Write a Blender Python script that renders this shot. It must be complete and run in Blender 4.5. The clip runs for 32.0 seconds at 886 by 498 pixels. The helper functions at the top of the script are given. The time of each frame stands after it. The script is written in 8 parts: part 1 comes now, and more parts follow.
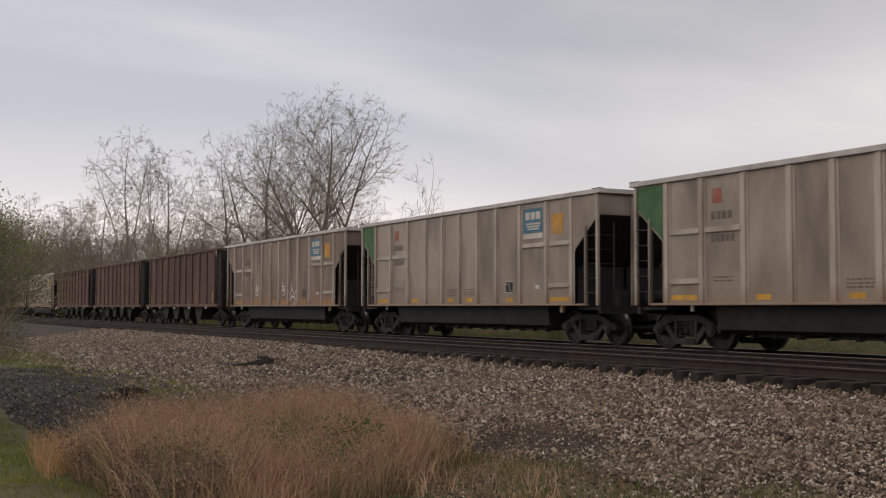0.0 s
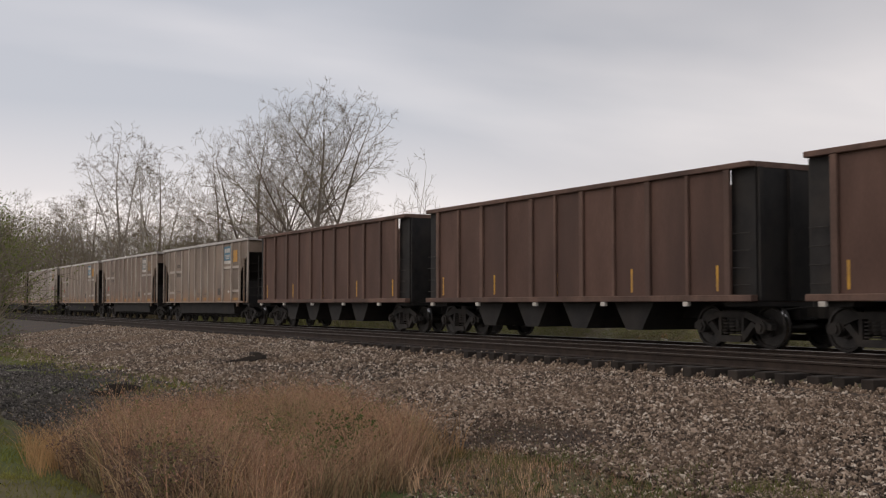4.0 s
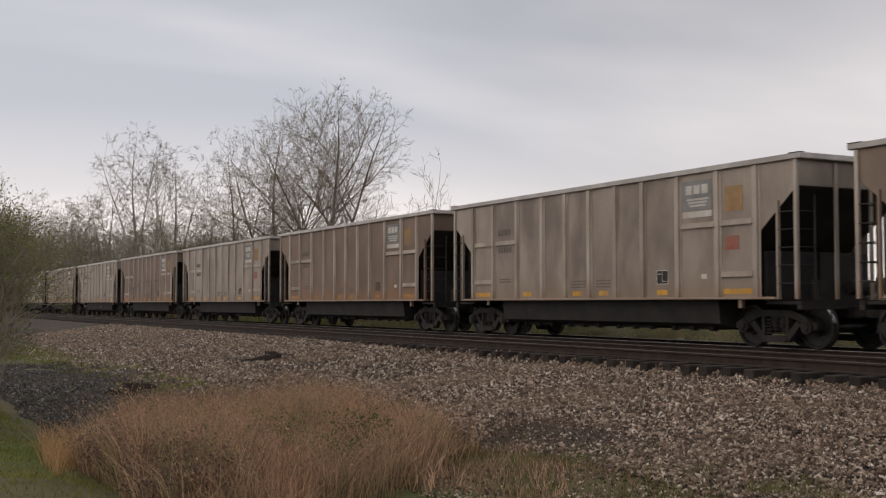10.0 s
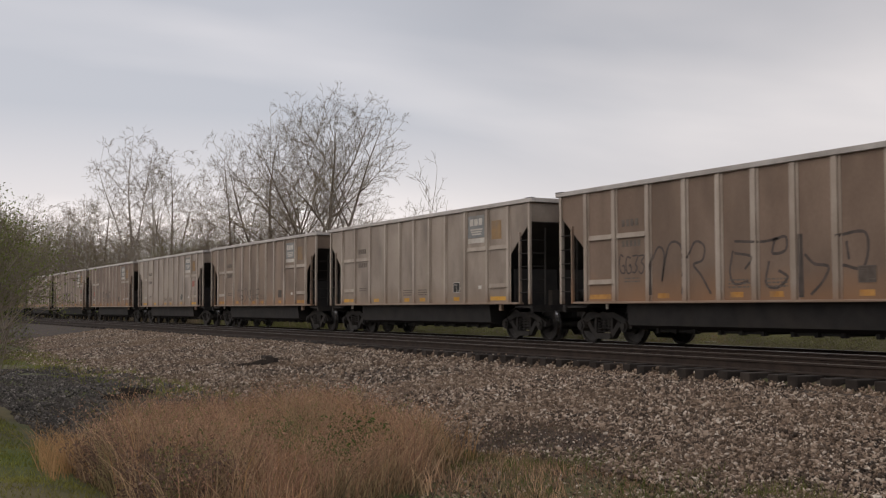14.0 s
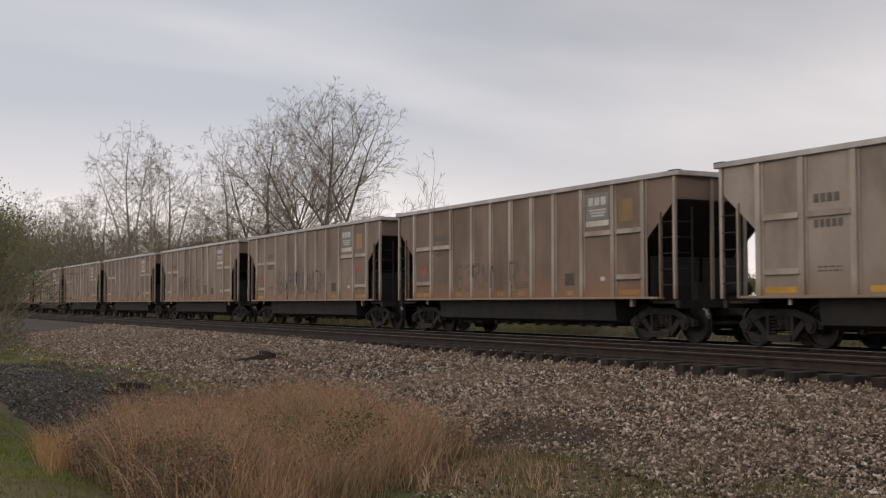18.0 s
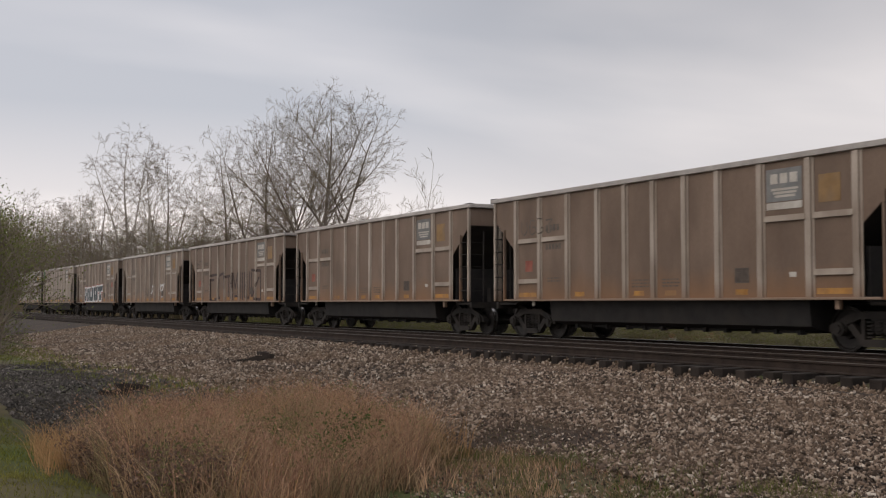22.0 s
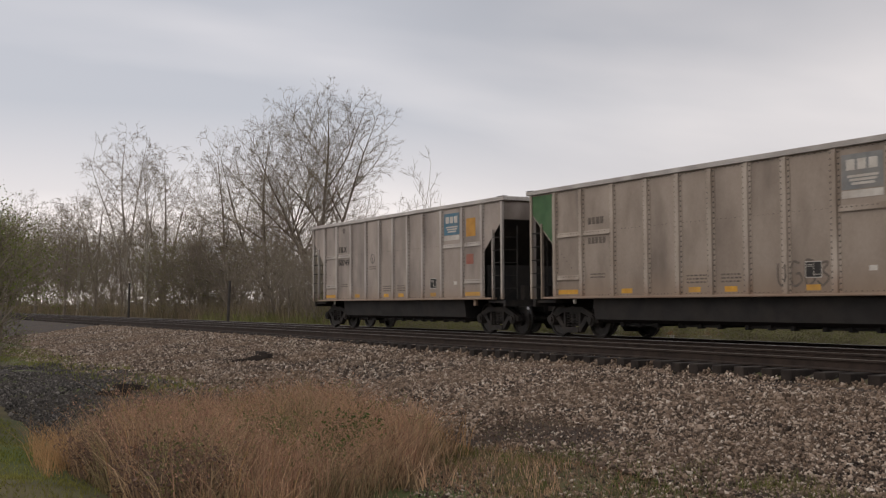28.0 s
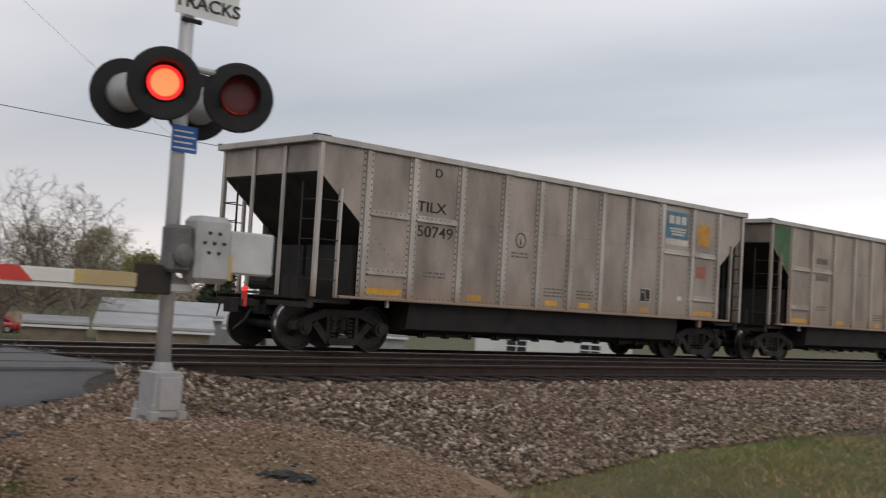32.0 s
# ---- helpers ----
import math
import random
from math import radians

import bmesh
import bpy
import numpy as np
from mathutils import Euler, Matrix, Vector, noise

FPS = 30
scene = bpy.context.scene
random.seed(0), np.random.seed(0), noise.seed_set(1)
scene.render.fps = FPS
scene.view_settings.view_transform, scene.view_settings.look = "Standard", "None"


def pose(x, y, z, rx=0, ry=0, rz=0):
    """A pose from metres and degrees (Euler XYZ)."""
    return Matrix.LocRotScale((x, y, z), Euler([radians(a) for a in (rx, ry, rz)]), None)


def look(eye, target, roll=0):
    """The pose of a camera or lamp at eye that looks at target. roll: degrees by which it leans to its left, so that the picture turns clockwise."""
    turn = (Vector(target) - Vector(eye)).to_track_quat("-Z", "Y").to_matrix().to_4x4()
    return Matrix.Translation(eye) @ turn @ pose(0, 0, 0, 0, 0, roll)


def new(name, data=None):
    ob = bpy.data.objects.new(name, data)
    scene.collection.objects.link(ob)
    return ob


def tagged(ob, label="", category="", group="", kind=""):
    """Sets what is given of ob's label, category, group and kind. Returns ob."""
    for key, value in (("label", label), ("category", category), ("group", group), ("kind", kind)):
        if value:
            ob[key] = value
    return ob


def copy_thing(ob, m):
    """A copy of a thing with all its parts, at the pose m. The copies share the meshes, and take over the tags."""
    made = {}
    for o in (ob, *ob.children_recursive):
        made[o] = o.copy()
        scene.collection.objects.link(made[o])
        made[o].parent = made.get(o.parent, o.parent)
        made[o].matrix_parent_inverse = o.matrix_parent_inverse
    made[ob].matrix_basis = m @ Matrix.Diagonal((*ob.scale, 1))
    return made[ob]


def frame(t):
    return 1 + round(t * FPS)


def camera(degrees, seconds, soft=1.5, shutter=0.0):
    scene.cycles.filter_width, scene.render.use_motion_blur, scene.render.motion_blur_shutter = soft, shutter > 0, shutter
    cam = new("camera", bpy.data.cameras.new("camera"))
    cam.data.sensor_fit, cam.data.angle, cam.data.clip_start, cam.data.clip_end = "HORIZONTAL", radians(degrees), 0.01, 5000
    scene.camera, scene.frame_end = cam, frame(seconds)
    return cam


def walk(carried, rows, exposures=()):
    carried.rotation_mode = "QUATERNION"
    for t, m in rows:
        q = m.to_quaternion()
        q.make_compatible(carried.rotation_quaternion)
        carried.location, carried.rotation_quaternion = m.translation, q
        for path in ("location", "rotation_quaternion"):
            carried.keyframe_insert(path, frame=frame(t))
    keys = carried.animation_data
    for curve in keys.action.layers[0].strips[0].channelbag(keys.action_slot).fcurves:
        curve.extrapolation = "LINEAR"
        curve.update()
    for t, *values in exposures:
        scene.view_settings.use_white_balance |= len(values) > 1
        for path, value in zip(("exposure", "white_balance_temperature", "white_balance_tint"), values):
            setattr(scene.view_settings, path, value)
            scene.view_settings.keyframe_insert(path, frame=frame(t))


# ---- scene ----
cam = camera(42.86, 32.0, soft=1.2, shutter=0.12)
PATH = [
    (0.0, pose(-0.070, -0.494, 1.021, 93.02, -0.11, 61.57)),
    (0.5, pose(-0.070, -0.494, 1.021, 93.14, -0.03, 61.51)),
    (1.0, pose(-0.070, -0.494, 1.021, 93.27, 0.04, 61.46)),
    (1.5, pose(-0.070, -0.494, 1.021, 93.28, 0.01, 61.30)),
    (2.0, pose(-0.070, -0.494, 1.021, 93.27, -0.12, 61.29)),
    (2.5, pose(-0.070, -0.494, 1.021, 93.07, -0.12, 61.25)),
    (3.0, pose(-0.070, -0.494, 1.021, 92.94, -0.11, 61.20)),
    (3.5, pose(-0.070, -0.494, 1.021, 92.87, -0.06, 61.22)),
    (5.5, pose(-0.070, -0.494, 1.021, 92.66, 0.12, 61.07)),
    (6.0, pose(-0.070, -0.494, 1.021, 92.51, 0.01, 61.31)),
    (6.5, pose(-0.070, -0.494, 1.021, 92.48, 0.16, 61.41)),
    (7.0, pose(-0.070, -0.494, 1.021, 92.48, 0.15, 61.33)),
    (7.5, pose(-0.070, -0.494, 1.021, 92.59, 0.16, 61.36)),
    (8.0, pose(-0.070, -0.494, 1.021, 92.67, 0.17, 61.49)),
    (8.5, pose(-0.070, -0.494, 1.021, 92.70, 0.16, 61.75)),
    (9.0, pose(-0.070, -0.494, 1.021, 92.64, 0.19, 61.75)),
    (9.5, pose(-0.070, -0.494, 1.021, 92.64, 0.13, 61.85)),
    (10.0, pose(-0.070, -0.494, 1.021, 92.76, 0.02, 61.94)),
    (10.5, pose(-0.070, -0.494, 1.021, 92.83, -0.05, 62.09)),
    (11.0, pose(-0.070, -0.494, 1.021, 92.97, -0.07, 62.22)),
    (11.5, pose(-0.070, -0.494, 1.021, 93.04, 0.01, 62.25)),
    (12.0, pose(-0.070, -0.494, 1.021, 92.98, 0.10, 62.11)),
    (12.5, pose(-0.070, -0.494, 1.021, 92.86, 0.05, 62.00)),
    (13.0, pose(-0.070, -0.494, 1.021, 92.81, 0.12, 61.94)),
    (13.5, pose(-0.070, -0.494, 1.021, 92.93, 0.14, 61.85)),
    (14.0, pose(-0.070, -0.494, 1.021, 92.96, 0.14, 61.77)),
    (14.5, pose(-0.070, -0.494, 1.021, 92.89, 0.18, 61.68)),
    (16.5, pose(-0.070, -0.494, 1.021, 92.88, 0.17, 61.60)),
    (17.0, pose(-0.070, -0.494, 1.021, 92.86, 0.12, 61.56)),
    (17.5, pose(-0.070, -0.494, 1.021, 92.86, 0.05, 61.58)),
    (18.0, pose(-0.070, -0.494, 1.021, 92.73, 0.07, 61.65)),
    (18.5, pose(-0.070, -0.494, 1.021, 92.58, 0.17, 61.68)),
    (19.0, pose(-0.070, -0.494, 1.021, 92.50, 0.17, 61.81)),
    (19.5, pose(-0.070, -0.494, 1.021, 92.50, 0.16, 61.87)),
    (20.0, pose(-0.070, -0.494, 1.021, 92.60, 0.10, 61.81)),
    (20.5, pose(-0.070, -0.494, 1.021, 92.61, 0.03, 61.77)),
    (21.0, pose(-0.070, -0.494, 1.021, 92.61, 0.04, 61.72)),
    (21.5, pose(-0.070, -0.494, 1.021, 92.74, -0.02, 61.58)),
    (22.0, pose(-0.070, -0.494, 1.021, 92.79, -0.03, 61.56)),
    (22.5, pose(-0.070, -0.494, 1.021, 92.93, 0.05, 61.55)),
    (23.0, pose(-0.070, -0.494, 1.021, 92.96, 0.14, 61.59)),
    (23.5, pose(-0.070, -0.494, 1.021, 92.91, 0.05, 61.69)),
    (24.0, pose(-0.070, -0.494, 1.021, 92.92, -0.03, 61.66)),
    (24.5, pose(-0.070, -0.494, 1.021, 92.82, 0.12, 61.73)),
    (25.0, pose(-0.070, -0.494, 1.021, 92.76, 0.21, 61.76)),
    (25.5, pose(-0.070, -0.494, 1.021, 92.83, 0.17, 61.77)),
    (26.0, pose(-0.070, -0.494, 1.021, 92.86, 0.12, 61.77)),
    (26.5, pose(-0.070, -0.494, 1.021, 92.72, 0.12, 61.81)),
    (28.5, pose(-0.070, -0.494, 1.021, 92.68, 0.32, 61.34)),
    (28.8, pose(-0.068, -0.483, 1.022, 92.49, 0.14, 60.45)),
    (29.0, pose(-0.064, -0.451, 1.025, 92.60, 0.30, 57.70)),
    (29.4, pose(-0.049, -0.346, 1.034, 92.77, -0.68, 50.85)),
    (29.5, pose(-0.044, -0.314, 1.037, 92.98, -0.68, 48.58)),
    (29.6, pose(-0.039, -0.281, 1.040, 93.02, -0.85, 46.55)),
    (30.0, pose(-0.021, -0.149, 1.052, 93.02, -1.48, 34.90)),
    (30.2, pose(-0.013, -0.090, 1.057, 93.06, -1.41, 28.16)),
    (30.4, pose(-0.006, -0.043, 1.061, 92.95, -1.31, 21.19)),
    (30.5, pose(-0.004, -0.026, 1.063, 93.06, -0.82, 17.40)),
    (30.6, pose(-0.002, -0.012, 1.064, 93.17, -0.33, 12.32)),
    (30.8, pose(0.000, 0.000, 1.065, 93.50, 0.44, 3.00)),
    (31.0, pose(0.000, 0.000, 1.065, 93.60, 0.42, -5.44)),
    (31.1, pose(0.000, 0.000, 1.065, 93.73, -0.94, -9.69)),
    (31.4, pose(0.000, 0.000, 1.065, 93.65, -0.86, -21.04)),
    (31.7, pose(0.000, 0.000, 1.065, 94.12, -1.94, -32.48)),
    (31.9, pose(0.000, 0.000, 1.065, 93.20, -3.03, -40.11)),
    (32.0, pose(0.000, 0.000, 1.065, 92.91, -3.44, -43.83)),
]
EXPOSURES = [(0.0, 0.05, 6800, 13), (28.5, 0.05, 6800, 13), (30.0, 0.05, 6600, 11), (31.0, 0.08, 6450, 10), (31.6, 0.08, 6450, 10), (32.0, 0.08, 6450, 10)]
walk(cam, PATH, EXPOSURES)

# ---------------------------------------------------------------- sky and light
world = bpy.data.worlds.new("overcast_sky")
scene.world = world
world.use_nodes = True
wn, wl = world.node_tree.nodes, world.node_tree.links
wn.clear()


def wnode(kind, **values):
    n = wn.new(kind)
    for key, v in values.items():
        n.inputs[key].default_value = v
    return n


# Clear sky far above, and a closed deck of cloud that is projected on a plane overhead.
sky = wn.new("ShaderNodeTexSky")
sky.sky_type, sky.sun_disc = "NISHITA", False
sky.sun_elevation, sky.sun_rotation = radians(38), radians(150)
coord = wn.new("ShaderNodeTexCoord")
split = wn.new("ShaderNodeSeparateXYZ")
wl.new(coord.outputs["Generated"], split.inputs[0])
lift = wn.new("ShaderNodeMath"); lift.operation = "MAXIMUM"; lift.inputs[1].default_value = 0.0
wl.new(split.outputs["Z"], lift.inputs[0])
deck = wn.new("ShaderNodeMath"); deck.operation = "ADD"; deck.inputs[1].default_value = 0.12
wl.new(lift.outputs[0], deck.inputs[0])
plane = wn.new("ShaderNodeVectorMath"); plane.operation = "DIVIDE"
pack = wn.new("ShaderNodeCombineXYZ")
for k in "XYZ":
    wl.new(deck.outputs[0], pack.inputs[k])
wl.new(coord.outputs["Generated"], plane.inputs[0])
wl.new(pack.outputs[0], plane.inputs[1])
turned = wn.new("ShaderNodeMapping")
turned.inputs["Rotation"].default_value = (0, 0, radians(28))
turned.inputs["Scale"].default_value = (0.42, 0.2, 0.3)
turned.inputs["Location"].default_value = (0.35, 0.1, 0.0)
wl.new(plane.outputs[0], turned.inputs["Vector"])
clouds = wnode("ShaderNodeTexNoise", Scale=1.25, Detail=5.0, Roughness=0.42, Distortion=0.35)
wl.new(turned.outputs[0], clouds.inputs["Vector"])
tone = wn.new("ShaderNodeValToRGB")
e = tone.color_ramp.elements
e[0].position, e[0].color = 0.38, (0.475, 0.50, 0.55, 1)
e[1].position, e[1].color = 0.62, (0.85, 0.83, 0.84, 1)
wl.new(clouds.outputs["Fac"], tone.inputs["Fac"])
low = wn.new("ShaderNodeMapRange")
low.inputs["From Min"].default_value, low.inputs["From Max"].default_value = 0.0, 0.17
low.inputs["To Min"].default_value, low.inputs["To Max"].default_value = 0.85, 0.0
wl.new(lift.outputs[0], low.inputs["Value"])
glow = wn.new("ShaderNodeMix"); glow.data_type = "RGBA"
glow.inputs["B"].default_value = (0.99, 0.905, 0.88, 1)
wl.new(low.outputs[0], glow.inputs["Factor"])
wl.new(tone.outputs["Color"], glow.inputs["A"])
clear = wn.new("ShaderNodeMix"); clear.data_type = "RGBA"; clear.blend_type = "ADD"
clear.inputs["Factor"].default_value = 0.012
wl.new(glow.outputs["Result"], clear.inputs["A"])
wl.new(sky.outputs["Color"], clear.inputs["B"])
cover = wn.new("ShaderNodeMath"); cover.operation = "MULTIPLY"
wl.new(split.outputs["X"], cover.inputs[0]); wl.new(split.outputs["X"], cover.inputs[1])
tilt = wn.new("ShaderNodeMath"); tilt.operation = "MULTIPLY_ADD"; tilt.inputs[1].default_value, tilt.inputs[2].default_value = 0.15, 1.05
wl.new(split.outputs["X"], tilt.inputs[0])
bright = wn.new("ShaderNodeMath"); bright.operation = "MULTIPLY"
wl.new(cover.outputs[0], bright.inputs[0]); wl.new(tilt.outputs[0], bright.inputs[1])
thin = wn.new("ShaderNodeMapRange")
thin.inputs["To Min"].default_value, thin.inputs["To Max"].default_value = 0.90, 1.24
wl.new(bright.outputs[0], thin.inputs["Value"])
thin.clamp = False
back = wnode("ShaderNodeBackground", Strength=0.86)
power = wn.new("ShaderNodeMath"); power.operation = "MULTIPLY"; power.inputs[1].default_value = 0.86
# one darker bank of cloud low over the line
bank = wn.new("ShaderNodeVectorMath"); bank.operation = "DOT_PRODUCT"
bank.inputs[1].default_value = (-0.66, 0.63, 0.41)
wl.new(coord.outputs["Generated"], bank.inputs[0])
shade = wn.new("ShaderNodeMapRange"); shade.interpolation_type = "SMOOTHSTEP"
shade.inputs["From Min"].default_value, shade.inputs["From Max"].default_value = 0.915, 1.0
shade.inputs["To Min"].default_value, shade.inputs["To Max"].default_value = 1.0, 0.82
wl.new(bank.outputs["Value"], shade.inputs["Value"])
dim = wn.new("ShaderNodeMath"); dim.operation = "MULTIPLY"
wl.new(thin.outputs[0], dim.inputs[0]); wl.new(shade.outputs[0], dim.inputs[1])
wl.new(dim.outputs[0], power.inputs[0]); wl.new(power.outputs[0], back.inputs["Strength"])
wl.new(clear.outputs["Result"], back.inputs["Color"])
wout = wn.new("ShaderNodeOutputWorld")
wl.new(back.outputs[0], wout.inputs["Surface"])

sun = new("sun", bpy.data.lights.new("sun", "SUN"))
sun.data.energy, sun.data.angle, sun.data.color = 0.6, radians(40), (1.0, 0.90, 0.79)
sun.matrix_world = look((-10, -24, 22), (0, 0, 0))


# ---------------------------------------------------------------- materials
def rgb(c):
    return (*c, 1.0) if len(c) == 3 else c


def surface(name, c1, c2, scale=4.0, rough=0.8, metal=0.0, bump=0.15, fine=40.0, stain=None, stain_scale=0.6,
            stain_amount=0.5, vary=0.0, streak=1.0, world_space=False, island=0.0, spec=0.4, foot=None, thin=0.0):
    """Two tones by coarse and fine noise, stains with a soft edge, relief, and a change of tone from piece to piece."""
    m = bpy.data.materials.new(name)
    m.use_nodes = True
    n, l = m.node_tree.nodes, m.node_tree.links
    b = n["Principled BSDF"]
    b.inputs["Roughness"].default_value, b.inputs["Metallic"].default_value = rough, metal
    b.inputs["Specular IOR Level"].default_value = spec
    tc = n.new("ShaderNodeTexCoord")
    source = tc.outputs["Object"]
    if world_space:
        source = n.new("ShaderNodeNewGeometry").outputs["Position"]
    mp = n.new("ShaderNodeMapping")
    mp.inputs["Scale"].default_value = (1, 1, streak)
    l.new(source, mp.inputs["Vector"])
    info = n.new("ShaderNodeObjectInfo")
    if vary and not world_space:
        off = n.new("ShaderNodeVectorMath"); off.operation = "SCALE"
        off.inputs[0].default_value = (31.0, 17.0, 9.0)
        l.new(info.outputs["Random"], off.inputs["Scale"])
        l.new(off.outputs[0], mp.inputs["Location"])
    coarse = n.new("ShaderNodeTexNoise")
    coarse.inputs["Scale"].default_value, coarse.inputs["Detail"].default_value = scale, 5.0
    small = n.new("ShaderNodeTexNoise")
    small.inputs["Scale"].default_value, small.inputs["Detail"].default_value = fine, 3.0
    for t in (coarse, small):
        l.new(mp.outputs[0], t.inputs["Vector"])
    blend = n.new("ShaderNodeMath"); blend.operation = "MULTIPLY_ADD"
    blend.inputs[1].default_value, blend.inputs[2].default_value = 0.35, -0.17
    l.new(small.outputs["Fac"], blend.inputs[0])
    total = n.new("ShaderNodeMath"); total.operation = "ADD"
    l.new(coarse.outputs["Fac"], total.inputs[0]); l.new(blend.outputs[0], total.inputs[1])
    ramp = n.new("ShaderNodeValToRGB")
    ramp.color_ramp.elements[0].position, ramp.color_ramp.elements[0].color = 0.32, rgb(c1)
    ramp.color_ramp.elements[1].position, ramp.color_ramp.elements[1].color = 0.68, rgb(c2)
    l.new(total.outputs[0], ramp.inputs["Fac"])
    col = ramp.outputs["Color"]
    if stain:
        big = n.new("ShaderNodeTexNoise")
        big.inputs["Scale"].default_value, big.inputs["Detail"].default_value = stain_scale, 6.0
        l.new(mp.outputs[0], big.inputs["Vector"])
        edge = n.new("ShaderNodeMapRange")
        edge.inputs["From Min"].default_value, edge.inputs["From Max"].default_value = 0.46, 0.66
        edge.inputs["To Max"].default_value = stain_amount
        l.new(big.outputs["Fac"], edge.inputs["Value"])
        mx = n.new("ShaderNodeMix"); mx.data_type = "RGBA"
        mx.inputs["B"].default_value = rgb(stain)
        l.new(edge.outputs[0], mx.inputs["Factor"]); l.new(col, mx.inputs["A"])
        col = mx.outputs["Result"]
    if foot:
        # rusty dust that has washed down and gathered along the lower edge
        z0, z1, dust = foot
        sep = n.new("ShaderNodeSeparateXYZ")
        l.new(tc.outputs["Object"], sep.inputs[0])
        jag = n.new("ShaderNodeMath"); jag.operation = "MULTIPLY_ADD"
        jag.inputs[1].default_value = -0.9
        l.new(coarse.outputs["Fac"], jag.inputs[0]); l.new(sep.outputs["Z"], jag.inputs[2])
        fall = n.new("ShaderNodeMapRange")
        fall.inputs["From Min"].default_value, fall.inputs["From Max"].default_value = z0 - 0.45, z1 - 0.45
        fall.inputs["To Min"].default_value, fall.inputs["To Max"].default_value = 0.75, 0.0
        l.new(jag.outputs[0], fall.inputs["Value"])
        mf = n.new("ShaderNodeMix"); mf.data_type = "RGBA"
        mf.inputs["B"].default_value = rgb(dust)
        l.new(fall.outputs[0], mf.inputs["Factor"]); l.new(col, mf.inputs["A"])
        col = mf.outputs["Result"]
    if vary or island:
        rnd = n.new("ShaderNodeNewGeometry").outputs["Random Per Island"] if island else info.outputs["Random"]
        amount = island or vary
        val = n.new("ShaderNodeMapRange")
        val.inputs["To Min"].default_value, val.inputs["To Max"].default_value = 1 - amount, 1 + amount
        l.new(rnd, val.inputs["Value"])
        hsv = n.new("ShaderNodeHueSaturation")
        l.new(val.outputs[0], hsv.inputs["Value"]); l.new(col, hsv.inputs["Color"])
        col = hsv.outputs["Color"]
    l.new(col, b.inputs["Base Color"])
    if thin:
        # leaves and dry blades let part of the light through
        through_ = n.new("ShaderNodeBsdfTranslucent")
        both = n.new("ShaderNodeMixShader")
        both.inputs[0].default_value = thin
        l.new(col, through_.inputs["Color"])
        l.new(b.outputs[0], both.inputs[1]); l.new(through_.outputs[0], both.inputs[2])
        l.new(both.outputs[0], n["Material Output"].inputs["Surface"])
    if bump:
        bp = n.new("ShaderNodeBump")
        bp.inputs["Strength"].default_value, bp.inputs["Distance"].default_value = bump, 0.02
        l.new(total.outputs[0], bp.inputs["Height"]); l.new(bp.outputs[0], b.inputs["Normal"])
    return m


def stone_surface(name, stops, patch):
    """Broken stone whose tone goes from piece to piece, with brown patches over the ground and grain on each face."""
    m = bpy.data.materials.new(name)
    m.use_nodes = True
    n, l = m.node_tree.nodes, m.node_tree.links
    b = n["Principled BSDF"]
    b.inputs["Roughness"].default_value, b.inputs["Specular IOR Level"].default_value = 0.85, 0.35
    geo = n.new("ShaderNodeNewGeometry")
    ramp = n.new("ShaderNodeValToRGB")
    r = ramp.color_ramp
    while len(r.elements) < len(stops):
        r.elements.new(0.5)
    for e, (at, c) in zip(r.elements, stops):
        e.position, e.color = at, rgb(c)
    l.new(geo.outputs["Random Per Island"], ramp.inputs["Fac"])
    big = n.new("ShaderNodeTexNoise")
    big.inputs["Scale"].default_value, big.inputs["Detail"].default_value = 0.45, 5.0
    l.new(geo.outputs["Position"], big.inputs["Vector"])
    edge = n.new("ShaderNodeMapRange")
    edge.inputs["From Min"].default_value, edge.inputs["From Max"].default_value, edge.inputs["To Max"].default_value = 0.40, 0.62, 0.42
    l.new(big.outputs["Fac"], edge.inputs["Value"])
    mx = n.new("ShaderNodeMix"); mx.data_type = "RGBA"
    mx.inputs["B"].default_value = rgb(patch)
    l.new(edge.outputs[0], mx.inputs["Factor"]); l.new(ramp.outputs["Color"], mx.inputs["A"])
    grain = n.new("ShaderNodeTexNoise")
    grain.inputs["Scale"].default_value, grain.inputs["Detail"].default_value = 60.0, 3.0
    l.new(geo.outputs["Position"], grain.inputs["Vector"])
    val = n.new("ShaderNodeMapRange")
    val.inputs["To Min"].default_value, val.inputs["To Max"].default_value = 0.6, 1.4
    l.new(grain.outputs["Fac"], val.inputs["Value"])
    hsv = n.new("ShaderNodeHueSaturation")
    l.new(val.outputs[0], hsv.inputs["Value"]); l.new(mx.outputs["Result"], hsv.inputs["Color"])
    l.new(hsv.outputs["Color"], b.inputs["Base Color"])
    return m


def lit(name, colour, strength):
    m = bpy.data.materials.new(name)
    m.use_nodes = True
    b = m.node_tree.nodes["Principled BSDF"]
    b.inputs["Base Color"].default_value = rgb(colour)
    b.inputs["Emission Color"].default_value, b.inputs["Emission Strength"].default_value = rgb(colour), strength
    return m


def glassy(name, colour, rough=0.05):
    m = bpy.data.materials.new(name)
    m.use_nodes = True
    b = m.node_tree.nodes["Principled BSDF"]
    b.inputs["Base Color"].default_value = rgb(colour)
    b.inputs["Roughness"].default_value = rough
    b.inputs["Specular IOR Level"].default_value = 0.8
    return m


M = {}
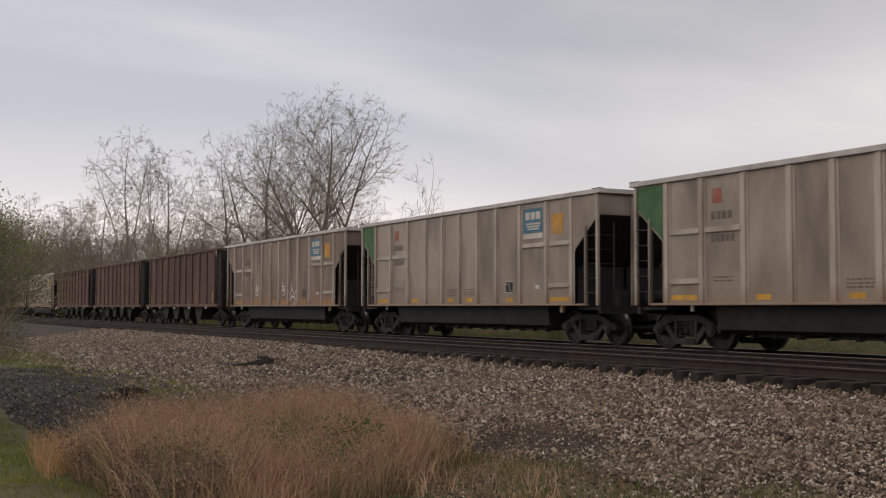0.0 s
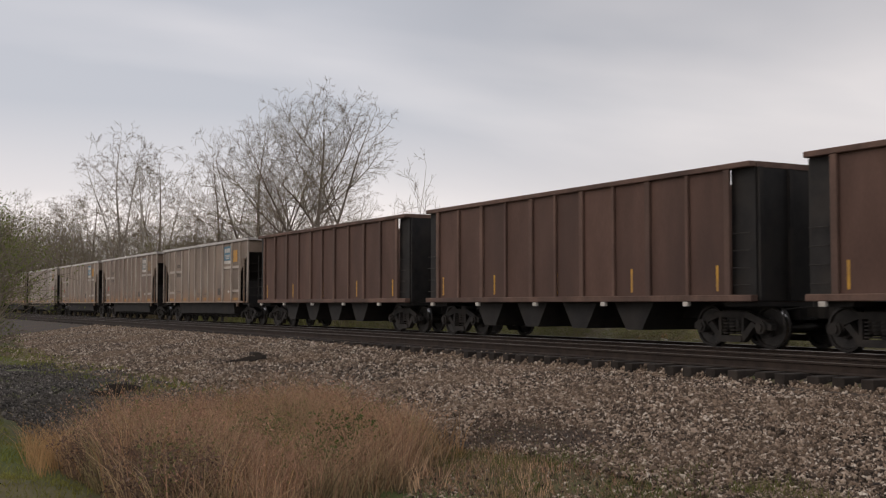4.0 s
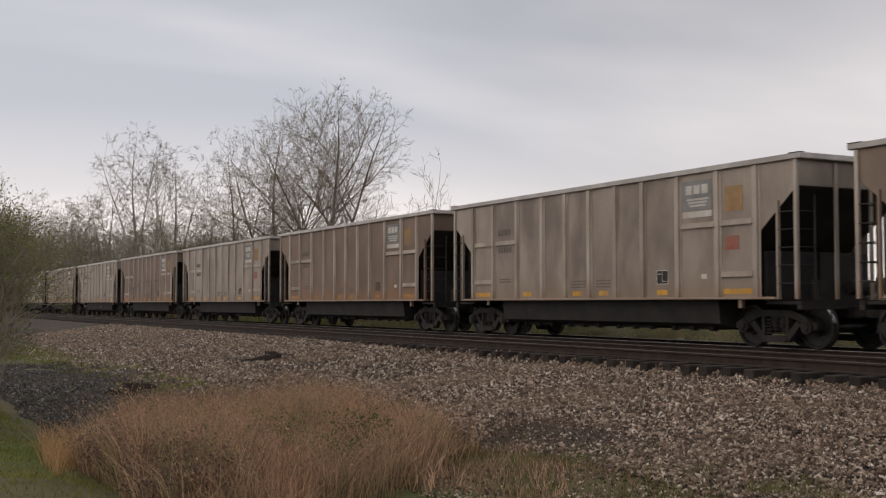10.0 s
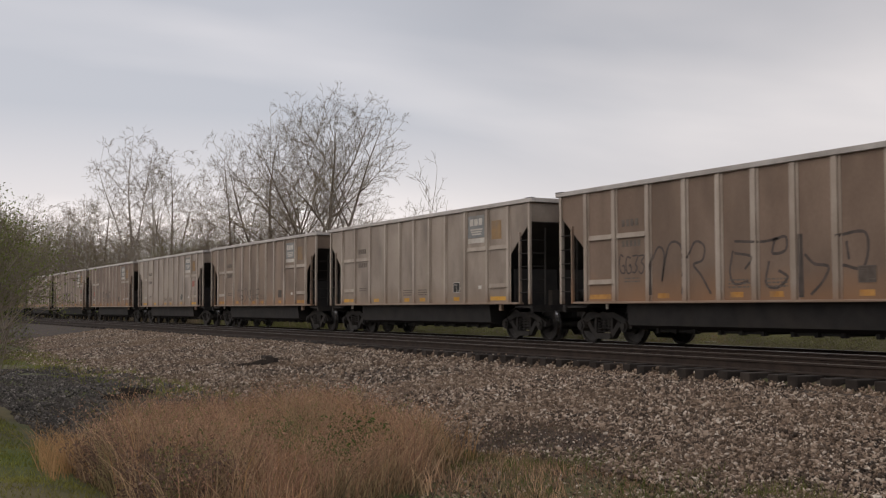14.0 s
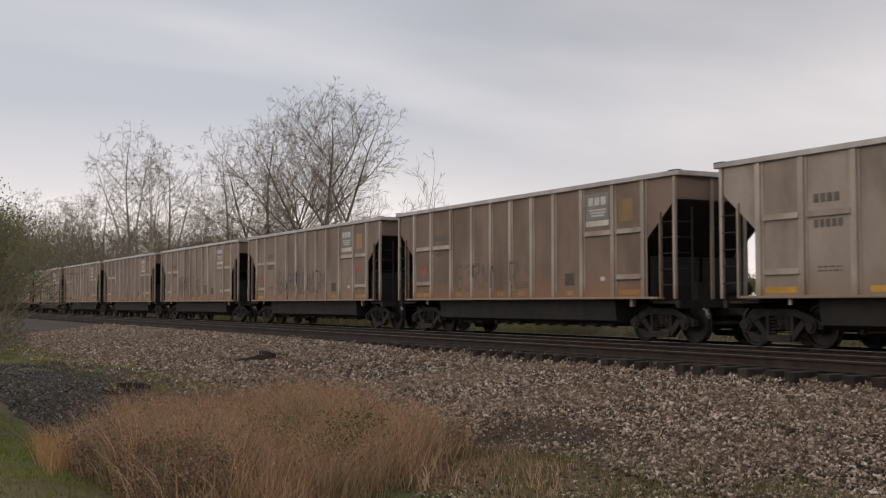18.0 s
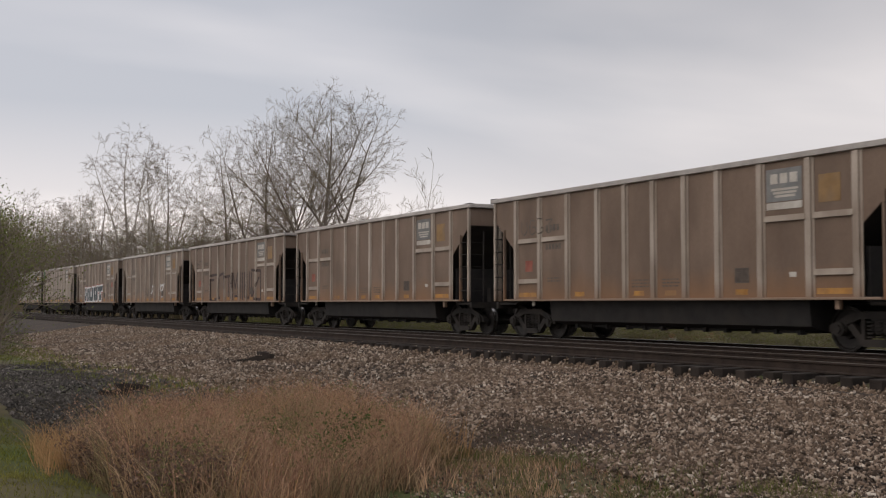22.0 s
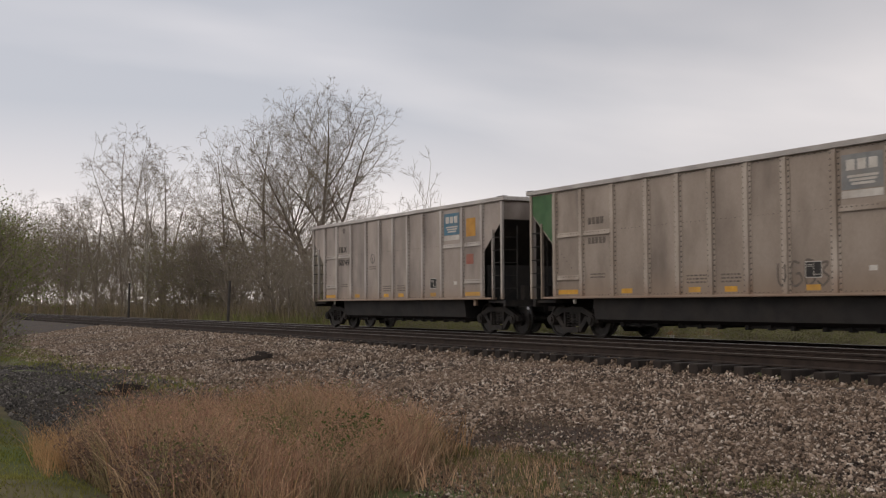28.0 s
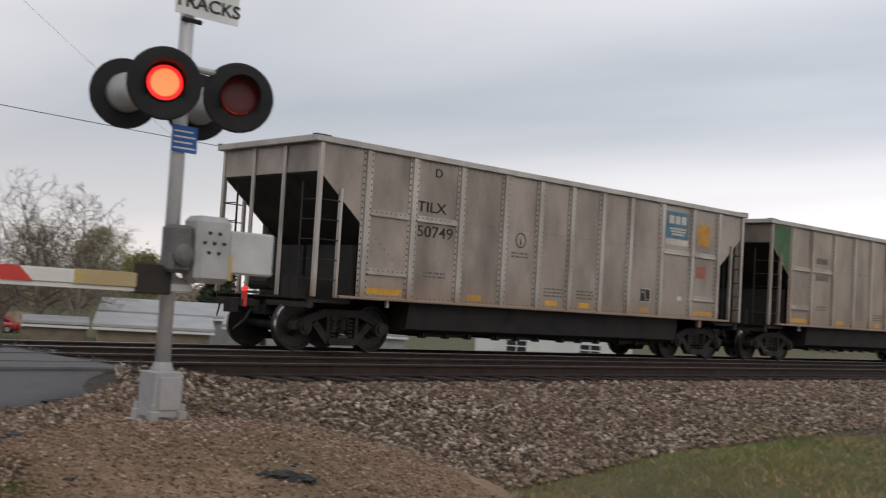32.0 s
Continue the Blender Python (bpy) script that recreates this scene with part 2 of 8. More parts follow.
# wagons: three shades of dusty aluminium, red-brown steel
M["alu_light"] = surface("dusty_aluminium_light", (0.272, 0.220, 0.178), (0.368, 0.308, 0.255), 1.0, 0.45, 0.28, 0.03, 30, (0.15, 0.118, 0.095), 0.85, 0.8, 0.05, 0.45, foot=(1.1, 1.75, (0.27, 0.195, 0.135)))
M["alu_tan"] = surface("dusty_aluminium_tan", (0.200, 0.146, 0.108), (0.278, 0.207, 0.155), 1.0, 0.55, 0.2, 0.03, 30, (0.12, 0.088, 0.065), 0.85, 0.75, 0.06, 0.45, foot=(1.1, 1.85, (0.30, 0.16, 0.078)))
M["alu_brown"] = surface("dusty_aluminium_brown", (0.18, 0.124, 0.09), (0.245, 0.176, 0.132), 1.0, 0.6, 0.15, 0.03, 30, (0.13, 0.09, 0.065), 0.75, 0.7, 0.06, 0.45, foot=(1.1, 1.85, (0.29, 0.15, 0.07)))
M["alu_clean"] = surface("washed_aluminium", (0.280, 0.232, 0.196), (0.385, 0.328, 0.285), 1.1, 0.40, 0.4, 0.03, 30, (0.165, 0.138, 0.122), 0.95, 0.85, 0.05, 0.5, foot=(1.1, 1.6, (0.29, 0.215, 0.16)))
M["alu_chord"] = surface("bare_aluminium_chord", (0.35, 0.325, 0.30), (0.47, 0.44, 0.41), 2.0, 0.38, 0.5, 0.03, 40, (0.24, 0.205, 0.18), 0.9, 0.5, 0.05, 0.4)
M["alu_post"] = surface("bare_aluminium_posts", (0.37, 0.33, 0.295), (0.52, 0.478, 0.44), 2.0, 0.42, 0.4, 0.03, 40, (0.22, 0.175, 0.145), 1.1, 0.55, 0.05, 0.4, foot=(1.1, 1.5, (0.28, 0.19, 0.13)))
M["alu_trim"] = surface("aluminium_trim", (0.345, 0.288, 0.236), (0.475, 0.41, 0.348), 2.0, 0.45, 0.3, 0.03, 40, (0.20, 0.148, 0.11), 0.9, 0.6, 0.05, 0.4, foot=(1.1, 1.5, (0.27, 0.17, 0.11)))
M["oxide"] = surface("oxide_brown_paint", (0.085, 0.045, 0.033), (0.13, 0.072, 0.054), 1.3, 0.75, 0, 0.06, 30, (0.06, 0.034, 0.027), 0.5, 0.7, 0.08, 0.3)
M["oxide_trim"] = surface("oxide_brown_trim", (0.10, 0.06, 0.045), (0.17, 0.10, 0.075), 2, 0.75, 0, 0.06, 30, (0.06, 0.036, 0.03), 0.6, 0.6, 0.06, 0.4)
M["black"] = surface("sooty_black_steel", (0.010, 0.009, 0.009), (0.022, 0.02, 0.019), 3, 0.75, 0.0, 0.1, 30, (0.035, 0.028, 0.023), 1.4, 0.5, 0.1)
# stained sheet; the shade inside the open car ends is put into its colour
M["dark_sheet"] = surface("stained_shade_sheet", (0.018, 0.015, 0.0135), (0.042, 0.035, 0.031), 1.5, 0.7, 0.1, 0.06, 30, (0.02, 0.018, 0.017), 0.8, 0.6, 0.1)
M["truck"] = surface("greasy_cast_steel", (0.012, 0.0105, 0.0095), (0.028, 0.024, 0.021), 4, 0.75, 0.0, 0.15, 40, (0.045, 0.034, 0.027), 2.0, 0.4, 0.12)
M["bright_tread"] = surface("polished_wheel_tread", (0.36, 0.35, 0.34), (0.52, 0.51, 0.50), 6, 0.25, 1.0, 0.02, 60)
M["tread"] = surface("worn_wheel_steel", (0.018, 0.016, 0.015), (0.04, 0.036, 0.033), 5, 0.5, 0.4, 0.05, 40)
M["shine"] = surface("polished_rail_steel", (0.17, 0.16, 0.15), (0.29, 0.28, 0.268), 6, 0.34, 1.0, 0.02, 60, (0.12, 0.09, 0.07), 1.5, 0.45)
M["dull_steel"] = surface("dull_rail_steel", (0.06, 0.05, 0.043), (0.13, 0.115, 0.102), 6, 0.5, 0.7, 0.02, 60, (0.06, 0.045, 0.036), 1.5, 0.6)
M["rust"] = surface("rusty_rail_side", (0.02, 0.0135, 0.0105), (0.042, 0.028, 0.021), 5, 0.9, 0, 0.15, 50)
M["yellow"] = surface("faded_yellow_tape", (0.52, 0.26, 0.03), (0.66, 0.36, 0.05), 5, 0.6, 0, 0.02, 40, (0.32, 0.2, 0.09), 1.6, 0.5, 0.12)
M["yellow_dusty"] = surface("dusty_reflector_tape", (0.38, 0.18, 0.045), (0.50, 0.26, 0.07), 5, 0.7, 0, 0.02, 40, (0.26, 0.155, 0.085), 2.2, 0.8, 0.12)
M["plate_dusty"] = surface("dusty_dark_plate", (0.075, 0.06, 0.05), (0.115, 0.092, 0.076), 6, 0.7, 0, 0, 40)
M["orange"] = surface("faded_orange_panel", (0.44, 0.21, 0.035), (0.56, 0.29, 0.055), 4, 0.65, 0, 0.02, 40, (0.33, 0.22, 0.12), 1.6, 0.6, 0.15)
M["orange_dusty"] = surface("dusty_orange_panel", (0.27, 0.165, 0.075), (0.36, 0.225, 0.10), 4, 0.7, 0, 0.02, 40, (0.24, 0.18, 0.13), 1.6, 0.8, 0.15)
M["red_panel"] = surface("faded_red_panel", (0.26, 0.075, 0.052), (0.35, 0.11, 0.078), 4, 0.65, 0, 0.02, 40, (0.3, 0.2, 0.15), 1.6, 0.5)
M["blue_panel"] = surface("faded_blue_panel", (0.05, 0.145, 0.21), (0.085, 0.20, 0.28), 4, 0.6, 0, 0.02, 40, (0.17, 0.18, 0.18), 1.5, 0.5, 0.1)
M["blue_dusty"] = surface("dusty_blue_panel", (0.17, 0.18, 0.185), (0.24, 0.245, 0.24), 4, 0.7, 0, 0.02, 40, (0.25, 0.21, 0.17), 1.5, 0.6, 0.1)
M["decal"] = surface("dusty_white_lettering", (0.50, 0.47, 0.42), (0.62, 0.59, 0.54), 5, 0.65, 0, 0.02, 40, (0.36, 0.31, 0.26), 1.5, 0.5)
M["stencil"] = surface("black_stencil", (0.02, 0.019, 0.018), (0.04, 0.037, 0.034), 6, 0.7, 0, 0.0, 40)
M["stencil_faint"] = surface("faded_stencil", (0.11, 0.09, 0.075), (0.16, 0.132, 0.11), 6, 0.7, 0, 0.0, 40)
M["green_corner"] = surface("green_end_panel", (0.035, 0.10, 0.035), (0.06, 0.15, 0.055), 2, 0.6, 0, 0.03, 40, (0.11, 0.12, 0.08), 1.0, 0.4)
M["spray_dark"] = surface("dark_spray_paint", (0.045, 0.036, 0.032), (0.09, 0.07, 0.06), 6, 0.6, 0, 0, 40)
M["spray_brown"] = surface("brown_spray_paint", (0.030, 0.014, 0.011), (0.05, 0.025, 0.02), 6, 0.6, 0, 0, 40)
M["spray_white"] = surface("white_spray_paint", (0.62, 0.64, 0.64), (0.76, 0.77, 0.77), 5, 0.55, 0, 0, 40)
M["spray_teal"] = surface("teal_spray_paint", (0.008, 0.026, 0.036), (0.016, 0.045, 0.058), 4, 0.5, 0, 0, 40)
M["spray_red"] = surface("red_spray_paint", (0.45, 0.05, 0.05), (0.58, 0.09, 0.08), 5, 0.55, 0, 0, 40)
M["rivet"] = surface("dark_rivets", (0.03, 0.026, 0.022), (0.08, 0.07, 0.06), 5, 0.6, 0.3, 0, 30)
# ground
M["tie"] = surface("creosoted_timber", (0.016, 0.012, 0.010), (0.04, 0.031, 0.025), 3, 0.95, 0, 0.4, 50, (0.06, 0.048, 0.04), 1.5, 0.4, 0.25)
# bed coloured dark to stand for the shade between the loose stones
M["ballast"] = surface("gap_shade_ballast", (0.028, 0.022, 0.018), (0.085, 0.068, 0.055), 9, 0.95, 0, 0.9, 30, (0.085, 0.058, 0.04), 0.35, 0.6, world_space=True)
M["stone"] = stone_surface("crushed_stone", ((0.0, (0.018, 0.013, 0.010)), (0.36, (0.095, 0.066, 0.047)), (0.64, (0.25, 0.177, 0.127)), (0.88, (0.43, 0.335, 0.255)), (1.0, (0.72, 0.63, 0.53))), (0.215, 0.148, 0.10))
# paler copy of the crushed stone: brighter light on the far left, as colour
M["stone_pale"] = stone_surface("light_lifted_crushed_stone", ((0.0, (0.045, 0.034, 0.027)), (0.35, (0.115, 0.084, 0.062)), (0.68, (0.265, 0.20, 0.15)), (0.88, (0.43, 0.35, 0.275)), (1.0, (0.62, 0.54, 0.455))), (0.25, 0.165, 0.105))
M["stone_dark"] = stone_surface("coal_dusted_stone", ((0.0, (0.02, 0.019, 0.018)), (0.6, (0.06, 0.056, 0.052)), (0.92, (0.13, 0.12, 0.11)), (1.0, (0.30, 0.28, 0.26))), (0.05, 0.045, 0.04))
M["stone_coal"] = stone_surface("coal_dusted_gravel", ((0.0, (0.028, 0.025, 0.023)), (0.5, (0.07, 0.064, 0.059)), (0.88, (0.15, 0.135, 0.122)), (1.0, (0.32, 0.29, 0.26))), (0.09, 0.075, 0.062))
M["stone_red"] = stone_surface("reddish_fine_gravel", ((0.0, (0.11, 0.066, 0.045)), (0.5, (0.28, 0.184, 0.128)), (0.85, (0.42, 0.305, 0.225)), (1.0, (0.62, 0.50, 0.41))), (0.25, 0.165, 0.10))
M["soil"] = surface("grass_and_soil", (0.08, 0.068, 0.034), (0.135, 0.115, 0.056), 2.0, 1.0, 0, 0.6, 26, (0.075, 0.108, 0.024), 0.16, 0.9, world_space=True)
M["dirt"] = surface("reddish_gravelly_dirt", (0.20, 0.128, 0.082), (0.34, 0.228, 0.155), 6.0, 1.0, 0, 0.7, 45, (0.12, 0.10, 0.05), 0.6, 0.7, world_space=True)
M["asphalt"] = surface("fresh_asphalt", (0.045, 0.042, 0.044), (0.074, 0.069, 0.071), 3.0, 0.62, 0, 0.25, 130, (0.12, 0.11, 0.105), 0.4, 0.6, world_space=True, spec=0.4)
M["old_asphalt"] = surface("worn_grey_asphalt", (0.20, 0.18, 0.175), (0.275, 0.25, 0.24), 2.0, 0.85, 0, 0.25, 110, (0.11, 0.096, 0.092), 0.6, 0.5, world_space=True)
M["tar"] = surface("tar_lump", (0.006, 0.006, 0.006), (0.02, 0.019, 0.018), 8, 0.55, 0, 0.5, 40)
M["bare_dirt"] = surface("dark_bare_dirt", (0.03, 0.02, 0.015), (0.075, 0.051, 0.036), 7.0, 1.0, 0, 1.0, 40, (0.12, 0.085, 0.05), 1.2, 0.6, world_space=True)
M["tar_flat"] = surface("black_tar_patch", (0.014, 0.013, 0.013), (0.032, 0.03, 0.03), 5, 0.75, 0, 0.4, 60, world_space=True)
# plants
M["straw"] = surface("dry_reddish_weed", (0.40, 0.255, 0.162), (0.64, 0.44, 0.285), 1.3, 0.95, 0, 0, 20, (0.25, 0.222, 0.11), 0.75, 0.8, island=0.6, world_space=True, thin=0.35)
M["tuft"] = surface("orange_dry_grass", (0.40, 0.235, 0.11), (0.56, 0.355, 0.18), 2, 0.95, 0, 0, 20, island=0.3, world_space=True, thin=0.35)
M["under"] = surface("dull_undergrowth", (0.20, 0.155, 0.105), (0.32, 0.255, 0.17), 1.4, 1.0, 0, 0, 20, (0.10, 0.105, 0.045), 0.5, 0.8, island=0.4, world_space=True, thin=0.35)
M["seed"] = surface("weed_seed_heads", (0.31, 0.175, 0.115), (0.50, 0.305, 0.205), 2, 0.95, 0, 0, 20, island=0.45, world_space=True, thin=0.35)
M["grass"] = surface("spring_grass", (0.075, 0.105, 0.022), (0.155, 0.175, 0.045), 0.9, 0.9, 0, 0, 30, (0.20, 0.165, 0.055), 0.35, 0.6, island=0.3, world_space=True, thin=0.35)
M["lawn"] = surface("spring_lawn", (0.125, 0.155, 0.028), (0.24, 0.245, 0.058), 0.7, 0.9, 0, 0, 30, (0.23, 0.19, 0.06), 0.4, 0.5, island=0.35, world_space=True, thin=0.35)
M["leaf"] = surface("young_leaves", (0.145, 0.158, 0.05), (0.26, 0.258, 0.098), 1.2, 0.85, 0, 0, 30, (0.21, 0.18, 0.10), 0.25, 0.6, island=0.35, world_space=True, thin=0.35)
M["leaf_bright"] = surface("fresh_bright_leaves", (0.17, 0.20, 0.05), (0.32, 0.33, 0.11), 1.2, 0.85, 0, 0, 30, (0.26, 0.24, 0.12), 0.3, 0.5, island=0.3, world_space=True, thin=0.35)
M["leaf_hedge"] = surface("young_hedge_leaves", (0.12, 0.155, 0.036), (0.235, 0.265, 0.075), 1.2, 0.85, 0, 0, 30, (0.20, 0.19, 0.09), 0.3, 0.5, island=0.3, world_space=True, thin=0.35)
M["leaf_dark"] = surface("dark_evergreen", (0.024, 0.038, 0.02), (0.058, 0.078, 0.04), 1.5, 0.85, 0, 0, 30, island=0.4, world_space=True)
M["leaf_weed"] = surface("green_weed_leaves", (0.05, 0.095, 0.02), (0.10, 0.15, 0.04), 1.5, 0.85, 0, 0, 30, island=0.35, world_space=True, thin=0.35)
M["leaf_weed_dull"] = surface("dull_green_weed_leaves", (0.155, 0.155, 0.06), (0.25, 0.23, 0.10), 1.5, 0.9, 0, 0, 30, island=0.35, world_space=True, thin=0.35)
M["weed_dark"] = surface("dark_shrivelled_weed", (0.13, 0.082, 0.064), (0.24, 0.16, 0.12), 1.5, 0.95, 0, 0, 30, island=0.4, world_space=True, thin=0.2)
M["bark"] = surface("grey_brown_bark", (0.15, 0.12, 0.096), (0.27, 0.228, 0.186), 1.0, 0.95, 0, 0.3, 12, (0.27, 0.24, 0.20), 0.5, 0.35)
M["twig"] = surface("bare_twigs", (0.20, 0.163, 0.128), (0.32, 0.268, 0.218), 0.6, 0.95, 0, 0, 5, (0.28, 0.26, 0.15), 0.2, 0.5)
M["twig_dark"] = surface("dark_bare_twigs", (0.10, 0.082, 0.066), (0.17, 0.14, 0.115), 0.6, 0.95, 0, 0, 5)
M["pale_bark"] = surface("pale_bark", (0.34, 0.30, 0.26), (0.58, 0.53, 0.47), 0.8, 0.9, 0, 0.2, 8, (0.13, 0.105, 0.08), 0.6, 0.6)
# built things
M["mast"] = surface("galvanised_mast", (0.48, 0.48, 0.475), (0.60, 0.60, 0.595), 3, 0.5, 0.25, 0.05, 40, (0.30, 0.29, 0.28), 1.2, 0.5)
M["cast_alu"] = surface("silver_painted_casting", (0.36, 0.36, 0.36), (0.48, 0.48, 0.475), 4, 0.55, 0.25, 0.08, 50, (0.28, 0.26, 0.24), 1.5, 0.5)
M["gear_grey"] = surface("grimy_grey_casting", (0.10, 0.10, 0.098), (0.18, 0.175, 0.17), 4, 0.6, 0.2, 0.1, 50, (0.07, 0.06, 0.055), 2.0, 0.5)
M["flat_black"] = surface("flat_black_paint", (0.008, 0.008, 0.009), (0.016, 0.016, 0.017), 4, 0.7, 0, 0.02, 40)
M["sign_white"] = surface("white_sign_sheet", (0.68, 0.68, 0.67), (0.78, 0.78, 0.77), 4, 0.5, 0, 0, 40, (0.58, 0.57, 0.55), 1.2, 0.5)
M["sign_black"] = surface("black_sign_paint", (0.015, 0.015, 0.016), (0.03, 0.03, 0.03), 4, 0.6, 0, 0, 40)
M["sign_blue"] = surface("blue_sign_sheet", (0.02, 0.10, 0.36), (0.035, 0.14, 0.44), 4, 0.5, 0, 0, 40)
M["gate_white"] = surface("white_gate_stripe", (0.66, 0.65, 0.62), (0.78, 0.77, 0.74), 3, 0.5, 0, 0.02, 40, (0.5, 0.47, 0.42), 1.5, 0.4)
M["gate_red"] = surface("red_gate_stripe", (0.52, 0.035, 0.03), (0.62, 0.06, 0.05), 3, 0.5, 0, 0.02, 40, (0.42, 0.06, 0.05), 1.5, 0.4)
M["gate_yellow"] = surface("worn_yellow_paint", (0.50, 0.36, 0.11), (0.62, 0.48, 0.20), 5, 0.6, 0.1, 0.05, 40, (0.36, 0.30, 0.22), 2.5, 0.7)
M["lens_on"] = lit("lit_red_lens", (1.0, 0.02, 0.02), 1.1)
M["lens_core"] = lit("lit_lamp_core", (1.0, 0.15, 0.05), 1.7)
M["gate_glow"] = lit("lit_gate_lamp", (1.0, 0.22, 0.22), 2.2)
M["lens_dim"] = lit("fading_red_lens", (0.06, 0.002, 0.004), 0.12)
M["lens_off"] = glassy("dark_red_lens", (0.12, 0.006, 0.008), 0.2)
M["pole_wood"] = surface("weathered_pole", (0.13, 0.11, 0.095), (0.22, 0.195, 0.17), 1.5, 0.95, 0, 0.3, 25)
M["pole_dark"] = surface("dark_treated_pole", (0.05, 0.045, 0.042), (0.09, 0.08, 0.075), 1.5, 0.95, 0, 0.3, 25)
M["wire"] = surface("weathered_cable", (0.05, 0.05, 0.055), (0.08, 0.08, 0.085), 1, 0.7, 0, 0, 5)
M["siding_white"] = surface("white_vinyl_siding", (0.62, 0.62, 0.62), (0.72, 0.72, 0.715), 0.7, 0.7, 0, 0.03, 12)
M["siding_cream"] = surface("cream_siding", (0.50, 0.48, 0.43), (0.60, 0.575, 0.52), 0.7, 0.75, 0, 0.03, 12)
M["siding_grey"] = surface("grey_siding", (0.26, 0.265, 0.27), (0.33, 0.335, 0.34), 0.8, 0.75, 0, 0.03, 12)
M["tan_wall"] = surface("tan_rendered_wall", (0.42, 0.33, 0.24), (0.52, 0.42, 0.32), 0.8, 0.85, 0, 0.05, 12)
M["brick"] = surface("red_brick_wall", (0.30, 0.125, 0.08), (0.42, 0.19, 0.125), 1.2, 0.9, 0, 0.1, 14)
M["roof_dark"] = surface("charcoal_shingles", (0.032, 0.035, 0.043), (0.06, 0.064, 0.075), 1.5, 0.9, 0, 0.1, 10)
M["roof_pale"] = surface("pale_metal_roof", (0.36, 0.365, 0.375), (0.46, 0.465, 0.47), 0.8, 0.5, 0.2, 0.02, 10, (0.42, 0.40, 0.38), 0.4, 0.4)
M["roof_grey"] = surface("grey_shingles", (0.13, 0.135, 0.14), (0.19, 0.195, 0.20), 1.2, 0.9, 0, 0.08, 10)
M["pane"] = glassy("dark_window_glass", (0.03, 0.035, 0.042), 0.06)
M["frame_white"] = surface("white_frame_paint", (0.68, 0.68, 0.67), (0.76, 0.76, 0.75), 2, 0.5, 0, 0, 30)
M["fence_wood"] = surface("brown_fence_boards", (0.17, 0.14, 0.105), (0.25, 0.205, 0.155), 1.5, 0.9, 0, 0.1, 20, vary=0.12)
M["car_red"] = surface("red_car_paint", (0.42, 0.018, 0.02), (0.47, 0.025, 0.028), 1, 0.25, 0, 0, 5, spec=0.6)
M["rubber"] = surface("black_rubber", (0.012, 0.012, 0.012), (0.022, 0.022, 0.022), 5, 0.85, 0, 0.05, 40)
M["green_awning"] = surface("teal_awning_cloth", (0.02, 0.14, 0.11), (0.04, 0.19, 0.15), 2, 0.8, 0, 0, 20)
M["barrier_orange"] = surface("orange_plastic", (0.55, 0.16, 0.07), (0.64, 0.21, 0.10), 3, 0.6, 0, 0, 20)
M["concrete"] = surface("pale_concrete", (0.34, 0.33, 0.31), (0.44, 0.43, 0.41), 1.5, 0.9, 0, 0.1, 30)


# ---------------------------------------------------------------- mesh helpers
def box(bm, x0, x1, y0, y1, z0, z1):
    v = [bm.verts.new(p) for p in ((x0, y0, z0), (x1, y0, z0), (x1, y1, z0), (x0, y1, z0),
                                   (x0, y0, z1), (x1, y0, z1), (x1, y1, z1), (x0, y1, z1))]
    for f in ((3, 2, 1, 0), (4, 5, 6, 7), (0, 1, 5, 4), (1, 2, 6, 5), (2, 3, 7, 6), (3, 0, 4, 7)):
        bm.faces.new([v[i] for i in f])
    return bm


def prism(bm, outline, axis, a, b):
    """An outline of (u, v) pushed along an axis from a to b: 'y' takes (x, z), 'x' takes (y, z), 'z' takes (x, y)."""
    def at(u, v, w):
        return {"y": (u, w, v), "x": (w, u, v), "z": (u, v, w)}[axis]
    lo = [bm.verts.new(at(u, v, a)) for u, v in outline]
    hi = [bm.verts.new(at(u, v, b)) for u, v in outline]
    bm.faces.new(lo); bm.faces.new(hi[::-1])
    k = len(outline)
    for i in range(k):
        bm.faces.new((lo[i], hi[i], hi[(i + 1) % k], lo[(i + 1) % k]))
    return bm


def tube(bm, p, q, r0, r1=None, sides=8, caps=True):
    p, q = Vector(p), Vector(q)
    r1 = r0 if r1 is None else r1
    d = (q - p).normalized()
    u = d.orthogonal().normalized()
    w = d.cross(u)
    rings = []
    for c, r in ((p, r0), (q, r1)):
        rings.append([bm.verts.new(c + u * (r * math.cos(a)) + w * (r * math.sin(a)))
                      for a in (2 * math.pi * i / sides for i in range(sides))])
    for i in range(sides):
        bm.faces.new((rings[0][i], rings[0][(i + 1) % sides], rings[1][(i + 1) % sides], rings[1][i]))
    if caps:
        bm.faces.new(rings[0][::-1]); bm.faces.new(rings[1])
    return bm


def lathe(bm, profile, centre=(0, 0, 0), axis="y", sides=24):
    """A profile of (radius, along) turned round an axis."""
    c = Vector(centre)
    rings = []
    for r, h in profile:
        ring = []
        for i in range(sides):
            a = 2 * math.pi * i / sides
            u, v = r * math.cos(a), r * math.sin(a)
            ring.append(bm.verts.new(c + Vector({"y": (u, h, v), "x": (h, u, v), "z": (u, v, h)}[axis])))
        rings.append(ring)
    for a, b in zip(rings, rings[1:]):
        for i in range(sides):
            bm.faces.new((a[i], a[(i + 1) % sides], b[(i + 1) % sides], b[i]))
    bm.faces.new(rings[0][::-1]); bm.faces.new(rings[-1])
    return bm


def finish(bm, bevel=0.0):
    bmesh.ops.recalc_face_normals(bm, faces=bm.faces)
    if bevel:
        bmesh.ops.bevel(bm, geom=[e for e in bm.edges if e.calc_face_angle(0) > 0.6], offset=bevel, segments=1, affect="EDGES", clamp_overlap=True)
    return bm


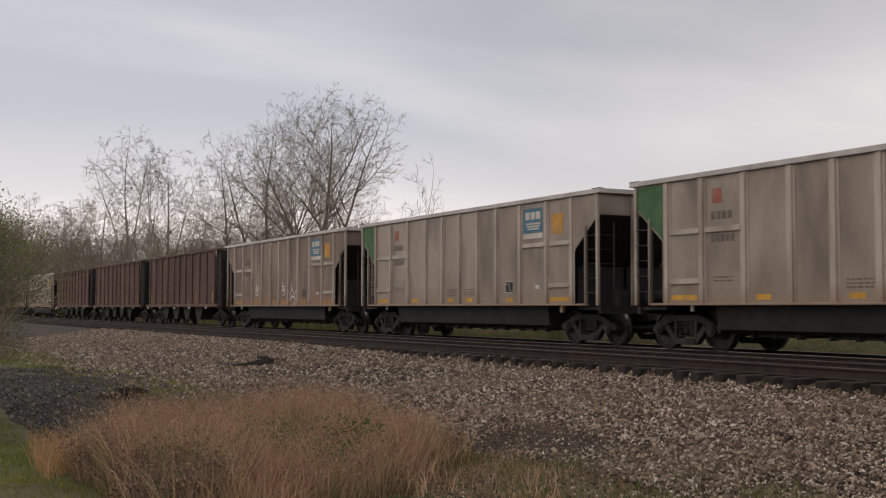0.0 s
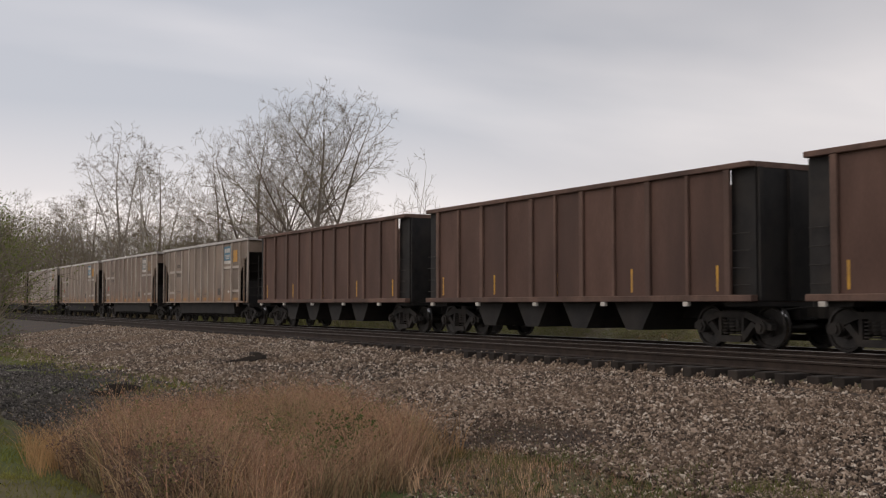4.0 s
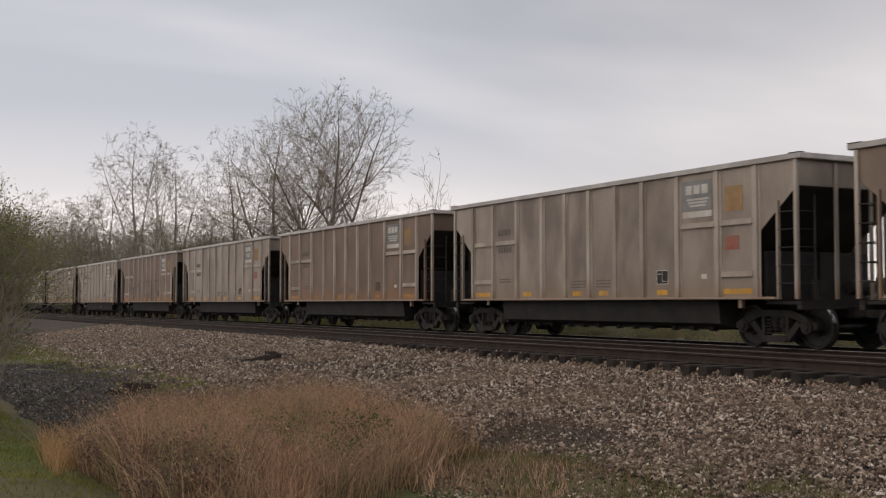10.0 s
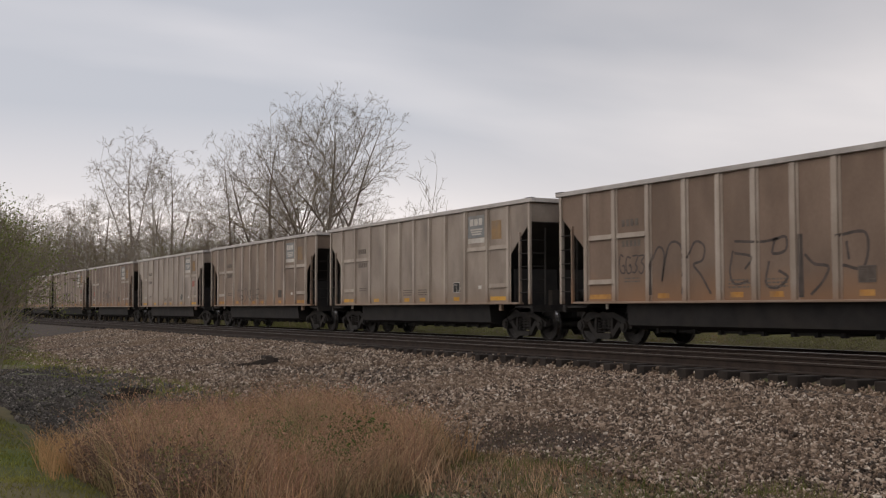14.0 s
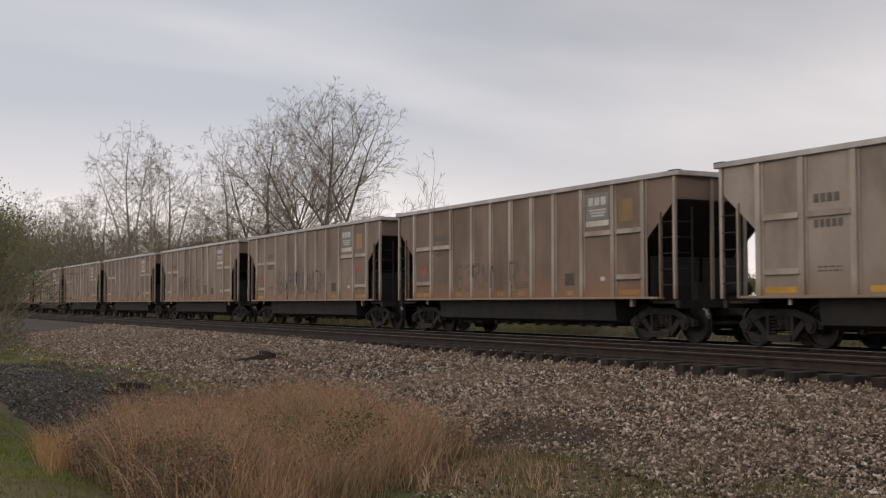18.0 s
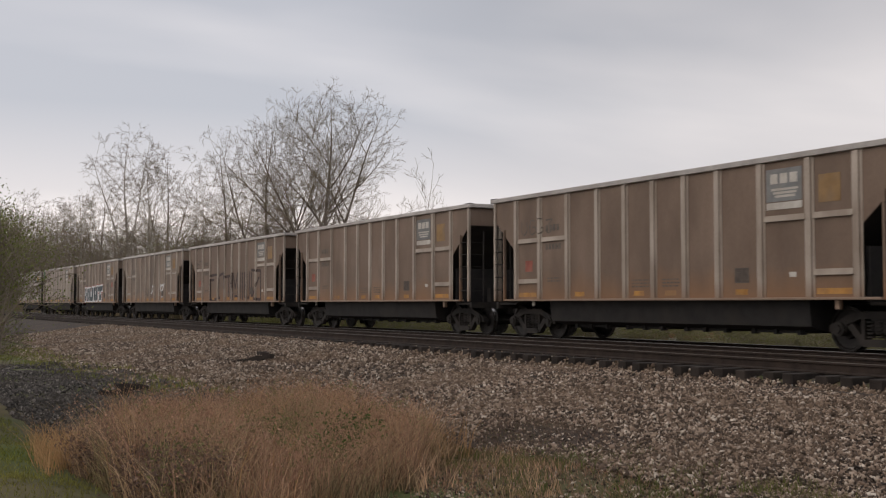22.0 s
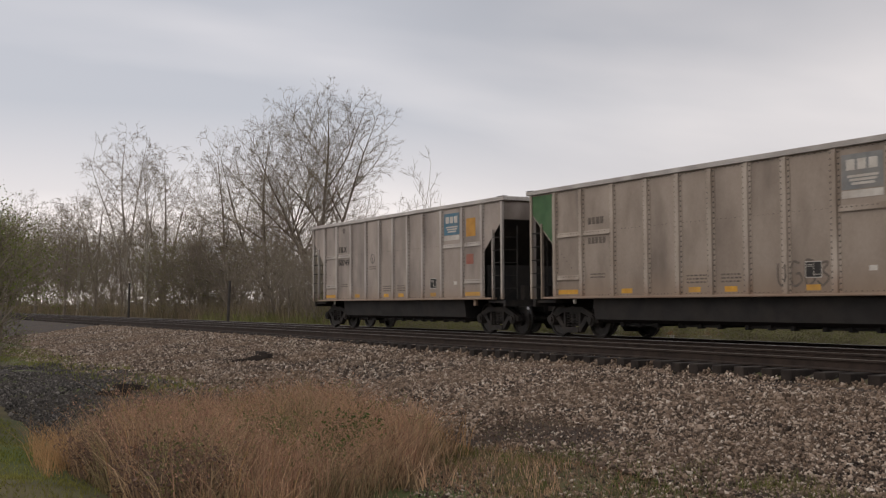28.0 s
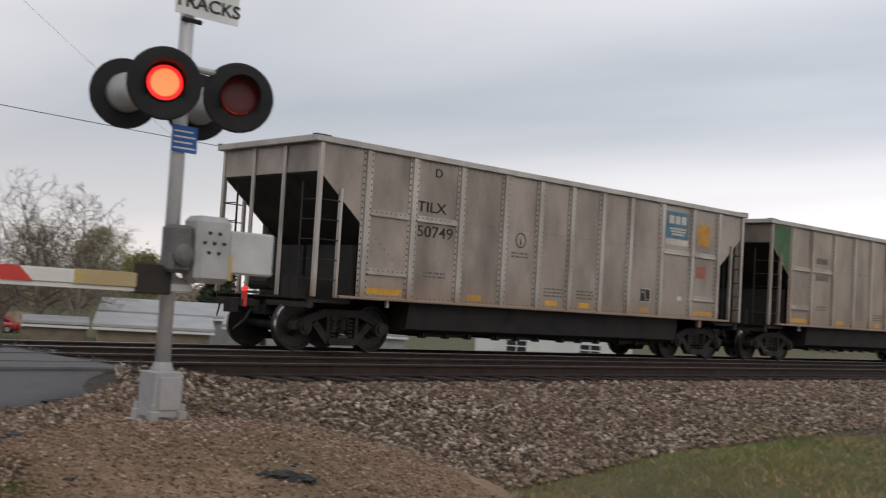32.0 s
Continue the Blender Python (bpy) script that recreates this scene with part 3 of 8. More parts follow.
def mesh_of(name, bm, material, bevel=0.0, smooth=False):
    finish(bm, bevel)
    me = bpy.data.meshes.new(name)
    bm.to_mesh(me); bm.free()
    if smooth:
        for p in me.polygons:
            p.use_smooth = True
    me.materials.append(M[material] if isinstance(material, str) else material)
    return me


def part(name, bm, material, parent, label="", bevel=0.0, smooth=False, at=None):
    ob = new(name, mesh_of(name, bm, material, bevel, smooth))
    ob.parent = parent
    if at is not None:
        ob.matrix_basis = at
    return tagged(ob, label)


def share(name, me, parent, at=None, label=""):
    ob = new(name, me)
    ob.parent = parent
    if at is not None:
        ob.matrix_basis = at
    return tagged(ob, label)


def thing(name, label, category, group="", m=None, kind=""):
    ob = new(name)
    ob.empty_display_size = 0.2
    if m is not None:
        ob.matrix_basis = m
    return tagged(ob, label, category, group, kind)


def raw(name, verts, faces, material):
    """A mesh from arrays, for what is too many for bmesh."""
    me = bpy.data.meshes.new(name)
    verts, faces = np.asarray(verts, np.float32), np.asarray(faces, np.int32)
    k = faces.shape[1]
    me.vertices.add(len(verts)); me.vertices.foreach_set("co", verts.ravel())
    me.loops.add(faces.size); me.loops.foreach_set("vertex_index", faces.ravel())
    me.polygons.add(len(faces)); me.polygons.foreach_set("loop_start", np.arange(0, faces.size, k, dtype=np.int32))
    me.update(calc_edges=True); me.validate()
    me.materials.append(M[material])
    return me


def lettering(text, size, material, name, parent, at, label="", bold=0.0):
    """Letters cut from thin sheet with the built-in font; they face -y and stand upright."""
    c = bpy.data.curves.new(name, "FONT")
    c.body, c.size, c.extrude, c.offset = text, size, 0.003, bold
    c.align_x = "CENTER"
    tmp = bpy.data.objects.new(name, c)
    scene.collection.objects.link(tmp)
    me = bpy.data.meshes.new_from_object(tmp.evaluated_get(bpy.context.evaluated_depsgraph_get()))
    bpy.data.objects.remove(tmp); bpy.data.curves.remove(c)
    me.materials.clear(); me.materials.append(M[material])
    me.transform(pose(0, 0, 0, 90, 0, 0))
    ob = new(name, me)
    ob.parent, ob.matrix_basis = parent, at
    return tagged(ob, label)

# ---------------------------------------------------------------- the lie of the land
NEAR_TRACK, FAR_TRACK, NEAR_LIFT, FAR_LIFT = 13.7, 17.745, 0.14, 0.085
ROAD_X0, ROAD_X1 = -4.1, 6.6


def smooth(a, b, x):
    u = np.clip((x - a) / (b - a), 0, 1)
    return u * u * (3 - 2 * u)


def road_half(y):
    """Left and right edge of the tarmac: it flares towards the near side."""
    return (np.interp(y, [-12, 7.4, 8.4, 9.0, 9.6, 10.5, 11.5, 12.6, 13.6, 20, 24, 40], [-5.0, -3.5, -3.5, -3.72, -3.58, -3.4, -3.55, -3.95, -4.1, -4.1, -3.6, -3.4]),
            np.interp(y, [-12, 6.0, 8.2, 8.5, 9.24, 9.9, 10.24, 10.5, 11.0, 11.4, 12.9, 20, 24, 40], [2.9, 2.7, 2.9, 3.0, 3.41, 4.0, 4.65, 5.05, 5.6, 5.95, 6.6, 6.6, 5.0, 4.4]))


def road_z(y):
    return np.interp(y, [-40, -6, 3, 6, 9.5, 12.2, 19.4, 23, 30, 45, 60, 120], [-0.75, -0.62, -0.5, -0.4, -0.15, 0.115, 0.075, -0.12, -0.5, -1.45, -2.2, -3.9])


def ground_z(x, y):
    x, y = np.asarray(x, float), np.asarray(y, float)
    z = np.interp(y, [-300, -20, 2, 5.5, 7.0, 9.2, 11.7, 12.3, 15.2, 16.2, 19.2, 19.8, 21.5, 25, 45, 60, 120, 400, 4000],
                  [-1.0, -0.75, -0.62, -0.72, -0.70, -0.50, -0.19, -0.13, -0.08, -0.13, -0.13, -0.18, -0.58, -0.75, -1.6, -2.3, -4.0, -4.6, -4.6])
    # the stone has slipped from the tie ends on the road's left
    slip = np.interp(y, [11.0, 11.7, 12.3, 12.6], [0, 0.13, 0.165, 0])
    z = z - slip * smooth(-34, -20, x) * smooth(0, -4, x)
    ditch = np.exp(-((x + 17) / 9.0) ** 2) * np.exp(-((y - 3.4) / 2.2) ** 2)
    z = z - 0.30 * ditch
    lump = 0.05 * np.sin(1.3 * x + 0.7 * y) * np.sin(0.9 * y - 0.4 * x) + 0.03 * np.sin(2.9 * x) * np.sin(3.3 * y + 1.0)
    z = z + lump * smooth(8.5, 6.0, y) * smooth(-30, -5, y)
    l, r = road_half(y)
    inside = smooth(l - 1.6, l - 0.1, x) * smooth(r + 2.8, r + 0.2, x)
    near = smooth(-40, -30, y)
    z = z + (np.maximum(road_z(y) - 0.03 - z, -0.2)) * inside * near
    mound = np.exp(-(((x - 5.3) / 2.0) ** 2 + ((y - 8.4) / 1.7) ** 2) ** 1.4)
    z = z + np.maximum(-0.12 - z, 0) * mound
    return z


def sheet(name, xs, ys, height, material):
    gx, gy = np.meshgrid(np.asarray(xs, float), np.asarray(ys, float), indexing="ij")
    gz = height(gx, gy)
    nx, ny = gx.shape
    v = np.stack([gx, gy, gz], -1).reshape(-1, 3)
    i = np.arange(nx * ny).reshape(nx, ny)
    f = np.stack([i[:-1, :-1], i[1:, :-1], i[1:, 1:], i[:-1, 1:]], -1).reshape(-1, 4)
    me = raw(name, v, f, material)
    for p in me.polygons:
        p.use_smooth = True
    return new(name, me)


def steps(*stops):
    out = []
    for a, b, d in stops:
        out += list(np.arange(a, b, d))
    return out + [stops[-1][1]]


ground = tagged(sheet("ground", steps((-2500, -300, 200), (-300, -60, 10), (-60, -30, 1.5), (-30, 20, 0.3), (20, 60, 2), (60, 300, 12), (300, 2500, 200)),
                      steps((-300, -20, 20), (-20, -2, 2), (-2, 13, 0.25), (13, 26, 0.8), (26, 60, 4), (60, 400, 20), (400, 3000, 200)), ground_z, "soil"),
                "rough spring grass and soil beside the railway", "ground", kind="structure")

ballast = tagged(sheet("ballast_bed", steps((-420, -60, 6), (-60, 30, 0.5), (30, 300, 6)), steps((7.2, 20.8, 0.4)),
                       lambda x, y: ground_z(x, y) + np.where((y > 7.4 + 1.0 * smooth(6.0, 9.0, x)) & (y < 20.6), 0.015, -0.08), "ballast"),
                 "bed of crushed grey-brown stone under two railway tracks", "ballast", kind="structure")


def road_sheet(name, y0, y1, dy, lift, material, edge=lambda y: road_half(y), dx=14):
    ys = steps((y0, y1, dy))
    rows = []
    cuts = [0, 0.01] + [i / (dx - 2) for i in range(1, dx - 2)] + [0.99, 1]
    for y in ys:
        l, r = edge(y)
        wob = 0.05 * math.sin(2.1 * y) + 0.05 * math.sin(5.3 * y + 1)
        for i in range(dx + 1):
            x = l + wob + (r - l + 0.1 * math.sin(3.7 * y)) * cuts[i]
            rows.append((x, y, float(road_z(y)) + lift - 0.05 * (i in (0, dx))))
    k = dx + 1
    f = [(a * k + i, a * k + i + 1, (a + 1) * k + i + 1, (a + 1) * k + i) for a in range(len(ys) - 1) for i in range(dx)]
    me = raw(name, rows, f, material)
    return new(name, me)


road = tagged(road_sheet("road", -12.0, 110.0, 0.4, 0.0, "asphalt"), "dark damp asphalt road over a level crossing", "road", kind="structure")


# worn older tarmac on the approach, whose edge sweeps in a curve
def old_edge(y):
    return (float(np.interp(y, [-12, 7.0, 7.6, 8.2, 8.75, 9.06, 9.6, 10.0, 10.25, 10.38], [-5.0, -3.6, -3.46, -3.26, -3.0, -2.8, -2.48, -1.75, -0.6, 0.7])),
            float(np.interp(y, [-12, 6.0, 8.2, 8.5, 9.24, 9.5, 9.79, 10.09, 10.32, 10.38], [2.8, 2.6, 2.8, 2.92, 3.33, 3.42, 3.42, 2.84, 1.75, 0.9])))


old_road = tagged(road_sheet("old_road", -12.0, 10.38, 0.12, 0.012, "old_asphalt", old_edge), "worn pale grey asphalt patch of the road approach", "road", kind="structure")

MOUND = [(2.9, 6.4), (2.95, 8.0), (3.4, 9.2), (4.1, 10.0), (5.2, 10.5), (6.8, 10.3), (7.9, 9.8), (8.0, 8.4), (7.4, 6.6), (6.2, 5.0), (3.4, 5.0)]
tagged(sheet("dirt_mound", steps((2.6, 9.0, 0.2)), steps((4.6, 10.6, 0.2)),
             lambda x, y: ground_z(x, y) + 0.035 - 0.12 * smooth(0.75, 1.05, ((np.abs(x - 5.65 + 0.15 * np.sin(3 * y))) / 2.5) ** 3 + ((np.abs(y - 7.6 + 0.2 * np.sin(2.3 * x))) / 2.75) ** 3), "dirt"),
       "reddish gravelly dirt mound round the crossing signal", "dirt", kind="structure")

# ---------------------------------------------------------------- tracks
RAIL = [(-0.070, -0.175), (0.070, -0.175), (0.070, -0.160), (0.012, -0.140), (0.010, -0.045), (0.036, -0.035), (0.036, -0.008),
        (-0.036, -0.008), (-0.036, -0.035), (-0.010, -0.045), (-0.012, -0.140), (-0.070, -0.160)]
HEAD = [(-0.034, -0.008), (0.034, -0.008), (0.032, -0.001), (0.024, 0.0), (-0.024, 0.0), (-0.032, -0.001)]


def railway(name, y, lift, label, head="shine"):
    t = thing(name, label, "railway track", "railway tracks", pose(0, y, lift), "structure")
    for s in (-0.7535, 0.7535):
        rail = part("rail", prism(bmesh.new(), [(u + s, v) for u, v in RAIL], "x", -420, 300), "rust", t, "rusty steel rail")
        part("rail_head", prism(bmesh.new(), [(u + s, v) for u, v in HEAD], "x", -420, 300), head, rail, "worn running surface")
    return t


near_track = railway("near_track", NEAR_TRACK, NEAR_LIFT, "empty railway track of rusty rails on dark timber ties", "dull_steel")
far_track = railway("far_track", FAR_TRACK, FAR_LIFT, "railway track that carries the coal train")
tie_mesh = mesh_of("tie", box(bmesh.new(), -0.115, 0.115, -1.3, 1.3, -0.34, -0.176), "tie", 0.012)

# ---------------------------------------------------------------- the coal train
PITCH, LENGTH, TOP, SILL, HALF = 15.614, 14.18, 4.01, 1.10, 1.60
POSTS = [1.16, 2.334, 3.635, 4.932, 6.037, 7.106, 8.20, 9.271, 10.538, 11.846, 13.015]
BOGIES = (1.18, LENGTH - 1.18)


def bar(bm, x0, x1, z0, z1, y=-1.553, d=0.004):
    return box(bm, x0, x1, y - d, y, z0, z1)


def wheelset_mesh():
    bm = bmesh.new()
    for s in (-1, 1):
        profile = [(0.06, 0.70), (0.19, 0.71), (0.20, 0.745), (0.38, 0.755), (0.40, 0.69), (0.485, 0.69), (0.478, 0.722), (0.458, 0.735), (0.452, 0.825),
                   (0.40, 0.83), (0.38, 0.79), (0.20, 0.785), (0.19, 0.85), (0.085, 0.86)]
        lathe(bm, [(r, s * h) for r, h in profile], sides=28)
    tube(bm, (0, -1.0, 0), (0, 1.0, 0), 0.085, sides=12)
    me = mesh_of("wheelset", bm, "tread")
    me.materials.append(M["bright_tread"])
    for p in me.polygons:
        # the running band of each wheel is polished by the rail
        if 0.44 < math.hypot(p.center.x, p.center.z) < 0.46 and 0.74 < abs(p.center.y) < 0.82:
            p.material_index = 1
    return me


def sideframe_mesh():
    """A cast three-piece truck side: arched top, two pedestals, a window for the springs and a deep bottom chord."""
    bm = bmesh.new()
    y0, y1 = -0.075, 0.075
    prism(bm, [(-1.16, 0.52), (-1.16, 0.40), (-0.74, 0.40), (-0.72, 0.55), (-0.40, 0.66), (0.40, 0.66), (0.72, 0.55), (0.74, 0.40), (1.16, 0.40),
               (1.16, 0.52), (0.80, 0.68), (0.45, 0.80), (-0.45, 0.80), (-0.80, 0.68)], "y", y0, y1)
    prism(bm, [(-0.30, 0.13), (0.30, 0.13), (0.34, 0.20), (0.30, 0.27), (-0.30, 0.27), (-0.34, 0.20)], "y", y0 - 0.03, y1 + 0.03)
    for s in (-1, 1):
        prism(bm, [(s * 0.72, 0.50), (s * 0.60, 0.58), (s * 0.27, 0.24), (s * 0.36, 0.14)], "y", y0, y1)
        prism(bm, [(s * 0.30, 0.25), (s * 0.38, 0.25), (s * 0.38, 0.68), (s * 0.30, 0.68)], "y", y0, y1)
        lathe(bm, [(0.145, -0.13), (0.145, 0.06)], (s * 0.9, 0, 0.457), sides=14)
        lathe(bm, [(0.085, -0.17), (0.085, -0.12)], (s * 0.9, 0, 0.457), sides=10)
    for i in (-0.2, 0, 0.2):
        for k in range(5):
            lathe(bm, [(0.075, 0.30 + 0.07 * k), (0.075, 0.335 + 0.07 * k)], (i, -0.01, 0), "z", 10)
    return mesh_of("sideframe", bm, "truck")


WHEEL, FRAME = wheelset_mesh(), sideframe_mesh()


def bogie_mesh():
    bm = bmesh.new()
    box(bm, -0.22, 0.22, -1.0, 1.0, 0.40, 0.78)
    box(bm, -0.60, -0.52, -0.9, 0.9, 0.32, 0.42)
    box(bm, 0.52, 0.60, -0.9, 0.9, 0.32, 0.42)
    lathe(bm, [(0.26, 0.78), (0.26, 0.90)], axis="z", sides=16)
    return mesh_of("truck", bm, "truck", 0.02)


BOGIE = bogie_mesh()


def add_bogies(car):
    for x in BOGIES:
        truck = share("truck", BOGIE, car, pose(x, 0, FAR_LIFT), "greasy black cast-steel truck")
        for s, turn in ((-1, 0), (1, 180)):
            share("sideframe", FRAME, truck, pose(0, s * 0.99, 0, 0, 0, turn))
        for s in (-0.9, 0.9):
            share("wheelset", WHEEL, truck, pose(s, 0, 0.457), "dark spoke-less steel wheels on an axle")


def coupler_mesh(s):
    bm = bmesh.new()
    box(bm, 0.05, 0.42, -0.09, 0.09, 0.76, 0.98)
    prism(bm, [(0.40, -0.16), (0.62, -0.20), (0.72, -0.10), (0.66, 0.02), (0.74, 0.14), (0.60, 0.19), (0.40, 0.14)], "z", 0.73, 1.0)
    tube(bm, (0.35, 0.28, 0.86), (0.50, 0.30, 0.62), 0.03)
    tube(bm, (0.50, 0.30, 0.62), (0.70, 0.24, 0.42), 0.028)
    tube(bm, (0.30, -0.05, 0.98), (0.24, -0.95, 0.92), 0.018)
    tube(bm, (0.24, -0.95, 0.92), (0.28, -1.0, 0.62), 0.018)
    me = mesh_of("coupler", bm, "truck", 0.015)
    if s < 0:
        me.transform(pose(0, 0, 0, 0, 0, 180))
    return me


COUPLERS = {-1: coupler_mesh(-1), 1: coupler_mesh(1)}


RUNG = mesh_of("rung", tube(bmesh.new(), (-0.25, 0, 0), (0.25, 0, 0), 0.012, sides=6), "dark_sheet")


def hopper_car(skin, label):
    """An aluminium bathtub hopper: riveted side bays between posts, open corners with sloping end sheets, ladders, a deep black belly."""
    trim = "alu_post" if skin == "alu_clean" else "alu_trim"
    dusty = skin in ("alu_tan", "alu_brown")
    car = thing("hopper_car", label, "rail wagon", "hopper cars of the coal train")
    edges = [0.03] + POSTS + [LENGTH - 0.03]
    for s in (-1, 1):
        a, b = sorted((s * 1.535, s * 1.553))
        for i in range(12):
            x0, x1 = edges[i], edges[i + 1]
            bm = bmesh.new()
            if i == 0:
                prism(bm, [(x0, TOP - 0.11), (x0, 3.37), (x1, 2.42), (x1, TOP - 0.11)], "y", a, b)
            elif i == 11:
                prism(bm, [(x1, TOP - 0.11), (x1, 3.37), (x0, 2.42), (x0, TOP - 0.11)], "y", a, b)
            else:
                box(bm, x0, x1, a, b, SILL + 0.03, 2.80)
                u, v = sorted((s * 1.531, s * 1.549))
                box(bm, x0, x1, u, v, 2.80, TOP - 0.11)
            part("side_panel", bm, skin, car)
        for x in POSTS:
            bm = bmesh.new()
            u = [(-0.125, 1.5535), (-0.125, 1.563), (-0.064, 1.563), (-0.056, HALF), (0.056, HALF), (0.064, 1.563), (0.125, 1.563), (0.125, 1.5535)]
            prism(bm, [(x + p, s * q) for p, q in u], "z", SILL + 0.06, TOP - 0.115)
            part("post", bm, trim, car)
        bm = bmesh.new()
        a, b = sorted((s * 1.49, s * 1.625))
        box(bm, -0.13, LENGTH + 0.13, a, b, TOP - 0.12, TOP)
        part("top_chord", bm, "alu_chord", car, "pale aluminium top chord", 0.012)
        bm = bmesh.new()
        a, b = sorted((s * 1.40, s * 1.61))
        box(bm, 0.62, LENGTH - 0.62, a, b, SILL, SILL + 0.055)
        part("side_sill", bm, "alu_trim", car, "pale bottom sill with rust streaks", 0.01)
        for x0, x1, z in ((POSTS[0], POSTS[1], 2.74), (POSTS[1], POSTS[2], 2.74), (POSTS[8], POSTS[9], 2.74), (POSTS[9], POSTS[10], 2.74),
                          (POSTS[0], POSTS[1], 1.64), (POSTS[9], POSTS[10], 1.64)):
            bm = bmesh.new()
            a, b = sorted((s * 1.556, s * 1.572))
            c, d = sorted((s * 1.556, s * 1.612))
            box(bm, x0 + 0.107, x1 - 0.107, a, b, z - 0.06, z + 0.06)
            box(bm, x0 + 0.107, x1 - 0.107, c, d, z - 0.06, z - 0.045)
            part("stiffener", bm, trim, car)
        # corner uprights and ladders at both ends
        for e, f in ((0.05, 1), (LENGTH - 0.05, -1)):
            a, b = sorted((s * 1.52, s * 1.60))
            bm = box(bmesh.new(), e - 0.045, e + 0.045, a, b, SILL, TOP - 0.12)
            part("corner_post", bm, trim, car, bevel=0.01)
            bm = box(bmesh.new(), e + f * 0.50 - 0.03, e + f * 0.50 + 0.03, a, b, SILL, 3.10)
            part("ladder_stile", bm, trim if skin == "alu_clean" else skin, car, bevel=0.008)
            part("end_stile", tube(bmesh.new(), (e, s * 1.06, SILL), (e, s * 1.06, 3.2), 0.022, sides=6), "dark_sheet", car)
            for z in (1.42, 1.78, 2.14, 2.50, 2.86):
                share("rung", RUNG, car, pose(e + f * 0.25, s * 1.585, z))
                share("rung", RUNG, car, pose(e, s * 1.31, z, 0, 0, 90))
    # ends: light header, sloping sheet, stays, deck
    for e, f in ((0.0, 1), (LENGTH, -1)):
        a, b = sorted((e + f * 0.03, e + f * 0.055))
        part("end_header", box(bmesh.new(), a, b, -1.53, 1.53, 3.37, TOP - 0.12), skin, car, "light end header panel")
        a, b = sorted((e - f * 0.13, e + f * 0.06))
        part("end_chord", box(bmesh.new(), a, b, -1.49, 1.49, TOP - 0.12, TOP), "alu_chord", car, bevel=0.012)
        for s in (-1, 1):
            p, q = sorted((s * 1.494, s * 1.63))
            part("corner_cap", box(bmesh.new(), min(e - f * 0.135, e + f * 0.2), max(e - f * 0.135, e + f * 0.2), p, q, TOP + 0.003, TOP + 0.012), "black", car, "black corner cap")
            part("end_post", box(bmesh.new(), min(e, e + f * 0.028), max(e, e + f * 0.028), s * 0.5 - 0.05, s * 0.5 + 0.05, SILL, TOP - 0.12), trim, car)
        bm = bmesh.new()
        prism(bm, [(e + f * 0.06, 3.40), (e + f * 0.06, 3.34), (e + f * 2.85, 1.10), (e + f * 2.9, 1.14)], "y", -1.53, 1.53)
        part("slope_sheet", bm, "dark_sheet", car, "coal-stained sloping end sheet, darkened for the shade of the open end")
        bm = bmesh.new()
        a, b = sorted((e + f * 0.0, e + f * 1.0))
        box(bm, a, b, -1.45, 1.45, SILL - 0.10, SILL - 0.04)
        box(bm, min(e, e + f * 0.12), max(e, e + f * 0.12), -1.5, 1.5, SILL - 0.2, SILL - 0.02)
        part("end_deck", bm, "truck", car)
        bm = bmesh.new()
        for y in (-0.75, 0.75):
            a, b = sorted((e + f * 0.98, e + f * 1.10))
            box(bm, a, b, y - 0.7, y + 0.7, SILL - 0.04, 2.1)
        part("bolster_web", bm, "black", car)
        bm = bmesh.new()
        lathe(bm, [(0.14, -0.36), (0.17, -0.30), (0.17, 0.30), (0.14, 0.36)], (e + f * 0.55, 0.75, SILL + 0.25), "y", 14)
        part("air_tank", bm, "truck", car, "black brake air tank")
        part("brake_box", box(bmesh.new(), e + f * 0.5 - 0.1, e + f * 0.5 + 0.1, -0.6, -0.1, SILL - 0.04, SILL + 0.4), "truck", car)
    # belly and underframe
    bm = bmesh.new()
    prism(bm, [(-1.38, SILL + 0.02), (-1.32, 0.58), (-0.95, 0.48), (0.95, 0.48), (1.32, 0.58), (1.38, SILL + 0.02)], "x", 2.55, LENGTH - 2.55)
    part("belly", bm, "black", car, "sooty black hopper belly")
    part("centre_sill", box(bmesh.new(), 0.0, LENGTH, -0.2, 0.2, 0.72, 1.04), "black", car)
    for i in range(4):
        x = 3.2 + i * 2.15
        bm = bmesh.new()
        box(bm, x, x + 1.5, -1.0, 1.0, 0.43, 0.485)
        for dx in (0.1, 0.75, 1.4):
            box(bm, x + dx - 0.05, x + dx + 0.05, -1.06, -0.9, 0.40, 0.52)
        part("hopper_door", bm, "black", car)
    part("coal_floor", box(bmesh.new(), 1.2, LENGTH - 1.2, -1.45, 1.45, 1.15, 1.25), "black", car)
    for s, x in ((-1, 0.0), (1, LENGTH)):
        share("coupler", COUPLERS[s], car, pose(x, 0, 0), "black knuckle coupler with hose")
    # markings on the near side
    for x0, x1 in ((1.29, 2.16), (3.95, 4.36), (6.36, 6.74), (7.50, 7.88), (9.78, 10.14), (12.0, 12.86)):
        part("reflector", bar(bmesh.new(), x0, x1, 1.215, 1.33), "yellow_dusty" if dusty else "yellow", car, "worn yellow reflector")
        part("reflector", box(bmesh.new(), x0, x1, 1.553, 1.557, 1.215, 1.33), "yellow", car)
    q = part("capacity_plate", bar(bmesh.new(), 9.76, 10.18, 1.46, 1.78), "plate_dusty" if dusty else "stencil", car, "dark data plate with a pale border")
    lines = bmesh.new()
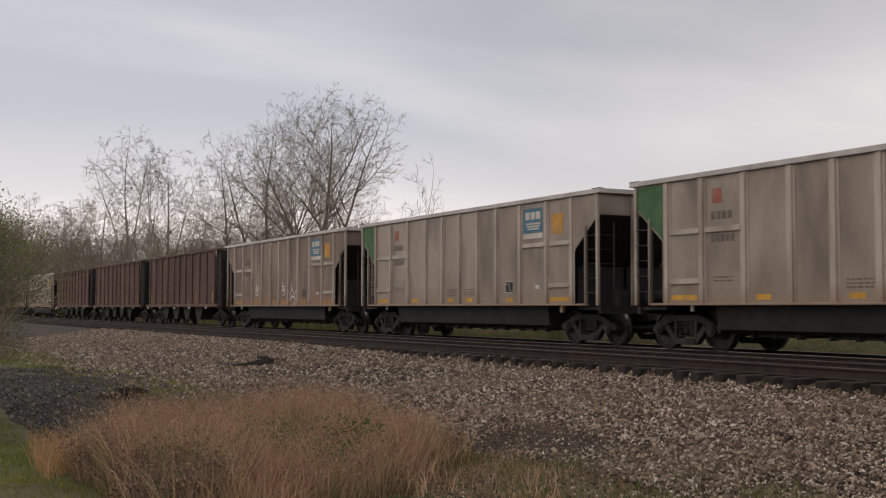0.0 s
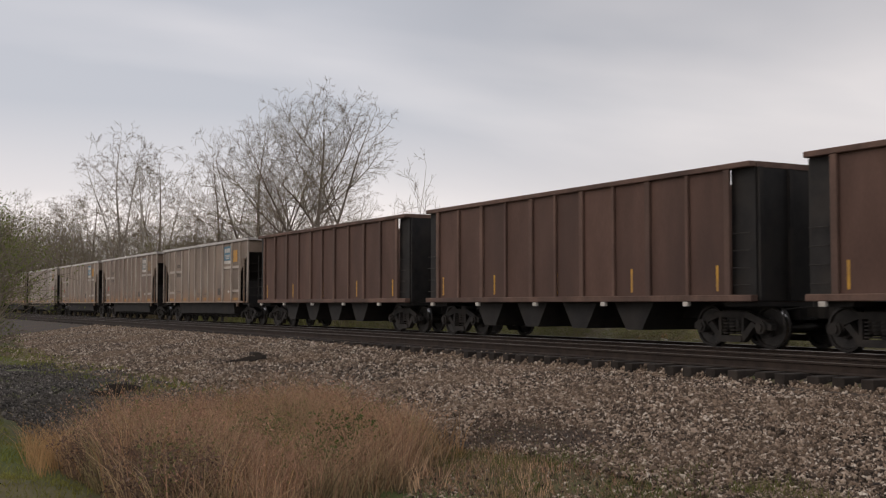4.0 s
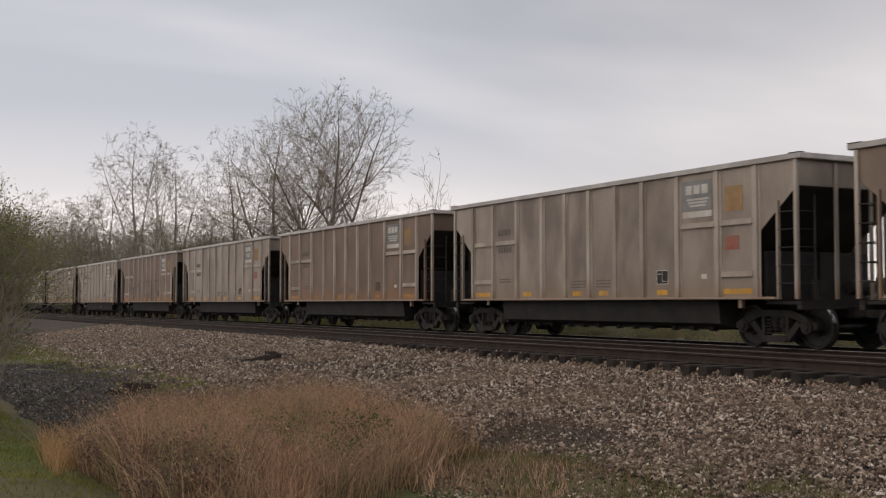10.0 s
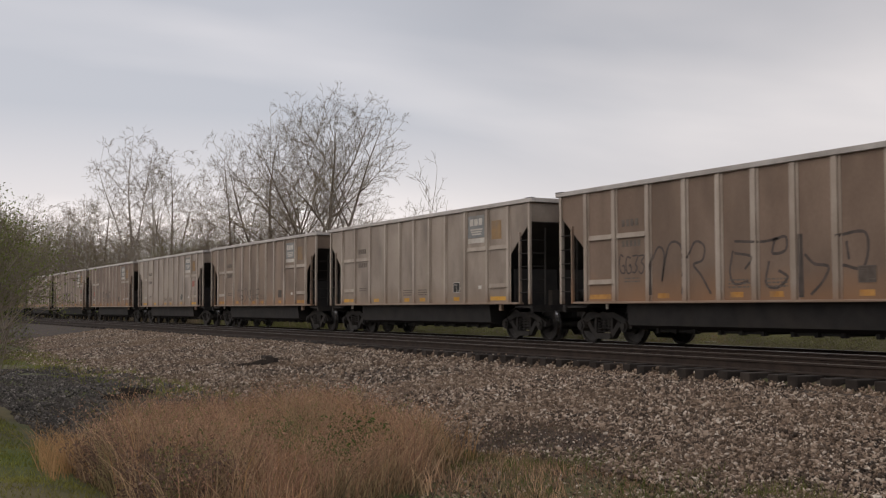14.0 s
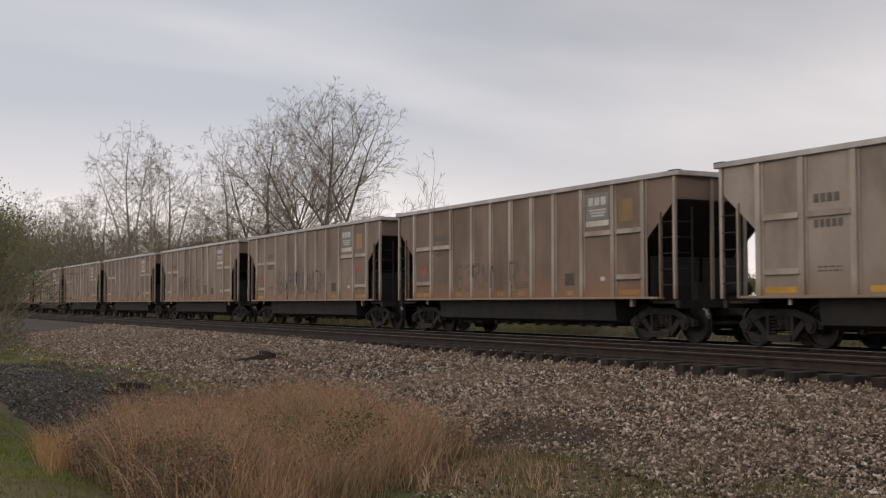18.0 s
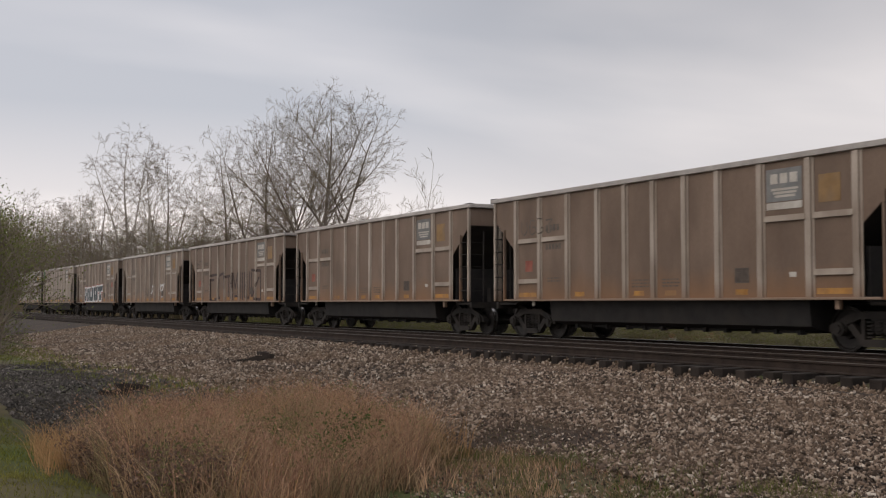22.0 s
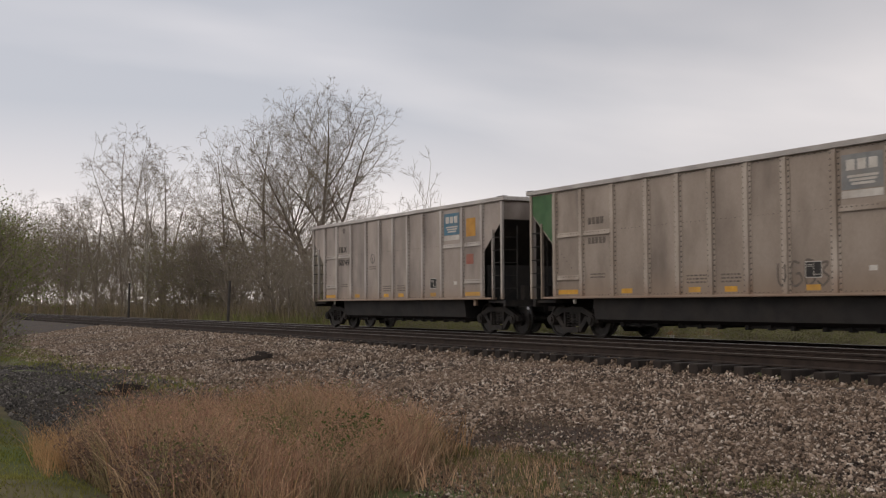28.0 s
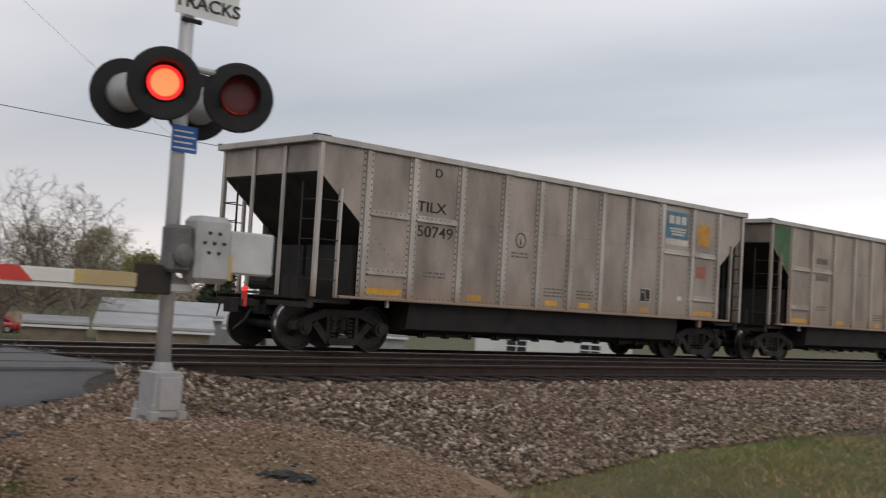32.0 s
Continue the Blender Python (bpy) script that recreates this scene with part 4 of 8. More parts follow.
    for x0, x1, z0, z1 in ((9.76, 10.18, 1.46, 1.475), (9.76, 10.18, 1.765, 1.78), (9.76, 9.775, 1.475, 1.765), (10.165, 10.18, 1.475, 1.765),
                           (9.97, 9.98, 1.50, 1.74), (9.80, 9.94, 1.71, 1.72), (9.80, 9.94, 1.68, 1.69), (9.995, 10.15, 1.52, 1.53)):
        bar(lines, x0, x1, z0, z1, -1.557)
    part("plate_lines", lines, "stencil_faint" if dusty else "decal", q)
    part("jacking_pad", box(bmesh.new(), 12.38, 12.50, -1.50, -1.40, 0.92, SILL), "alu_trim", car, "dusty grey jacking pad", 0.01)
    part("cut_lever_plate", box(bmesh.new(), 1.86, 1.93, -1.50, -1.44, 0.97, SILL), "decal", car, "small white plate", 0.008)
    part("tag_plate", bar(bmesh.new(), 11.30, 11.48, 1.56, 1.66), "decal", car)
    add_bogies(car)
    add_stencils(car, (2.7, 3.3), (1.62, 1.72), 2)
    add_stencils(car, (6.3, 6.95), (1.52, 1.60), 3)
    add_stencils(car, (7.4, 8.0), (1.52, 1.60), 3)
    return car


def add_stencils(car, xs, zs, lines):
    bm = bmesh.new()
    rnd = random.Random(int(xs[0] * 10))
    for i in range(lines):
        z = zs[1] - i * 0.075
        x = xs[0]
        while x < xs[1]:
            w = rnd.uniform(0.05, 0.14)
            bar(bm, x, min(x + w, xs[1]), z - 0.035, z)
            x += w + 0.035
    tagged(part("stencilling", bm, "stencil_faint", car, "faded small stencilling"), kind="stuff")


def add_logo(car, blue=True):
    """A blue owner's panel with pale shapes over a white strip, and an orange square beside it."""
    panel = part("owner_panel", bar(bmesh.new(), 10.70, 11.66, 3.08, 3.74), "blue_panel" if blue else "blue_dusty", car, "blue panel with plain pale shapes")
    bm = bmesh.new()
    y = -1.557
    for x in (10.82, 11.08, 11.34):
        bar(bm, x, x + 0.20, 3.44, 3.64, y)
    for i in range(3):
        bar(bm, 10.84 + 0.05 * i, 11.56 - 0.04 * i, 3.30 - 0.07 * i, 3.345 - 0.07 * i, y)
    tagged(part("pale_emblem", bm, "decal", panel), kind="stuff")
    part("white_strip", bar(bmesh.new(), 10.70, 11.66, 2.92, 3.06), "decal", car, "dusty white strip")
    part("orange_square", bar(bmesh.new(), 12.08, 12.62, 2.98, 3.52), "orange" if blue else "orange_dusty", car, "faded orange square")


def add_red(car):
    part("red_square", bar(bmesh.new(), 12.08, 12.50, 2.16, 2.46), "red_panel", car, "faded red square")


def add_number(car, clear):
    """Reporting mark and number in black: sharp on a clean wagon, faded bars on the dusty ones."""
    if clear:
        lettering("D", 0.24, "stencil", "end_mark", car, pose(2.98, -1.558, 3.60) @ Matrix.Diagonal((1.2, 1, 1, 1)))
        lettering("TILX", 0.29, "stencil", "reporting_mark", car, pose(2.84, -1.558, 2.89) @ Matrix.Diagonal((1.32, 1, 1, 1)), bold=0.001)
        lettering("50749", 0.31, "stencil", "wagon_number", car, pose(2.96, -1.558, 2.40) @ Matrix.Diagonal((1.28, 1, 1, 1)), bold=0.001)
        bm = bmesh.new()
        rings = [[bm.verts.new((5.47 + r * math.cos(i * math.pi / 16), y, 2.56 + r * math.sin(i * math.pi / 16))) for i in range(32)]
                 for r, y in ((0.138, -1.554), (0.138, -1.558), (0.162, -1.558), (0.162, -1.554))]
        for u, v in zip(rings, rings[1:] + rings[:1]):
            for i in range(32):
                bm.faces.new((u[i], u[(i + 1) % 32], v[(i + 1) % 32], v[i]))
        bar(bm, 5.455, 5.485, 2.46, 2.60)
        part("round_stencil", bm, "stencil", car, "black ring stencil")
        add_stencils(car, (5.2, 5.75), (2.24, 2.30), 2)
    else:
        bm = bmesh.new()
        for i in range(4):
            bar(bm, 2.62 + 0.17 * i, 2.74 + 0.17 * i, 2.95, 3.12)
        for i in range(5):
            bar(bm, 2.62 + 0.15 * i, 2.73 + 0.15 * i, 2.46, 2.62)
        tagged(part("faded_number", bm, "stencil_faint", car, "faded number bars"), kind="stuff")


def drape(x):
    """How far out paint lies at x: on a post's face, on its flanges, or on the panel."""
    d = min(abs(x - p) for p in POSTS)
    return -1.6025 if d < 0.062 else -1.5655 if d < 0.128 else -1.5558


def scrawl(car, name, lines, width, material, label="sprayed scrawl", curvy=False):
    """Sprayed strokes along lines of (x, z): flat bands that follow posts and panels."""
    bm = bmesh.new()
    for line in lines:
        pts = [Vector((x, 0, z)) for x, z in line]
        if curvy and len(pts) > 2:
            ext = [pts[0] * 2 - pts[1]] + pts + [pts[-1] * 2 - pts[-2]]
            fine = []
            for p0, p1, p2, p3 in zip(ext, ext[1:], ext[2:], ext[3:]):
                for i in range(6):
                    t = i / 6
                    fine.append(0.5 * (2 * p1 + (p2 - p0) * t + (2 * p0 - 5 * p1 + 4 * p2 - p3) * t * t + (3 * p1 - p0 - 3 * p2 + p3) * t ** 3))
            pts = fine + [pts[-1]]
        way = []
        for p, q in zip(pts, pts[1:]):
            n = max(1, int((q - p).length / 0.05))
            way += [p.lerp(q, i / n) for i in range(n)]
        way.append(pts[-1])
        last = None
        for i, p in enumerate(way):
            d = (way[min(i + 1, len(way) - 1)] - way[max(i - 1, 0)])
            n = Vector((-d.z, 0, d.x)).normalized() * width / 2
            pair = [bm.verts.new((c.x, drape(c.x), c.z)) for c in (p - n, p + n)]
            if last:
                bm.faces.new((last[0], last[1], pair[1], pair[0]))
            last = pair
    return part(name, bm, material, car, label)


def tag_letters(car, x0, x1, z0, z1, seed, material, width, count):
    """A row of sprayed loops and hooks that cannot be read."""
    rnd = random.Random(seed)
    w = (x1 - x0) / count
    lines = []
    for i in range(count):
        x, h = x0 + i * w, z1 - z0
        j = lambda u, v: (x + w * (u + rnd.uniform(-0.06, 0.06)), z0 + h * (v + rnd.uniform(-0.08, 0.08)))
        kind = rnd.randrange(5)
        if kind == 0:
            lines.append([j(0.1, 0.95), j(0.12, 0.5), j(0.15, 0.05)]); lines.append([j(0.1, 0.9), j(0.6, 0.95), j(0.75, 0.6), j(0.3, 0.5), j(0.8, 0.05)])
        elif kind == 1:
            lines.append([j(0.8, 0.9), j(0.3, 0.95), j(0.1, 0.5), j(0.35, 0.05), j(0.85, 0.15), j(0.8, 0.45), j(0.5, 0.45)])
        elif kind == 2:
            lines.append([j(0.1, 0.05), j(0.15, 0.9), j(0.5, 0.35), j(0.8, 0.95), j(0.85, 0.05)])
        elif kind == 3:
            lines.append([j(0.1, 0.9), j(0.85, 0.95), j(0.5, 0.6), j(0.85, 0.4), j(0.4, 0.05), j(0.05, 0.15)])
        else:
            lines.append([j(0.15, 0.95), j(0.1, 0.2), j(0.45, 0.02), j(0.75, 0.3), j(0.8, 0.95)])
    return scrawl(car, "sprayed_scrawl", lines, width, material, "sprayed scrawl", True)


def add_rivets(car):
    """Rows of rivet heads along posts and chords on the near side."""
    verts, faces = [], []
    ring = [(math.cos(a), math.sin(a)) for a in (i * math.pi / 3 for i in range(6))]

    def head(x, y, z, r=0.017):
        k = len(verts)
        for u, v in ring:
            verts.append((x + r * u, y, z + r * v))
        verts.append((x, y - 0.012, z))
        for i in range(6):
            faces.append((k + i, k + (i + 1) % 6, k + 6))
    for x in POSTS:
        for i in range(24):
            for dx in (-0.096, 0.096):
                head(x + dx, -1.563, 1.22 + i * 0.113, 0.022)
    for i in range(100):
        head(0.25 + i * 0.138, -1.551, TOP - 0.15, 0.014)
        if 3.7 < 0.25 + i * 0.138 < 10.5:
            head(0.25 + i * 0.138, -1.5535, 2.77, 0.011)
        head(0.95 + i * 0.124, -1.5535, SILL + 0.09, 0.012)
    for x0, z in ((1.25, 2.74), (2.43, 2.74), (10.65, 2.74), (11.95, 2.74), (1.25, 1.64), (11.95, 1.64)):
        for i in range(8):
            head(x0 + 0.05 + i * 0.12, -1.572, z + 0.02, 0.016)
    for i in range(5):
        head(1.45 + i * 0.11, -1.5535, 2.25 - i * 0.09, 0.014)
    ob = share("rivets", raw("rivets", verts, faces, "rivet"), car, None, "dark rivet heads")
    return tagged(ob, kind="stuff")


def steel_car(label):
    """An older red-brown steel coal car: ribbed sides to the ends, sooty end bays, small hopper chutes below."""
    car = thing("steel_coal_car", label, "rail wagon", "steel cars of the coal train")
    ribs = [0.72, 2.0, 3.35, 4.65, 5.95, 7.09, 8.25, 9.55, 10.85, 12.2, LENGTH - 0.72]
    for s in (-1, 1):
        a, b = sorted((s * 1.50, s * 1.53))
        edges = [0.02] + ribs + [LENGTH - 0.02]
        for i in range(12):
            end = i in (0, 11)
            p, q = sorted((s * 1.40, s * 1.44)) if end else (a, b)
            part("side_panel", box(bmesh.new(), edges[i], edges[i + 1], p, q, 1.22, 3.86), "black" if end else "oxide", car)
        for i, x in enumerate(ribs):
            w = 0.05 if i % 2 else 0.085
            p, q = sorted((s * 1.53, s * 1.60))
            part("rib", box(bmesh.new(), x - w, x + w, p, q, 1.2, 3.88), "oxide_trim", car, bevel=0.012)
        p, q = sorted((s * 1.42, s * 1.62))
        part("top_chord", box(bmesh.new(), 0, LENGTH, p, q, 3.86, 3.98), "oxide_trim", car, "brown top chord", 0.015)
        part("side_sill", box(bmesh.new(), 0, LENGTH, p, q, 1.08, 1.22), "oxide_trim", car, "brown side sill", 0.015)
    for e, f in ((0.0, 1), (LENGTH, -1)):
        a, b = sorted((e + f * 0.02, e + f * 0.05))
        part("end_sheet", box(bmesh.new(), a, b, -1.40, 1.40, 1.1, 3.86), "black", car, "sooty end sheet")
        part("end_chord", box(bmesh.new(), min(e, e + f * 0.12), max(e, e + f * 0.12), -1.42, 1.42, 3.86, 3.98), "oxide_trim", car)
        for y in (-1.35, -0.5, 0.5, 1.35):
            part("end_rib", box(bmesh.new(), min(e - f * 0.06, e + f * 0.015), max(e - f * 0.06, e + f * 0.015), y - 0.05, y + 0.05, 1.1, 3.86), "black", car)
        for z in (1.42, 1.78, 2.14, 2.50):
            share("rung", RUNG, car, pose(e + f * 0.32, -1.56, z))
        part("end_deck", box(bmesh.new(), min(e, e + f * 1.0), max(e, e + f * 1.0), -1.4, 1.4, 0.98, 1.08), "black", car)
    part("centre_sill", box(bmesh.new(), 0, LENGTH, -0.25, 0.25, 0.70, 1.08), "black", car)
    part("floor_pan", box(bmesh.new(), 0.1, LENGTH - 0.1, -1.39, 1.39, 1.09, 1.2), "black", car)
    for x in (3.4, 5.6, 7.8, 10.0):
        bm = bmesh.new()
        prism(bm, [(x - 0.75, 1.08), (x - 0.3, 0.42), (x + 0.3, 0.42), (x + 0.75, 1.08)], "y", -1.32, 1.32)
        part("chute", bm, "black", car, "black hopper chute")
    for x in (1.0, 4.0, 7.1, 10.2, 13.1):
        part("reflector", box(bmesh.new(), x - 0.035, x + 0.035, -1.535, -1.5315, 1.3, 1.85), "yellow", car, "orange upright reflector")
    for x in (0.35, 3.1, 6.1, 9.1, 12.1):
        part("sill_lug", box(bmesh.new(), x, x + 0.16, -1.63, -1.55, 0.98, 1.08), "decal", car)
    for s, x in ((-1, 0.0), (1, LENGTH)):
        share("coupler", COUPLERS[s], car, pose(x, 0, 0), "black knuckle coupler with hose")
    add_bogies(car)
    return car


LIGHT, TAN, BROWN, CLEAN = "alu_light", "alu_tan", "alu_brown", "alu_clean"
TONE = {CLEAN: "pale aluminium coal hopper car", LIGHT: "pale grey dusty aluminium coal hopper car", TAN: "tan dusty aluminium coal hopper car", BROWN: "brown dusty aluminium coal hopper car"}
SKINS = {k: TAN for k in range(28)}
SKINS.update({0: CLEAN, 1: LIGHT, 10: LIGHT, 12: LIGHT, 14: LIGHT, 16: LIGHT, 24: LIGHT, 25: LIGHT, 26: LIGHT, 27: LIGHT, 4: BROWN, 5: BROWN, 6: BROWN, 9: BROWN, 13: BROWN, 15: BROWN, 18: BROWN})
STEEL = (20, 21, 22)
BRIGHT_LOGO = (0, 17, 19, 23, 24)
train = {}
masters = {}
for k in range(28):
    m = pose(-400 + k * PITCH, FAR_TRACK, 0)
    key = "steel" if k in STEEL else SKINS[k]
    if key not in masters:
        masters[key] = steel_car("red-brown steel coal car with sooty black ends") if key == "steel" else hopper_car(key, TONE[key])
        masters[key].matrix_basis = m
        train[k] = masters[key]
    else:
        train[k] = copy_thing(masters[key], m)
for k, car in train.items():
    if k in STEEL:
        continue
    add_number(car, k == 0)
    add_logo(car, k in BRIGHT_LOGO)
    if k in (0, 2, 10, 16, 8, 14):
        add_red(car)
rivets = add_rivets(train[0])
for k in (1, 2, 3):
    tagged(share("rivets", rivets.data, train[k], None, "dark rivet heads"), kind="stuff")
for k in (1, 24, 25):
    part("green_panel", prism(bmesh.new(), [(0.06, TOP - 0.15), (0.06, 3.40), (1.05, 2.55), (1.05, TOP - 0.15)], "y", -1.558, -1.5545), "green_corner", train[k], "green painted end corner")
for k in (24, 25):
    part("red_shield", bar(bmesh.new(), 2.65, 2.95, 3.30, 3.62), "red_panel", train[k], "small red shield")
marker = part("end_marker", box(bmesh.new(), -0.60, -0.52, -0.38, -0.26, 0.84, 1.14), "gate_red", train[0], "red end-of-train marker", 0.02)
part("marker_lamp", lathe(bmesh.new(), [(0.04, 1.14), (0.04, 1.20), (0.02, 1.22)], (-0.56, -0.32, 0), "z", 12), "lens_on", marker, "lit red lamp")
part("marker_bracket", box(bmesh.new(), -0.60, -0.30, -0.36, -0.20, 0.86, 0.98), "truck", marker)
tagged(train[0], "last pale aluminium coal hopper car of the train, lettered in black")
tagged(train[1], "pale aluminium hopper car with a green end corner")
tagged(train[25], "pale aluminium hopper car with a green end corner")
tagged(train[24], "pale aluminium hopper car with a green end corner")
tagged(train[2], "tan aluminium hopper car with large sprayed letters")
tagged(train[4], "brown dusty hopper car with dark sprayed block shapes")

# sprayed work
hunt = train[2]


def letter_shape(bm, strokes, x, z, w, h, grow_, y):
    """Strokes of a block letter, each a four-cornered outline in a unit cell, grown outwards."""
    for s in strokes:
        cx, cz = sum(p[0] for p in s) / len(s), sum(p[1] for p in s) / len(s)
        prism(bm, [(x + p[0] * w + (grow_ if p[0] > cx else -grow_), z + p[1] * h + (grow_ if p[1] > cz else -grow_)) for p in s], "y", y - 0.002, y)


LETTERS = {
    "h": [[(0, 0), (0.40, 0), (0.38, 1), (0.06, 1)], [(0.62, 0), (1.0, 0), (0.98, 1), (0.64, 0.98)], [(0.2, 0.36), (0.8, 0.36), (0.8, 0.66), (0.2, 0.66)]],
    "u": [[(0.02, 0.1), (0.36, 0.05), (0.36, 1), (0.0, 0.96)], [(0.66, 0.1), (1.0, 0.1), (1.02, 1.0), (0.68, 1.04)], [(0.06, 0), (0.94, 0), (0.9, 0.32), (0.1, 0.32)]],
    "n": [[(0, 0), (0.36, 0), (0.34, 1.02), (0.0, 1.0)], [(0.66, 0), (1.0, 0), (1.02, 1.08), (0.66, 1.04)], [(0.5, 0.0), (0.9, 0.0), (0.46, 1.02), (0.08, 1.0)]],
    "t": [[(0.30, 0), (0.78, 0), (0.70, 0.8), (0.36, 0.8)], [(-0.02, 0.66), (1.05, 0.72), (1.12, 1.08), (0.0, 1.02)]],
}
for grow_, y, mat, lab in ((0.13, -1.604, "spray_red", "red outline"), (0.105, -1.608, "spray_white", "white outline"), (0.0, -1.612, "spray_teal", "dark teal letter")):
    for i, c in enumerate("hunt"):
        bm = bmesh.new()
        letter_shape(bm, LETTERS[c], 3.42 + 1.56 * i, 1.22 + 0.02 * i, 1.38, 0.93, grow_, y)
        part("sprayed_letter", bm, mat, hunt, lab)
for x, z, w, h in ((3.40, 1.62, 0.24, 0.42), (4.06, 1.52, 0.14, 0.50), (4.72, 1.24, 0.18, 0.55), (5.36, 1.62, 0.34, 0.36), (6.28, 1.22, 0.16, 0.62), (6.86, 1.70, 0.22, 0.34), (7.86, 1.34, 0.30, 0.44), (8.42, 1.72, 0.26, 0.24)):
    x, z, w, h = 3.42 + (x - 3.42) * 1.067, 1.2 + (z - 1.2) * 0.91, w * 1.067, h * 0.91
    part("white_highlight", prism(bmesh.new(), [(x, z), (x + w, z + 0.05), (x + w * 0.9, z + h), (x + 0.04, z + h * 0.9)], "y", -1.616, -1.614), "spray_white", hunt, "white sprayed highlight")
scrawl(train[4], "block_graffiti", [
    [(3.66, 2.42), (4.76, 2.46)], [(4.3, 2.2), (3.74, 2.2), (3.74, 1.24), (4.78, 1.24), (4.78, 1.62)],
    [(5.06, 2.3), (5.06, 1.32), (5.26, 1.32)], [(5.1, 2.4), (5.75, 2.5)], [(5.8, 2.56), (5.86, 1.16)],
    [(5.95, 2.30), (6.9, 2.36)], [(6.62, 2.32), (6.62, 1.2)]], 0.13, "spray_brown", "dark brown sprayed block shapes")
scrawl(train[4], "block_graffiti", [
    [(6.86, 2.3), (6.86, 1.25)], [(7.2, 2.5), (7.26, 1.2)], [(7.25, 2.5), (7.62, 1.75), (7.95, 2.5)], [(7.98, 2.5), (7.98, 1.4), (7.5, 1.36)],
    [(8.4, 2.5), (8.45, 1.25)], [(8.66, 2.5), (8.7, 1.2)], [(8.95, 2.5), (8.95, 1.3)], [(8.95, 1.85), (9.25, 1.85)], [(9.3, 2.5), (9.3, 1.25)],
    [(9.42, 1.3), (9.62, 1.3), (9.7, 2.5)], [(9.9, 2.55), (11.15, 2.5), (11.2, 1.22), (10.2, 1.25)], [(9.95, 2.45), (10.0, 1.3), (10.25, 1.55), (11.0, 2.25)]],
    0.13, "spray_brown", "dark brown sprayed block shapes")
scrawl(train[4], "sprayed_scrawl", [[(1.32, 3.2), (1.32, 2.85), (1.55, 2.85)], [(1.32, 3.05), (1.7, 3.05)], [(1.8, 3.22), (1.8, 2.88)], [(1.72, 3.2), (2.15, 3.2)]], 0.05, "spray_dark")
tag_letters(train[3], 6.25, 6.95, 1.5, 1.95, 2, "stencil_faint", 0.05, 3)
scrawl(train[3], "white_scrawl", [[(7.3, 1.62), (7.55, 1.72), (7.62, 2.0), (7.85, 2.1)], [(7.35, 1.58), (7.7, 1.78)]], 0.10, "spray_white", "smeared white paint", True)
scrawl(train[3], "white_scrawl", [[(9.45, 2.15), (9.7, 1.75), (10.05, 1.9), (10.3, 2.2)], [(9.5, 1.95), (9.9, 2.12), (10.15, 2.0)], [(9.7, 1.45), (9.95, 1.45)]], 0.12, "spray_white", "smeared white paint", True)
tag_letters(train[2], 10.72, 11.6, 1.95, 2.45, 2, "stencil_faint", 0.05, 4)
tag_letters(train[2], 10.85, 11.5, 1.35, 1.85, 4, "stencil_faint", 0.05, 3)
tag_letters(train[1], 9.0, 10.4, 1.3, 1.8, 5, "stencil_faint", 0.05, 4)
for k in (4, 5, 6, 8, 9, 17, 18):
    part("red_blotch", bar(bmesh.new(), 1.62, 1.98, 1.9, 2.2), "red_panel", train[k], "faded red square")
tag_letters(train[6], 1.4, 3.0, 2.9, 3.3, 5, "stencil_faint", 0.04, 4)
tag_letters(train[7], 3.75, 6.7, 1.35, 2.45, 13, "spray_dark", 0.06, 5)
tag_letters(train[7], 7.2, 7.95, 1.6, 2.25, 3, "spray_dark", 0.06, 3)
tag_letters(train[7], 8.45, 9.1, 1.5, 1.9, 9, "spray_dark", 0.08, 3)
tag_letters(train[8], 3.9, 9.2, 1.45, 2.3, 21, "spray_dark", 0.05, 9)
tag_letters(train[9], 3.9, 7.6, 1.4, 2.2, 8, "stencil_faint", 0.055, 7)
tag_letters(train[11], 4.2, 7.4, 1.3, 1.9, 3, "stencil_faint", 0.05, 7)
tag_letters(train[13], 2.5, 3.5, 1.8, 2.25, 15, "spray_dark", 0.04, 4)
scrawl(train[13], "sprayed_scrawl", [
    [(3.75, 2.25), (3.7, 1.8), (3.72, 1.3)], [(3.75, 2.1), (4.0, 2.4), (4.2, 2.2), (4.1, 1.6), (4.35, 2.4), (4.7, 2.45), (4.85, 2.1), (4.8, 1.3)],
    [(5.0, 2.1), (5.25, 2.45), (5.55, 2.35), (5.5, 2.05), (5.2, 1.95), (5.45, 1.7), (5.75, 1.3)], [(6.5, 2.4), (7.3, 2.35), (7.75, 2.4)],
    [(6.45, 2.2), (6.35, 1.75), (6.5, 1.5), (6.9, 1.55)], [(6.5, 2.15), (7.0, 2.05), (6.8, 1.8)]], 0.055, "spray_dark", "dark sprayed loops", True)
scrawl(train[13], "sprayed_scrawl", [
    [(7.6, 2.35), (7.95, 2.42), (7.95, 2.15), (7.6, 2.1), (7.65, 2.35)], [(7.5, 1.95), (7.4, 1.5), (7.7, 1.4), (8.0, 1.6), (7.75, 1.75)],
    [(8.45, 2.05), (8.7, 1.85), (9.05, 1.78), (8.9, 1.5), (8.6, 1.25)], [(9.2, 2.35), (9.95, 2.38), (9.9, 1.75), (9.4, 1.8)], [(9.5, 2.25), (9.55, 1.9)]],
    0.06, "spray_dark", "dark sprayed loops", True)
scrawl(train[13], "sprayed_scrawl", [[(8.34, 2.45), (8.36, 1.2)]], 0.13, "spray_dark", "dark sprayed bar")
